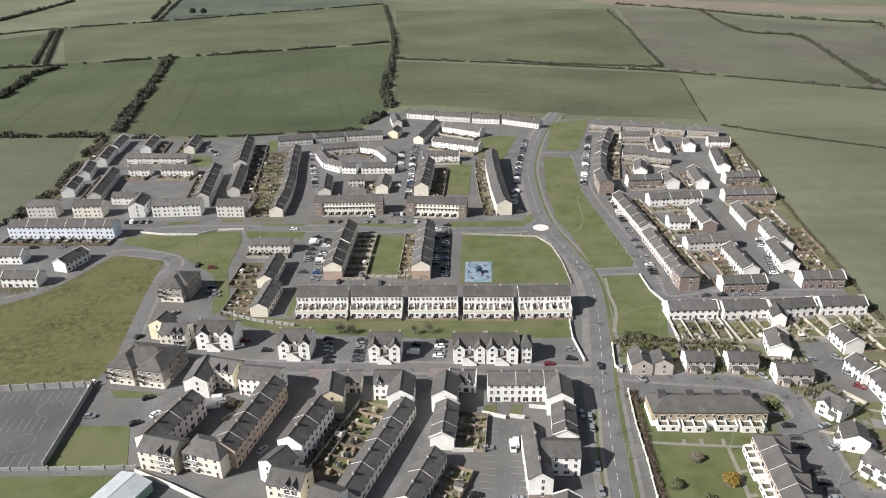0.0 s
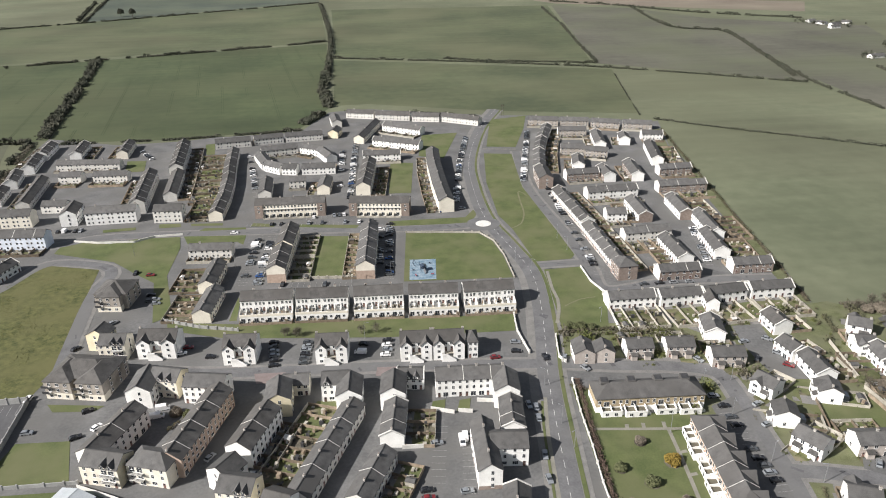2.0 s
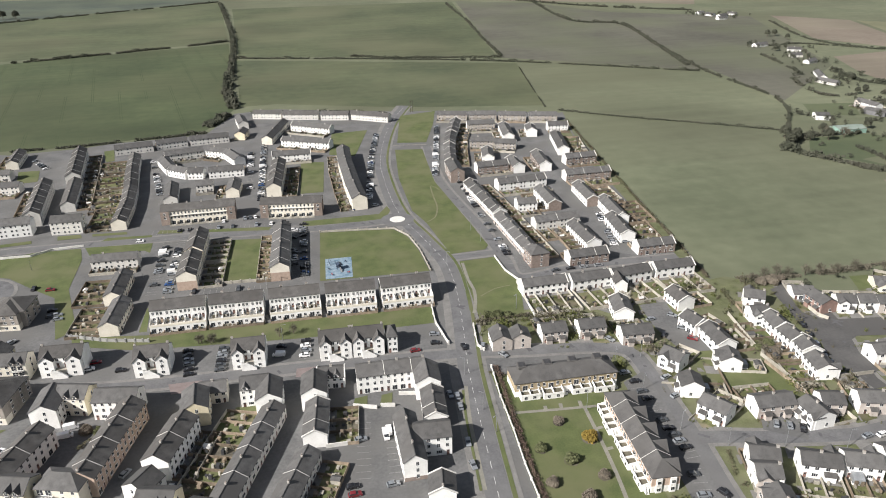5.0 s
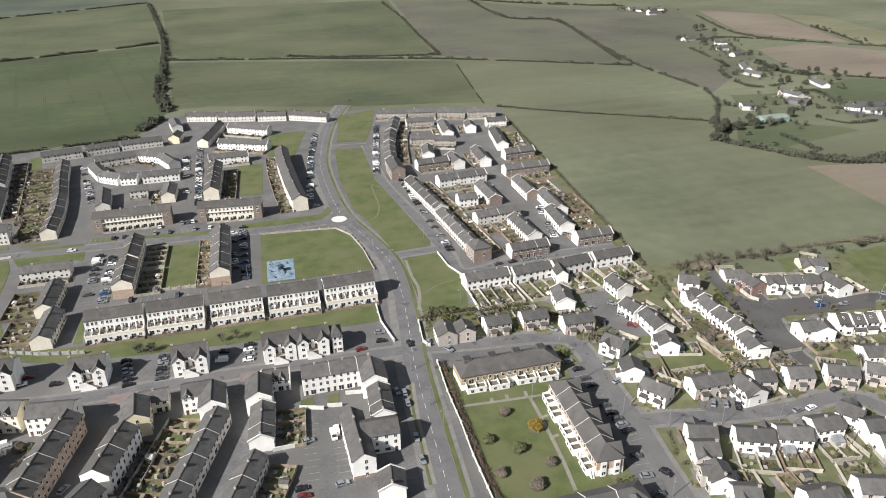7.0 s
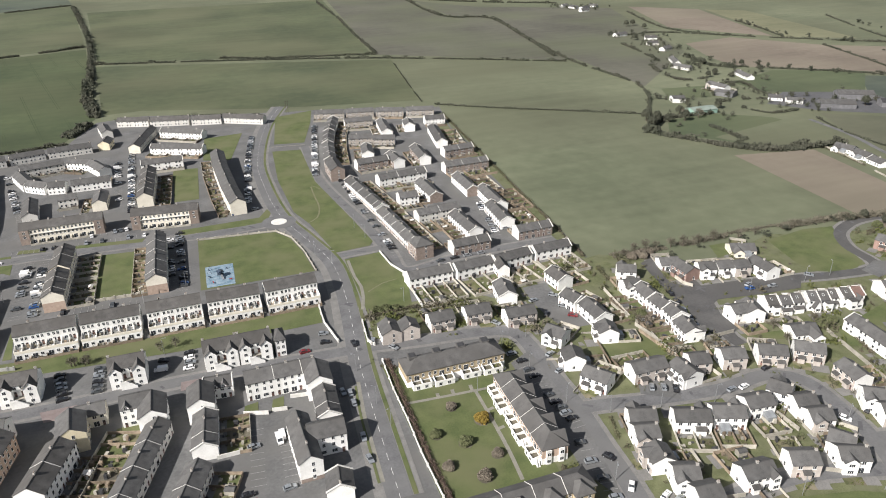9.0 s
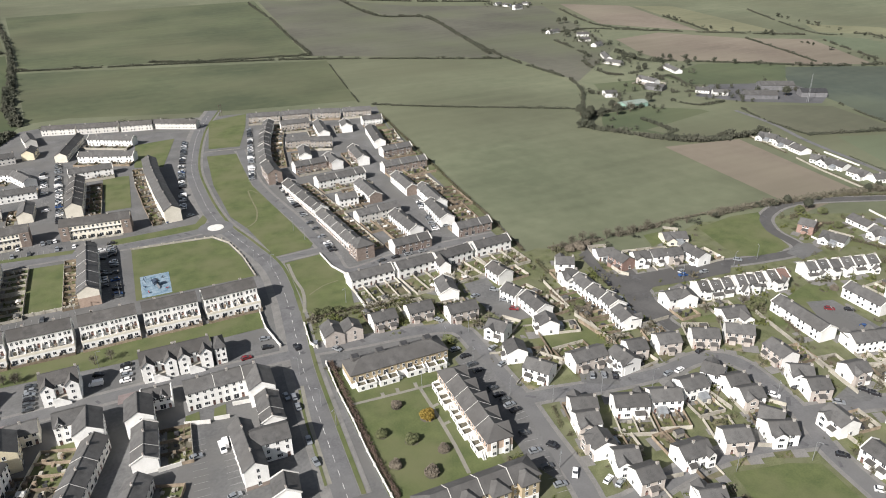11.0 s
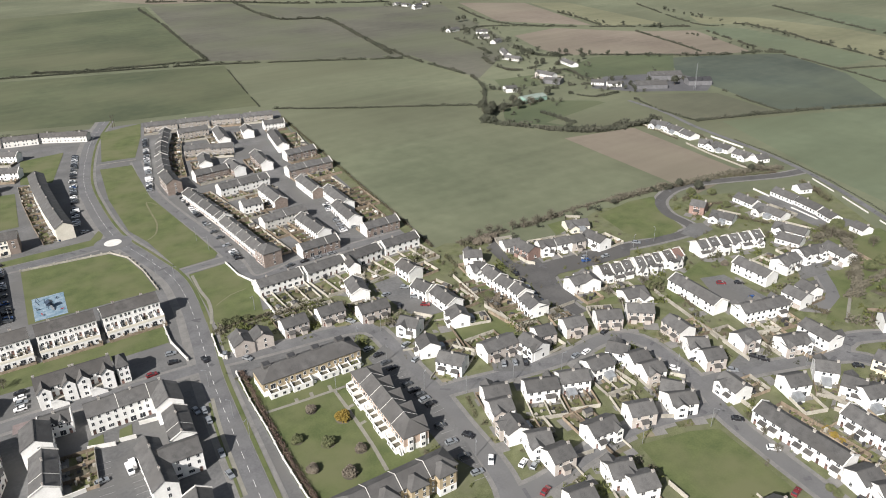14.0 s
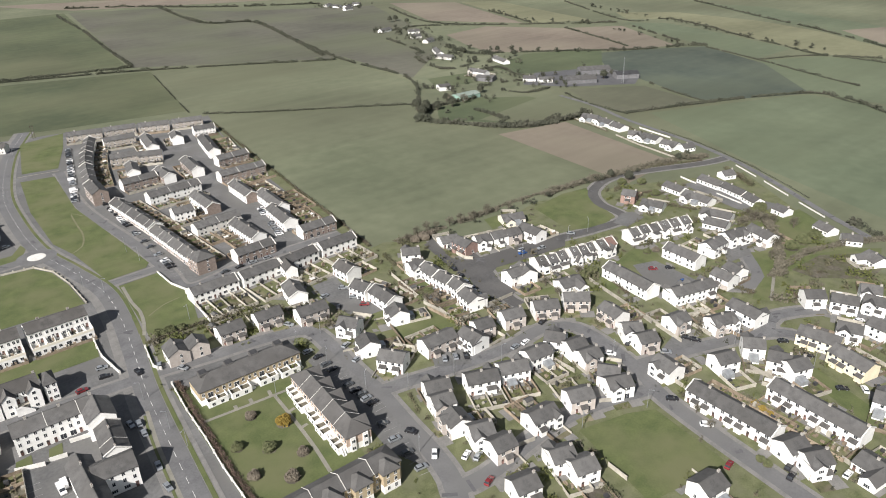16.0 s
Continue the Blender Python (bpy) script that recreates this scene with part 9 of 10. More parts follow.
yard(176.5, 136.3, -8.5, 10.1, 9, 4.1, -1, 2, soil=True, masonry=True)
drive(177.4, 142.8, -8.5, 10.1)
yard(189.6, 138.4, -58.9, 8.0, 9, 4.1, -1, 1, soil=False, masonry=False)
drive(195.3, 141.8, -58.9, 8.0)
yard(191.2, 130.3, -12.8, 8.0, 9, 4.1, -1, 1, soil=False, masonry=True)
drive(192.6, 136.8, -12.8, 8.0)
yard(190.0, 122.7, -15.5, 8.2, 9, 4.1, 1, 1, soil=True, masonry=False)
drive(188.3, 116.3, -15.5, 8.2)
yard(187.1, 110.7, -55.3, 8.0, 9, 4.1, 1, 1, soil=False, masonry=True)
drive(181.7, 106.9, -55.3, 8.0)
yard(184.3, 104.8, -25.5, 9.2, 9, 4.1, 1, 1, soil=False, masonry=False)
drive(181.5, 98.9, -25.5, 9.2)
yard(216.4, 123.0, -35.4, 8.0, 9, 4.1, 1, 1, soil=True, masonry=True)
drive(212.6, 117.7, -35.4, 8.0)
yard(214.6, 115.0, -22.3, 8.1, 9, 4.1, 1, 1, soil=False, masonry=False)
drive(212.1, 108.9, -22.3, 8.1)
yard(168.8, 109.3, -21.6, 9.0, 9, 4.1, 1, 1, soil=False, masonry=True)
drive(166.4, 103.2, -21.6, 9.0)
yard(205.6, 99.1, -99.9, 9.5, 9, 4.1, 1, 2, soil=True, masonry=False)
drive(199.1, 100.3, -99.9, 9.5)
yard(224.4, 88.0, -22.3, 8.5, 9, 4.1, -1, 1, soil=False, masonry=True)
drive(226.9, 94.2, -22.3, 8.5)
yard(241.0, 85.8, -53.4, 8.0, 9, 4.1, -1, 1, soil=False, masonry=False)
drive(246.3, 89.7, -53.4, 8.0)
yard(239.3, 74.6, -68.0, 8.0, 9, 4.1, -1, 1, soil=True, masonry=True)
drive(245.4, 77.0, -68.0, 8.0)
yard(239.5, 68.9, -20.6, 8.5, 9, 4.1, -1, 1, soil=False, masonry=False)
drive(241.8, 75.1, -20.6, 8.5)
yard(277.7, 66.5, -69.1, 9.1, 9, 4.1, 1, 1, soil=False, masonry=True)
drive(271.5, 64.2, -69.1, 9.1)
yard(198.4, 49.6, -17.0, 8.0, 9, 4.1, 1, 1, soil=False, masonry=False)
drive(196.4, 43.3, -17.0, 8.0)
yard(198.0, 42.4, -28.6, 8.0, 9, 4.1, 1, 1, soil=False, masonry=True)
drive(194.9, 36.6, -28.6, 8.0)
yard(164.9, 57.4, -8.0, 8.9, 9, 4.1, -1, 1, soil=True, masonry=False)
drive(165.8, 63.9, -8.0, 8.9)
yard(129.4, 127.4, -102.7, 8.0, 9, 4.1, 1, 1, soil=False, masonry=True)
drive(123.0, 128.9, -102.7, 8.0)
yard(131.7, 118.3, -21.1, 8.0, 9, 4.1, 1, 1, soil=False, masonry=False)
drive(129.3, 112.1, -21.1, 8.0)
yard(132.2, 109.4, -8.2, 8.0, 9, 4.1, 1, 1, soil=True, masonry=True)
drive(131.3, 102.8, -8.2, 8.0)
yard(151.8, 110.7, -7.3, 10.7, 9, 4.1, 1, 2, soil=False, masonry=False)
drive(151.0, 104.1, -7.3, 10.7)
yard(142.4, 93.7, -20.0, 8.0, 9, 4.1, -1, 1, soil=False, masonry=True)
drive(144.6, 99.9, -20.0, 8.0)
yard(143.8, 86.4, -17.0, 8.0, 9, 4.1, -1, 1, soil=True, masonry=False)
drive(145.7, 92.7, -17.0, 8.0)
yard(125.3, 92.7, -13.5, 8.0, 9, 4.1, -1, 1, soil=False, masonry=True)
drive(126.9, 99.1, -13.5, 8.0)
yard(487.3, 509.0, -83.2, 22.0, 9, 4.1, 1, 2, soil=False, masonry=True)
drive(480.8, 508.2, -83.2, 22.0)
yard(254.6, 213.5, -90.9, 13.3, 9, 4.1, 1, 2, soil=False, masonry=True)
drive(248.0, 213.6, -90.9, 13.3)
drive(228.2, 160.4, -13.1, 11.1)
yard(229.6, 166.6, -13.1, 11.1, 7, 3.9, 1, 1, masonry=True)
drive(327.7, 155.7, -79.0, 11.8)
yard(333.9, 156.9, -79.0, 11.8, 7, 3.9, 1, 1, masonry=True)
drive(217.0, 231.6, -17.5, 9.4)
yard(218.9, 237.6, -17.5, 9.4, 7, 3.9, 1, 1, masonry=True)
yard(242.5, 39.2, -75.4, 8.1, 9, 4.1, -1, 1, soil=True, masonry=False)
drive(248.9, 40.9, -75.4, 8.1)
drive(204.1, 30.5, -98.7, 10.0)
yard(210.4, 29.5, -98.7, 10.0, 7, 3.9, 1, 1, masonry=True)
yard(288.3, 59.3, -97.1, 8.0, 9, 4.1, -1, 1, soil=False, masonry=False)
drive(294.9, 58.5, -97.1, 8.0)
yard(260.8, 236.9, -44.7, 8.0, 9, 4.1, 1, 1, soil=False, masonry=True)
drive(256.2, 232.2, -44.7, 8.0)


# ---- cars ----
CAR_PAINT = {
    "w": shade("white_car_paint", (0.70, 0.70, 0.70), (0.78, 0.78, 0.78), 1, 5, 0.25, coat=0.5),
    "s": shade("silver_car_paint", (0.30, 0.32, 0.34), (0.38, 0.40, 0.42), 1, 5, 0.3, metal=0.5, coat=0.5),
    "k": shade("black_car_paint", (0.012, 0.012, 0.014), (0.025, 0.025, 0.028), 1, 5, 0.25, coat=0.5),
    "r": shade("red_car_paint", (0.13, 0.016, 0.02), (0.19, 0.03, 0.034), 1, 5, 0.25, coat=0.5),
    "b": shade("blue_car_paint", (0.02, 0.06, 0.17), (0.04, 0.09, 0.24), 1, 5, 0.25, coat=0.5),
    "g": shade("dark_grey_car_paint", (0.05, 0.055, 0.06), (0.08, 0.085, 0.09), 1, 5, 0.28, coat=0.5),
}
TYRE = shade("tyre_rubber", (0.010, 0.010, 0.010), (0.02, 0.02, 0.02), 2, 8, 0.9)


def wheel_mesh():
    s = Solid()
    n, r = 10, 0.31
    s.prism_y([(math.cos(2 * math.pi * i / n) * r, math.sin(2 * math.pi * i / n) * r) for i in range(n)], -0.1, 0.1, 0)
    s.prism_y([(math.cos(2 * math.pi * i / n) * 0.19, math.sin(2 * math.pi * i / n) * 0.19) for i in range(n)], -0.11, 0.11, 1)
    return s.mesh("wheel", TYRE, CAR_PAINT["s"])


WHEEL = wheel_mesh()


def car_proto(colour, word, m, far=False):
    """A hatchback: body with bonnet and boot, glazed cabin, roof, four wheels, lights."""
    ob = thing("car", m, f"parked {word} hatchback car on the asphalt", "car", "parked cars")
    s = Solid()
    s.prism_y([(-2.1, 0.25), (2.1, 0.25), (2.15, 0.62), (1.95, 0.80), (0.95, 0.95), (-1.95, 0.98), (-2.12, 0.7)], -0.86, 0.86)
    if far:
        for wx in (-1.3, 1.3):
            for wy in (-0.78, 0.78):
                s.box(wx - 0.3, wy - 0.1, 0, wx + 0.3, wy + 0.1, 0.5, 1)
        s.prism_y([(-1.5, 1.39), (0.3, 1.37), (0.1, 1.46), (-1.25, 1.48)], -0.7, 0.7)
    part("body", s.mesh("body", CAR_PAINT[colour], TYRE), ob)
    g = Solid()
    g.prism_y([(-1.95, 0.96), (1.0, 0.93), (0.25, 1.38), (-1.45, 1.40)], -0.74, 0.74)
    part("cabin_glass", g.mesh("cabin_glass", GLASS), ob)
    if far:
        return ob
    r = Solid()
    r.prism_y([(-1.5, 1.39), (0.3, 1.37), (0.1, 1.46), (-1.25, 1.48)], -0.7, 0.7)
    part("roof_panel", r.mesh("roof_panel", CAR_PAINT[colour]), ob)
    for wx in (-1.3, 1.3):
        for wy in (-0.78, 0.78):
            part("wheel", WHEEL, ob, pose(wx, wy, 0.31))
    return ob


def van_proto(m):
    ob = thing("van", m, "parked white panel van on the asphalt", "van", "parked vans")
    s = Solid()
    s.prism_y([(-2.5, 0.3), (2.5, 0.3), (2.55, 0.9), (1.9, 1.15), (1.25, 2.0), (-2.45, 2.05)], -0.95, 0.95)
    part("body", s.mesh("body", CAR_PAINT["w"]), ob)
    g = Solid()
    g.prism_y([(1.86, 1.2), (1.30, 1.92), (1.34, 1.96), (1.95, 1.2)], -0.8, 0.8)
    part("windscreen", g.mesh("windscreen", GLASS), ob)
    for wx in (-1.6, 1.6):
        for wy in (-0.86, 0.86):
            part("wheel", WHEEL, ob, pose(wx, wy, 0.31))
    return ob


WORD = {"w": "white", "s": "silver", "k": "black", "r": "red", "b": "blue", "g": "dark grey"}
CARS = {}
car_rnd = random.Random(5)
STANDING = []


def park(x, y, heading, colour):
    """One parked vehicle; a place already taken stays as it is."""
    if any((x - a) ** 2 + (y - b) ** 2 < 4.5 for a, b in STANDING):
        return
    STANDING.append((x, y))
    m = pose(x, y, 0.17 if y < 262 and x > 60 else 0.075, 0, 0, heading)
    key = (colour, y > 195)
    if key in CARS:
        copy_thing(CARS[key], m)
    else:
        CARS[key] = van_proto(m) if colour == "v" else car_proto(colour, WORD[colour], m, key[1])


def parked_row(x0, y0, x1, y1, n, across, fill):
    """Bays along a line, some of them taken; white lines between bays where cars stand side by side."""
    d = Vector((x1 - x0, y1 - y0))
    along = math.degrees(math.atan2(d.y, d.x))
    if across and n > 3:
        s = Solid()
        for i in range(n + 1):
            xx = (i - 0.5) * d.length / max(n - 1, 1)
            s.box(xx - 0.06, -2.3, 0.205, xx + 0.06, 2.3, 0.212)
        ob = new("bay_marking", s.mesh("bay_marking", WORN))
        ob.matrix_basis = pose(x0, y0, 0, 0, 0, along)
        tagged(ob, "white painted lines between parking bays", "road marking", kind="structure")
    for i in range(n):
        if car_rnd.random() > fill:
            continue
        t = i / max(n - 1, 1)
        c = car_rnd.choices("wskrbgv", (20, 26, 28, 1, 7, 20, 3))[0]
        h = along + (90 if across else 0) + car_rnd.choice((0, 180)) + car_rnd.gauss(0, 2)
        park(x0 + d.x * t + car_rnd.gauss(0, 0.12), y0 + d.y * t + car_rnd.gauss(0, 0.12), h, c)


# ---- plants and street things ----
TUFT = [
    shade("shrub_foliage", (0.064, 0.074, 0.034), (0.125, 0.132, 0.066), 0.5, 2.0, 0.9),
    shade("orange_shrub_foliage", (0.150, 0.105, 0.022), (0.24, 0.175, 0.040), 0.5, 2.0, 0.9),
    shade("bare_brown_shrub", (0.105, 0.090, 0.072), (0.185, 0.160, 0.125), 0.5, 2.0, 0.9),
]
SHRUB_WORD = ("dark green garden shrub", "orange-leaved garden shrub", "bare brown garden shrub")
BUSHES = [[clump_mesh("foliage", 1.0, 850, 11 * k + j, TUFT[k]) for j in range(3)] for k in range(3)]
STEM = trunk_mesh(0.9, 0.10)
TRUNK = trunk_mesh(0.8, 0.05)
CROWN = [clump_mesh("crown", 0.45, 420, 70 + j, HEDGE, 1.1) for j in range(3)]
plant_rnd = random.Random(9)
BED = mesh_of("soil_bed", [(math.cos(i * 0.4488) * (1 + 0.1 * math.sin(i * 3)), math.sin(i * 0.4488), 0.14) for i in range(14)], [tuple(range(14))], [SOIL])


def bush(x, y, r, k):
    ob = thing("shrub", pose(x, y, 0.05, 0, 0, plant_rnd.uniform(0, 360)), SHRUB_WORD[k] + " standing in the grass", "shrub", "shrubs")
    part("stem", STEM, ob)
    part("soil_bed", BED, ob, Matrix.Diagonal((r * 1.05, r * 1.05, 1, 1)))
    part("foliage", BUSHES[k][plant_rnd.randrange(3)], ob, pose(0, 0, r * 0.55) @ Matrix.Diagonal((r, r, r * 0.9, 1)))


BARE = [twig_crown(0.42, 90 + j) for j in range(3)]


def tree(x, y, h, bare=0):
    ob = thing("tree", pose(x, y, 0, 0, 0, plant_rnd.uniform(0, 360)), "bare brown tree of thin twigs beside a hedge" if bare else "dark hedgerow tree with a ragged crown", "tree", "trees")
    part("trunk", TRUNK, ob, Matrix.Diagonal((h, h, h, 1)))
    part("crown", (BARE if bare else CROWN)[plant_rnd.randrange(3)], ob, pose(0, 0, h * 0.62) @ Matrix.Diagonal((h, h, h, 1)))


UTILITY = Solid()
for sx in (-0.9, 0.9):
    UTILITY.prism_y([(sx - 0.16, -0.2), (sx + 0.16, -0.2), (sx + 0.1, 10.5), (sx - 0.1, 10.5)], -0.13, 0.13)
UTILITY.box(-1.6, -0.1, 9.4, 1.6, 0.1, 9.65)
UTILITY_MESH = UTILITY.mesh("posts", BARK)


def utility_pole(x, y):
    ob = thing("utility_pole", pose(x, y, 0, 0, 0, 10), "pair of dark timber utility poles with a crossbar", "utility pole")
    part("post", UTILITY_MESH, ob)


METAL = shade("galvanised_steel", (0.30, 0.31, 0.32), (0.42, 0.43, 0.44), 1, 6, 0.45, metal=0.6)
pole = Solid()
pole.prism_y([(-0.09, 0), (0.09, 0), (0.05, 7.6), (-0.05, 7.6)], -0.07, 0.07)
arm = Solid()
arm.box(-0.05, -0.05, 7.5, 1.5, 0.05, 7.6)
head = Solid()
head.prism_y([(1.2, 7.45), (1.9, 7.42), (1.9, 7.54), (1.3, 7.64)], -0.16, 0.16)
POLE, ARM, LAMP_HEAD = pole.mesh("pole", METAL), arm.mesh("arm", METAL), head.mesh("lamp_head", METAL)


def lamp(x, y):
    ob = thing("street_lamp", pose(x, y, 0.05, 0, 0, plant_rnd.uniform(0, 360)), "tall grey steel street lamp beside the road", "street lamp", "street lamps")
    part("pole", POLE, ob)
    part("lamp_head", LAMP_HEAD, part("arm", ARM, ob))
parked_row(-62.8, 372.8, -63.2, 309.6, 25, True, .6)
parked_row(-69.6, 371.6, -70.5, 310.5, 24, True, .3)
parked_row(-50.7, 306.8, -19.1, 304.3, 12, True, .45)
parked_row(-78.3, 383.5, -7.5, 380.1, 28, True, .22)
parked_row(2.2, 374.6, 0.3, 308.8, 26, True, .55)
parked_row(-2.7, 373.2, -4.7, 311.5, 24, True, .3)
parked_row(-19.9, 533.6, -21.4, 419.1, 40, True, .75)
parked_row(-29.2, 516.7, -28.5, 442.3, 29, True, .4)
parked_row(-96.7, 513.9, -80.4, 429.3, 34, True, .4)
parked_row(55.2, 487.1, 44.0, 406.0, 32, True, .7)
parked_row(66.0, 540.2, 56.4, 490.9, 20, True, .5)
parked_row(116.8, 549.4, 91.2, 433.5, 40, True, .75)
parked_row(104.7, 418.4, 102.5, 301.1, 40, True, .5)
parked_row(171.8, 342.1, 167.3, 309.2, 13, True, .85)
parked_row(104.8, 286.5, 142.5, 286.7, 6, False, .75)
parked_row(170.6, 352.4, 159.8, 304.6, 18, True, .6)
parked_row(-48.6, 255.3, -46.7, 238.5, 6, True, 1)
parked_row(-34.7, 253.9, -35.1, 238.9, 6, True, 1)
parked_row(-11.7, 249.6, -12.7, 243.8, 2, True, 1)
parked_row(-1.7, 251.9, -2.6, 241.0, 4, True, 1)
parked_row(50.5, 244.1, 49.8, 237.6, 2, True, 1)
parked_row(-111.5, 304.0, -110.7, 298.3, 2, True, .9)
parked_row(-125.2, 328.4, -122.2, 328.3, 1, True, 1)
parked_row(-185.3, 387.9, -172.8, 387.3, 5, True, .8)
parked_row(-207.8, 354.9, -222.8, 354.1, 2, False, .5)
parked_row(15.3, 193.0, 12.3, 169.2, 9, True, 0)
parked_row(51.4, 214.1, 46.9, 163.7, 9, False, .3)
parked_row(34.1, 390.1, 46.1, 393.1, 2, False, .6)
parked_row(-47.7, 389.8, -21.1, 392.8, 10, True, .3)
parked_row(-247.4, 423.0, -244.9, 404.0, 7, True, .4)
parked_row(-140.6, 526.6, -142.6, 516.7, 4, True, .7)
parked_row(-180.6, 538.0, -168.5, 518.3, 9, True, .6)
parked_row(115.5, 200.2, 116.7, 154.1, 18, True, 0)
parked_row(113.6, 146.5, 109.2, 120.0, 10, True, 0)
for px, py, tint in ((115.3, 200.2, "s"), (116.6, 194.2, "k"), (116.2, 188.0, "g"), (116.4, 183.6, "k"), (115.4, 171.5, "g"), (115.6, 167.2, "k"), (115.9, 163.7, "g"), (116.0, 160.6, "s"), (116.3, 157.2, "k"), (112.3, 145.6, "g"), (110.9, 136.9, "s"), (110.2, 129.2, "g"), (109.4, 121.0, "s")):
    park(px, py, 2 if py > 150 else -8, tint)
parked_row(152.5, 160.9, 159.3, 156.8, 3, True, 1)
parked_row(202.5, 214.2, 194.7, 187.1, 5, False, .8)
parked_row(314.3, 141.2, 310.7, 136.0, 2, True, .6)
parked_row(116.5, 123.0, 108.9, 115.0, 1, False, .8)
parked_row(238.2, 203.8, 259.9, 199.2, 3, False, .7)
parked_row(23.9, 187.1, 22.2, 163.7, 9, True, 0)
park(13.4, 185.9, 5, "s")
park(21.8, 186.0, -88, "v")
park(8.8, 161.4, 5, "r")
park(20.8, 163.0, 5, "s")
park(-134.8, 226.5, -100, "w")
park(-127.1, 206.6, 5, "s")
park(-110.3, 217.0, 30, "k")
park(-109.3, 202.3, 30, "k")
park(-103.9, 207.2, 60, "w")
park(-85.2, 251.3, 10, "w")
park(-83.5, 255.6, 5, "r")
park(-72.9, 247.5, 0, "k")
park(-121.1, 279.6, 50, "s")
park(-129.9, 259.9, 60, "k")
park(60.3, 231.8, -85, "k")
park(-84.6, 373.1, 0, "w")
park(47.9, 202.7, -85, "s")
park(46.8, 165.4, -85, "s")
park(40.8, 234.0, 5, "r")
park(74.2, 222.8, -60, "s")
park(68.0, 230.8, 70, "s")
park(119.6, 223.1, -60, "s")
park(-61.2, 187.2, 60, "s")
park(-45.5, 177.4, -10, "s")
park(8.5, 164.8, 5, "k")
park(-14.2, 165.6, 60, "w")
park(117.2, 136.3, -62, "k")
park(123.5, 115.8, 25, "w")
park(125.8, 113.0, 25, "s")
park(121.2, 102.9, 20, "r")
park(201.2, 120.8, -60, "w")
park(212.2, 120.8, 20, "k")
park(195.1, 89.5, -45, "k")
park(191.9, 74.2, -45, "w")
park(180.4, 59.4, 10, "r")
park(193.2, 47.1, 5, "k")
park(189.8, 44.7, 5, "k")
park(129.1, 194.0, 20, "s")
park(126.9, 183.0, 20, "s")
park(177.7, 148.4, 10, "s")
park(182.9, 147.9, 10, "w")
park(198.8, 153.7, 10, "k")
park(217.6, 107.5, -45, "s")
park(231.8, 107.7, -60, "k")
park(232.9, 104.6, -60, "k")
park(219.3, 221.4, 0, "w")
park(240.3, 207.0, 20, "s")
park(272.7, 202.9, -50, "s")
park(270.5, 151.0, -40, "r")
park(277.1, 146.4, -40, "k")
park(270.6, 134.6, -30, "b")
park(254.4, 70.7, -45, "k")
park(256.9, 81.7, -40, "k")
park(243.6, 53.6, -45, "k")
park(248.7, 48.2, 40, "w")
park(252.9, 45.2, 40, "k")
park(199.9, 37.7, 0, "k")
park(202.9, 34.1, 0, "w")
park(293.2, 68.7, -30, "w")
park(23.1, 188.2, 88, "v")
park(-22.7, 250.0, 0, "w")
park(-83.5, 215.4, 10, "v")
park(-84.3, 210.8, 10, "v")
park(153.6, 234.4, -40, "s")
park(152.7, 224.1, -40, "s")
park(142.6, 221.0, 50, "k")
park(143.2, 233.5, 10, "s")
park(152.5, 215.6, -40, "r")
park(-117.5, 325.2, 0, "r")
park(-108.1, 299.2, 5, "s")
park(-107.1, 295.3, 5, "s")
bush(80.7, 179.0, 1.9, 2)
bush(87.8, 168.6, 2.6, 1)
bush(77.9, 160.2, 2.3, 0)
bush(85.3, 151.4, 1.9, 2)
bush(68.5, 152.0, 2.0, 2)
bush(77.3, 143.7, 2.3, 2)
tree(-43.7, 260.5, 4.2, 1)
tree(-38.9, 260.3, 4.2, 1)
tree(-12.4, 258.4, 4.2, 1)
tree(-40.0, 259.4, 4.2, 1)
bush(76.1, 253.5, 2.0, 0)
bush(80.6, 252.5, 2.2, 0)
bush(85.0, 251.5, 1.8, 0)
bush(78.0, 251.7, 1.6, 0)
bush(179.4, 204.7, 2.2, 0)
bush(178.4, 198.8, 2.4, 2)
bush(173.8, 203.0, 1.8, 0)
bush(242.4, 168.0, 2.6, 0)
bush(248.3, 168.6, 2.4, 0)
bush(283.2, 163.4, 1.8, 0)
bush(287.8, 161.7, 1.8, 2)
bush(213.1, 250.6, 3.2, 2)
bush(208.3, 251.4, 2.6, 2)
bush(218.9, 251.7, 2.2, 2)
bush(337.9, 119.0, 3.2, 0)
bush(348.0, 118.4, 3.4, 0)
bush(358.3, 117.7, 3.2, 0)
bush(371.4, 153.2, 3.4, 0)
bush(364.9, 152.9, 3.0, 0)
bush(349.6, 205.4, 2.4, 0)
bush(350.3, 230.2, 2.6, 0)
bush(358.8, 222.0, 2.6, 0)
bush(-78.0, 211.9, 2.2, 2)
bush(-73.5, 210.5, 1.8, 0)
tree(353.2, 241.0, 5)
tree(357.1, 230.3, 6)
tree(365.6, 452.0, 9)
tree(358.2, 435.0, 9)
tree(372.0, 447.0, 8)
tree(399.0, 447.0, 8, 1)
tree(408.3, 441.0, 8, 1)
tree(362.1, 130.0, 6, 1)
tree(358.5, 139.5, 6, 1)
tree(-458.2, 1395.0, 13)
tree(-437.2, 1392.0, 13)
tree(442.5, 457.5, 7)
tree(401.8, 456.7, 7)
tree(378.9, 440.6, 7)
tree(393.1, 438.9, 8)
tree(366.8, 440.5, 7)
tree(560.6, 413.0, 8)
tree(634.2, 860.4, 8)
tree(643.9, 832.6, 7)
tree(646.0, 862.6, 8)
tree(585.6, 585.2, 6)
tree(580.2, 552.5, 6)
tree(530.4, 562.5, 6)
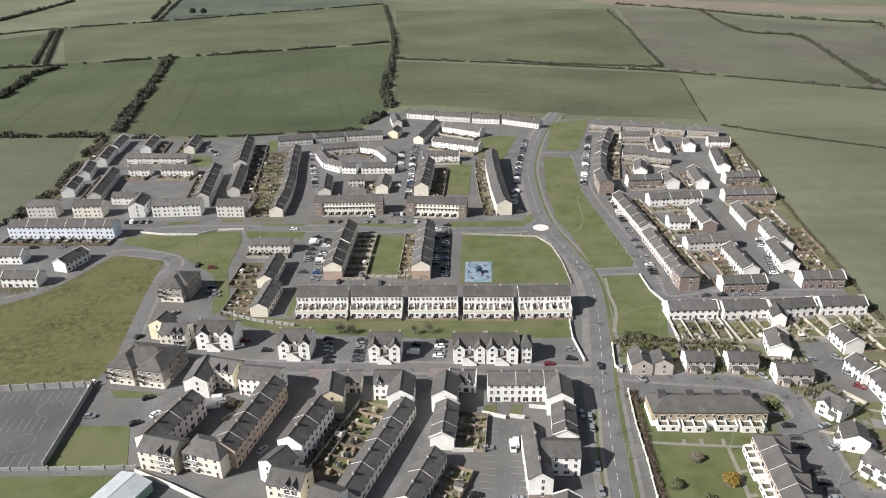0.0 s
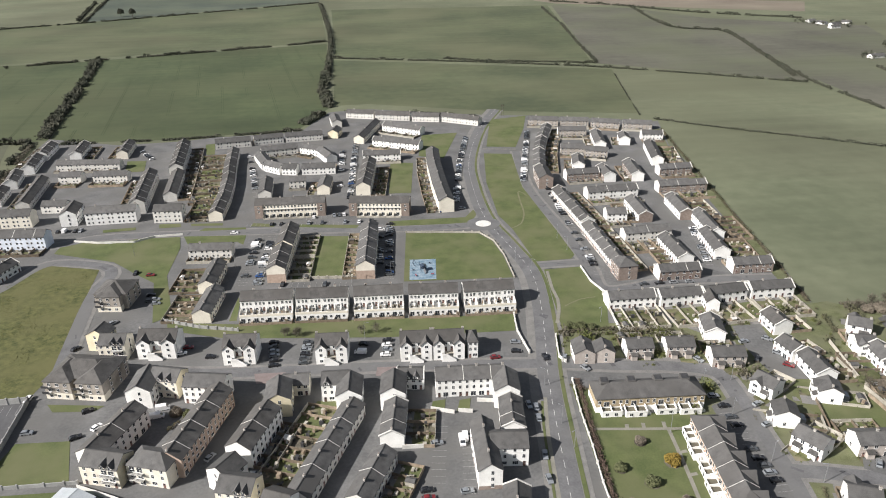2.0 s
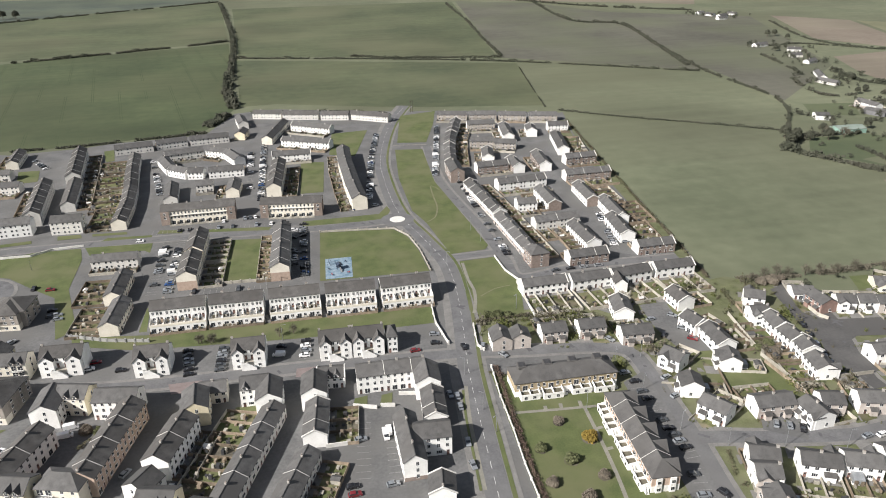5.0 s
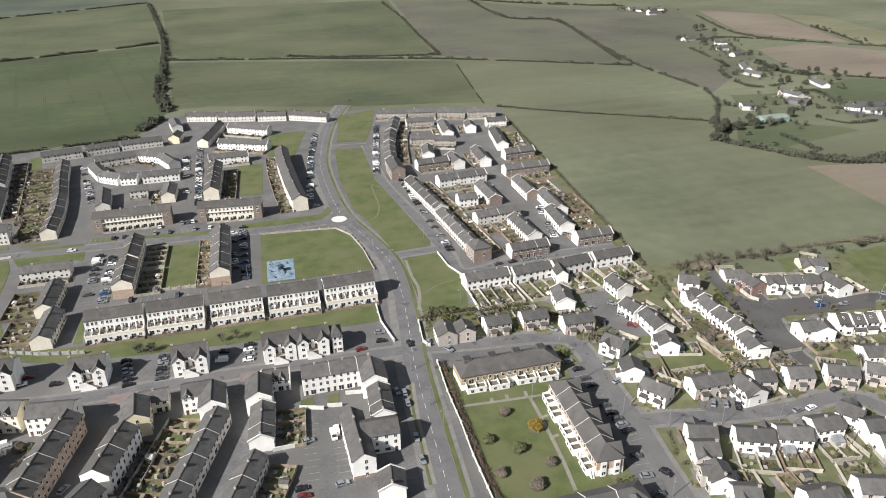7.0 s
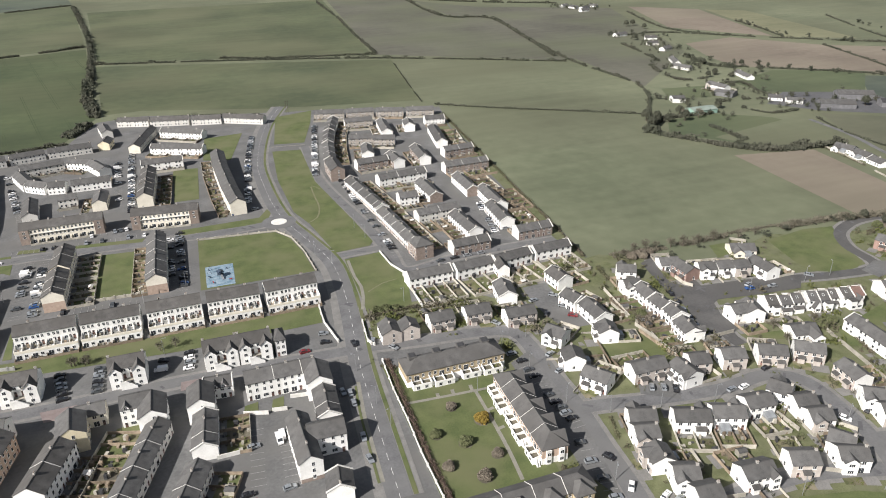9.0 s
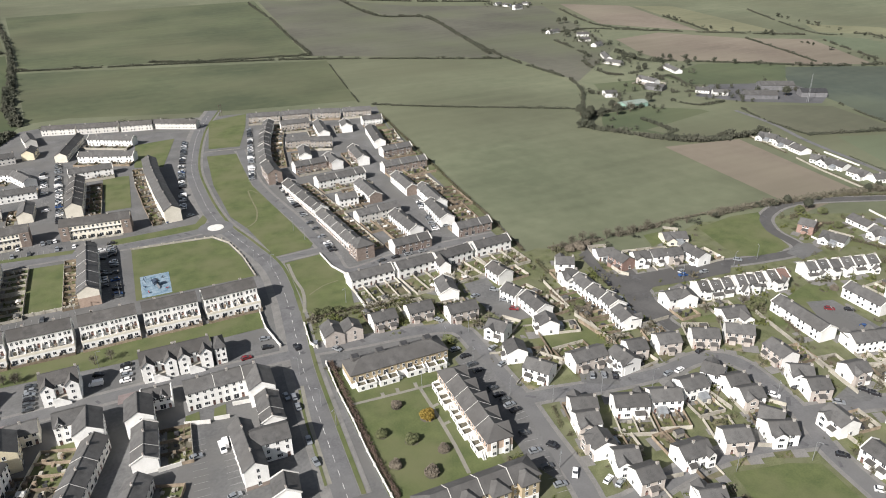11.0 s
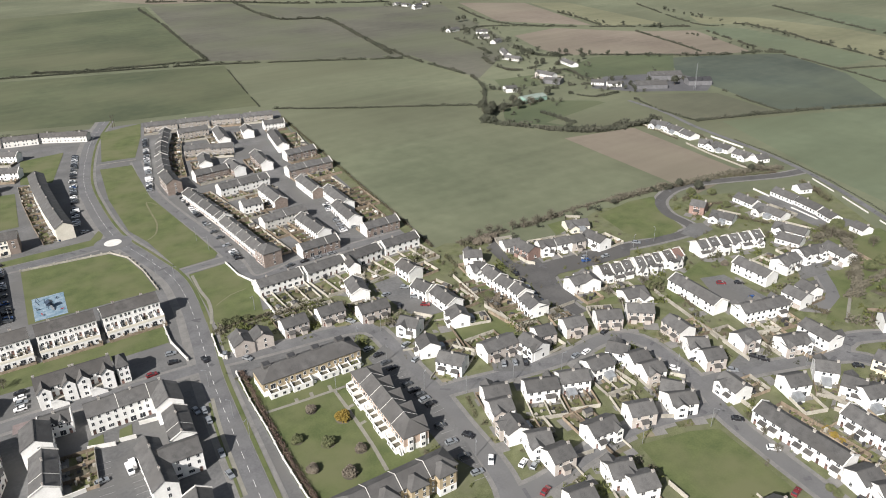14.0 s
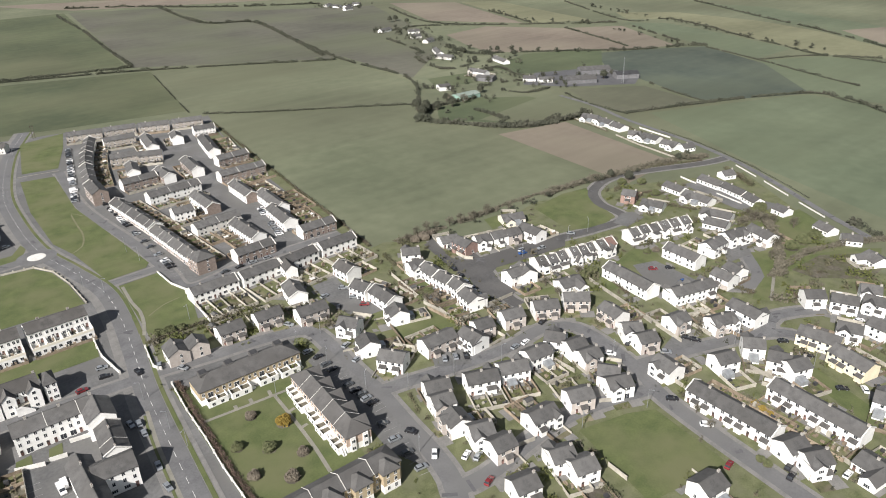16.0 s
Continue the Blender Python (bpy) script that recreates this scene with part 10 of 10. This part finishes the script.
tree(516.6, 556.1, 6)
tree(553.1, 606.8, 6)
tree(578.8, 765.2, 7)
tree(409.5, 230.3, 5)
tree(418.1, 229.7, 5)
lamp(93.8, 328.9)
lamp(64.3, 317.9)
lamp(82.2, 555.0)
lamp(56.1, 213.9)
lamp(57.3, 191.8)
lamp(-55.9, 239.6)
lamp(-76.5, 328.3)
lamp(113.6, 127.3)
lamp(92.5, 182.8)
lamp(185.2, 92.6)
lamp(187.7, 165.0)
lamp(148.3, 150.6)
lamp(167.4, 145.4)
lamp(281.7, 199.2)
lamp(-17.8, 306.0)
lamp(1.4, 311.2)
lamp(58.5, 179.3)
lamp(-11.1, 254.8)
lamp(-132.3, 350.0)
tree(205.4, 254.0, 4.5, 1)
tree(212.2, 255.1, 6, 1)
tree(219.4, 256.0, 6, 1)
tree(224.9, 254.8, 5, 1)
tree(233.5, 253.7, 5.5, 1)
tree(240.1, 252.5, 6, 1)
tree(249.3, 252.2, 5, 1)
tree(258.9, 251.6, 6, 1)
tree(356.6, 148.3, 6, 1)
tree(357.9, 153.3, 5, 1)
tree(356.4, 143.5, 6, 1)
tree(332.2, 124.4, 6, 1)
tree(319.7, 119.4, 5, 1)
tree(339.6, 126.2, 5, 1)
tree(272.0, 248.0, 5, 1)
tree(283.6, 248.3, 4.5, 1)
bush(70.2, 167.5, 2.0, 0)
utility_pole(105.7, 602.6)
tree(-44.9, 260.5, 4, 1)
tree(-6.4, 259.1, 4.5, 1)
tree(198.7, 86.6, 3.2, 1)
tree(195.3, 80.1, 3.2, 1)
tree(191.7, 72.7, 3.2, 1)
tree(174.0, 198.8, 4.5, 1)
tree(222.7, 174.2, 4.5, 1)
tree(241.4, 170.9, 5, 1)
tree(221.2, 165.6, 3.5, 1)
tree(188.8, 173.1, 4, 1)
bush(213.9, 69.4, 1.3, 1)
bush(212.9, 66.2, 1.4, 1)
bush(212.2, 63.3, 1.2, 1)
bush(189.9, 54.5, 1.3, 0)
bush(189.5, 52.0, 1.4, 0)
lamp(117.4, 189.4)
lamp(119.4, 165.9)
lamp(114.6, 207.5)
lamp(126.3, 209.2)
lamp(130.5, 155.2)
lamp(160.7, 100.4)
lamp(266.5, 199.4)
lamp(236.0, 201.6)
lamp(111.4, 400.9)
lamp(70.1, 305.9)
lamp(92.1, 343.7)
lamp(249.6, 66.3)
lamp(242.0, 93.2)
lamp(201.4, 119.7)
lamp(6.8, 510.7)
lamp(60.4, 461.9)
lamp(90.3, 256.4)


# ---- single things ----
def disc(name, x, y, r, z0, z1, mat, parent=None, label=""):
    n = 28
    s = Solid()
    ring = [(x + math.cos(2 * math.pi * i / n) * r, y + math.sin(2 * math.pi * i / n) * r) for i in range(n)]
    s.face([(a, b, z1) for a, b in ring])
    for i in range(n):
        (a, b), (c, d) = ring[i], ring[(i + 1) % n]
        s.face([(a, b, z0), (c, d, z0), (c, d, z1), (a, b, z1)])
    return s.mesh(name, mat)


island = thing("roundabout_island", pose(55.4, 369.0, 0), "low round traffic island of pale concrete", "traffic island")
part("apron", disc("apron", 0, 0, 9.5, 0.1, 0.205, ROAD), island)
part("kerb", disc("kerb", 0, 0, 4.4, 0.1, 0.32, COPING), island)
part("paved_top", disc("paved_top", 0, 0, 3.9, 0.1, 0.36, COPING), island)

# playground on its blue surface
STEEL_BLUE = shade("dark_painted_steel", (0.02, 0.03, 0.05), (0.05, 0.07, 0.10), 1, 6, 0.4)
RED_PAINT = shade("red_painted_panel", (0.25, 0.03, 0.03), (0.34, 0.05, 0.05), 1, 6, 0.5)
frame_thing = thing("climbing_frame", pose(17.5, 314.5, 0.2, 0, 0, 12), "dark climbing frame with a slide on a blue surface", "play equipment", "playground equipment")
for px, py in ((-1.2, -1.2), (1.2, -1.2), (1.2, 1.2), (-1.2, 1.2)):
    b = Solid()
    b.box(px - 0.07, py - 0.07, 0, px + 0.07, py + 0.07, 2.8)
    part("post", b.mesh("post", STEEL_BLUE), frame_thing)
b = Solid()
b.box(-1.3, -1.3, 1.3, 1.3, 1.3, 1.42)
part("platform", b.mesh("platform", STEEL_BLUE), frame_thing)
b = Solid()
b.prism_y([(-1.5, 2.6), (1.5, 2.6), (0, 3.5)], -1.5, 1.5)
part("roof", b.mesh("roof", STEEL_BLUE), frame_thing)
b = Solid()
b.prism([(-1.3, 1.3), (-4.2, 0.15), (-4.2, 0.3), (-1.3, 1.5)], -0.4, 0.4)
part("slide", b.mesh("slide", METAL), frame_thing)
swing = thing("swing_frame", pose(13.0, 321.0, 0.2, 0, 0, 80), "steel swing frame standing on a playground", "play equipment", "playground equipment")
for sx in (-1.8, 1.8):
    b = Solid()
    b.prism([(-1.0, 0), (-0.9, 0), (0.05, 2.3), (0.9, 0), (1.0, 0), (0.08, 2.45), (-0.08, 2.45)], sx - 0.05, sx + 0.05)
    part("a_frame", b.mesh("a_frame", STEEL_BLUE), swing)
b = Solid()
b.box(-1.9, -0.06, 2.35, 1.9, 0.06, 2.47)
part("top_bar", b.mesh("top_bar", STEEL_BLUE), swing)
for sx in (-0.8, 0.8):
    b = Solid()
    b.box(sx - 0.22, -0.12, 0.5, sx + 0.22, 0.12, 0.56)
    b.box(sx - 0.21, -0.01, 0.56, sx - 0.19, 0.01, 2.36)
    b.box(sx + 0.19, -0.01, 0.56, sx + 0.21, 0.01, 2.36)
    part("swing_seat", b.mesh("swing_seat", STEEL_BLUE), swing)
for k, (px, py) in enumerate(((21.5, 309.0), (21.0, 321.5), (13.5, 308.5), (12.5, 315.0))):
    sp = thing("spring_rider", pose(px, py, 0.2, 0, 0, 50 * k), "small spring rider on a playground", "play equipment", "playground equipment")
    b = Solid()
    b.box(-0.1, -0.1, 0, 0.1, 0.1, 0.45)
    part("spring", b.mesh("spring", METAL), sp)
    b = Solid()
    b.prism_y([(-0.6, 0.45), (0.6, 0.45), (0.7, 0.95), (0.3, 0.7), (-0.6, 0.75)], -0.18, 0.18)
    part("seat", b.mesh("seat", STEEL_BLUE if k % 2 else RED_PAINT), sp)

# lines on the ball court: rows of bays and faded rings
COURT_CORNERS = [Vector(p) for p in [(-194.3, 219.9), (-134.2, 225.1), (-130.9, 181.0), (-189.9, 176.9)]]


def on_court(u, v):
    a, b, c, d = COURT_CORNERS
    return a.lerp(b, u).lerp(d.lerp(c, u), v)


marks = Solid()
for v0, v1, u0, u1, n in ((0.03, 0.16, 0.3, 0.96, 15), (0.40, 0.56, 0.2, 0.84, 15), (0.84, 0.97, 0.2, 0.9, 15)):
    for i in range(n):
        u = u0 + (u1 - u0) * i / (n - 1)
        p, q = on_court(u, v0), on_court(u, v1)
        s = (q - p).orthogonal().normalized() * 0.07
        marks.face([(p.x - s.x, p.y - s.y, 0.2), (p.x + s.x, p.y + s.y, 0.2), (q.x + s.x, q.y + s.y, 0.2), (q.x - s.x, q.y - s.y, 0.2)])
for u, v in ((0.82, 0.28), (0.78, 0.70)):
    o = on_court(u, v)
    for i in range(28):
        a0, a1 = 2 * math.pi * i / 28, 2 * math.pi * (i + 1) / 28
        marks.face([(o.x + math.cos(t) * r, o.y + math.sin(t) * r, 0.203) for t, r in ((a0, 4.36), (a1, 4.36), (a1, 4.45), (a0, 4.45))])
tagged(new("court_marking", marks.mesh("court_marking", WORN)), "faded white bay lines and rings painted on the court", "court marking", kind="structure")


def tussocks(x0, y0, x1, y1, n, seed):
    """Rough grass: low tufts and clumps spread over rough ground."""
    rnd = random.Random(seed)
    v, f = [], []
    while len(v) < n * 4:
        px, py = rnd.uniform(x0, x1), rnd.uniform(y0, y1)
        u = noise.noise((px * 0.06, py * 0.06, 3))
        if u < rnd.uniform(-0.1, 0.4) or px > -146 + (py - 225) * -0.02 or py > 296 + (px + 262) * 0.35 or py < 229:
            continue
        h, w = rnd.uniform(0.05, 0.22) * (1 + u), rnd.uniform(0.25, 0.8)
        a = rnd.uniform(0, 6.3)
        k = len(v)
        v += [(px + math.cos(a + q) * w, py + math.sin(a + q) * w, 0.1) for q in (0, 2.1, 4.2)] + [(px + rnd.gauss(0, 0.1), py, 0.12 + h)]
        f += [(k, k + 1, k + 3), (k + 1, k + 2, k + 3), (k + 2, k, k + 3)]
    return tagged(new("tussocks", mesh_of("tussocks", v, f, [ROUGH])), "tufts of rough grass beside the road", "grass", kind="stuff")


tussocks(-275, 228, -140, 335, 5200, 4)

# the clipped brown hedge behind the white wall along the main road
hedge([(69.1, 215.2), (67.3, 196.5), (65.9, 177.2), (64.8, 161.8), (64.0, 139.9)], 1.9, "clipped russet hedge behind a white wall", RUSSET, 60)

# planting and paving through the gardens of the eastern estate
infill([(76, 205), (76, 250), (150, 252), (196, 260), (232, 228), (290, 244), (350, 224), (400, 190), (330, 70), (240, 30), (100, 60), (90, 120)], 620, 4, 21)

# wheel tracks in the crops
tramlines([(-344.6, 940.7), (-68.3, 1016.2), (-47.0, 658.4), (-67.4, 596.3), (-159.4, 578.1), (-254.3, 581.2)], (-228.6, 593.4), (-252.1, 717.1), 24.0)
tramlines([(-483.9, 919.6), (-348.4, 937.1), (-270.2, 599.8), (-298.1, 584.1), (-441.9, 587.1), (-566.2, 803.0)], (-228.6, 593.4), (-252.1, 717.1), 24.0)
infill([(69.4, 249.8), (92.8, 250.3), (118.7, 247.7), (135.3, 233.2), (135.3, 214.8), (115.8, 223.3), (85.5, 229.1), (68.1, 229.7)], 90, 1, 5)


def farm_thicket(spots, seed):
    """Dark trees and bushes round the far farmsteads."""
    rnd = random.Random(seed)
    v, f = [], []
    for x, y in spots:
        for _ in range(15):
            a, d = rnd.uniform(0, 6.3), rnd.uniform(9, 30)
            h = rnd.uniform(1.6, 5.0)
            for z in (0.25, 0.6):
                tufts(v, f, x + math.cos(a) * d, y + math.sin(a) * d, h * z, h * 0.55, rnd, 26, 0.5)
    tagged(new("farm_trees", mesh_of("farm_trees", v, f, [HEDGE])), "dark trees and bushes round distant farmsteads", "trees", kind="stuff")


mast = thing("radio_mast", pose(558.1, 388.7, 0), "tall thin grey steel mast beside a farmyard", "mast")
b = Solid()
for q in range(3):
    a0 = q * 2.094
    cx, cy = math.cos(a0), math.sin(a0)
    b.face([(cx * 0.9 - 0.12, cy * 0.9, -0.2), (cx * 0.9 + 0.12, cy * 0.9, -0.2), (cx * 0.15 + 0.1, cy * 0.15, 24), (cx * 0.15 - 0.1, cy * 0.15, 24)])
    b.face([(cx * 0.9, cy * 0.9 - 0.12, -0.2), (cx * 0.9, cy * 0.9 + 0.12, -0.2), (cx * 0.15, cy * 0.15 + 0.1, 24), (cx * 0.15, cy * 0.15 - 0.1, 24)])
for z in range(2, 24, 2):
    r = 0.9 - 0.03 * z
    b.box(-r, -0.06, z, r, 0.06, z + 0.12)
part("lattice", b.mesh("lattice", METAL), mast)
for k, (bx, by, bh) in enumerate(((668, 1085, 15), (672, 1062, -70), (682, 1045, 20), (709, 1060, -40), (667, 1022, 10))):
    bungalow(bx, by, bh, 14 + 2 * (k % 3), "w", "f", "white-rendered", False)

def hedgerow_trees(runs, seed):
    """Trees and tall bushes standing here and there in the far hedges."""
    rnd = random.Random(seed)
    v, f = [], []
    for pts, tall in runs:
        ahead = 0.0
        for p in smooth_line(pts, 2.0):
            ahead -= 2.0
            if ahead > 0:
                continue
            ahead = rnd.uniform(4, 26)
            h = tall * rnd.uniform(0.5, 1.15)
            for z, r in ((0.2, 0.34), (0.45, 0.42), (0.7, 0.30)):
                tufts(v, f, p.x + rnd.gauss(0, 1.2), p.y + rnd.gauss(0, 1.2), h * z, h * r, rnd, 60, 0.35)
    tagged(new("hedgerow_trees", mesh_of("hedgerow_trees", v, f, [HEDGE])), "dark grey-brown trees and bushes in the far hedges", "trees", kind="stuff")


hedgerow_trees([
    ([(804, 833), (776, 727), (806, 625)], 6.5),
    ([(935, 736), (906, 625), (886, 535), (860, 478), (838, 400), (826, 326)], 6.0),
    ([(561, 646), (607, 562), (665, 496), (745, 450)], 6.0),
    ([(788, 577), (771, 505), (755, 449)], 5.0),
    ([(378, 443), (378, 407), (391, 368), (413, 348), (433, 343)], 5.5),
    ([(225, 245), (260, 248), (283, 245), (318, 246), (341, 244), (382, 233)], 4.0),
], 15)

farm_thicket([(668, 1085), (682, 1045), (709, 1060), (585, 803), (603, 763), (582, 731), (574, 696), (536, 632), (522, 603), (552, 545), (497, 519), (484, 494), (431, 496), (424, 456), (514, 441), (526, 431), (573, 434), (510, 462)], 8)

road_patches(150, 12)
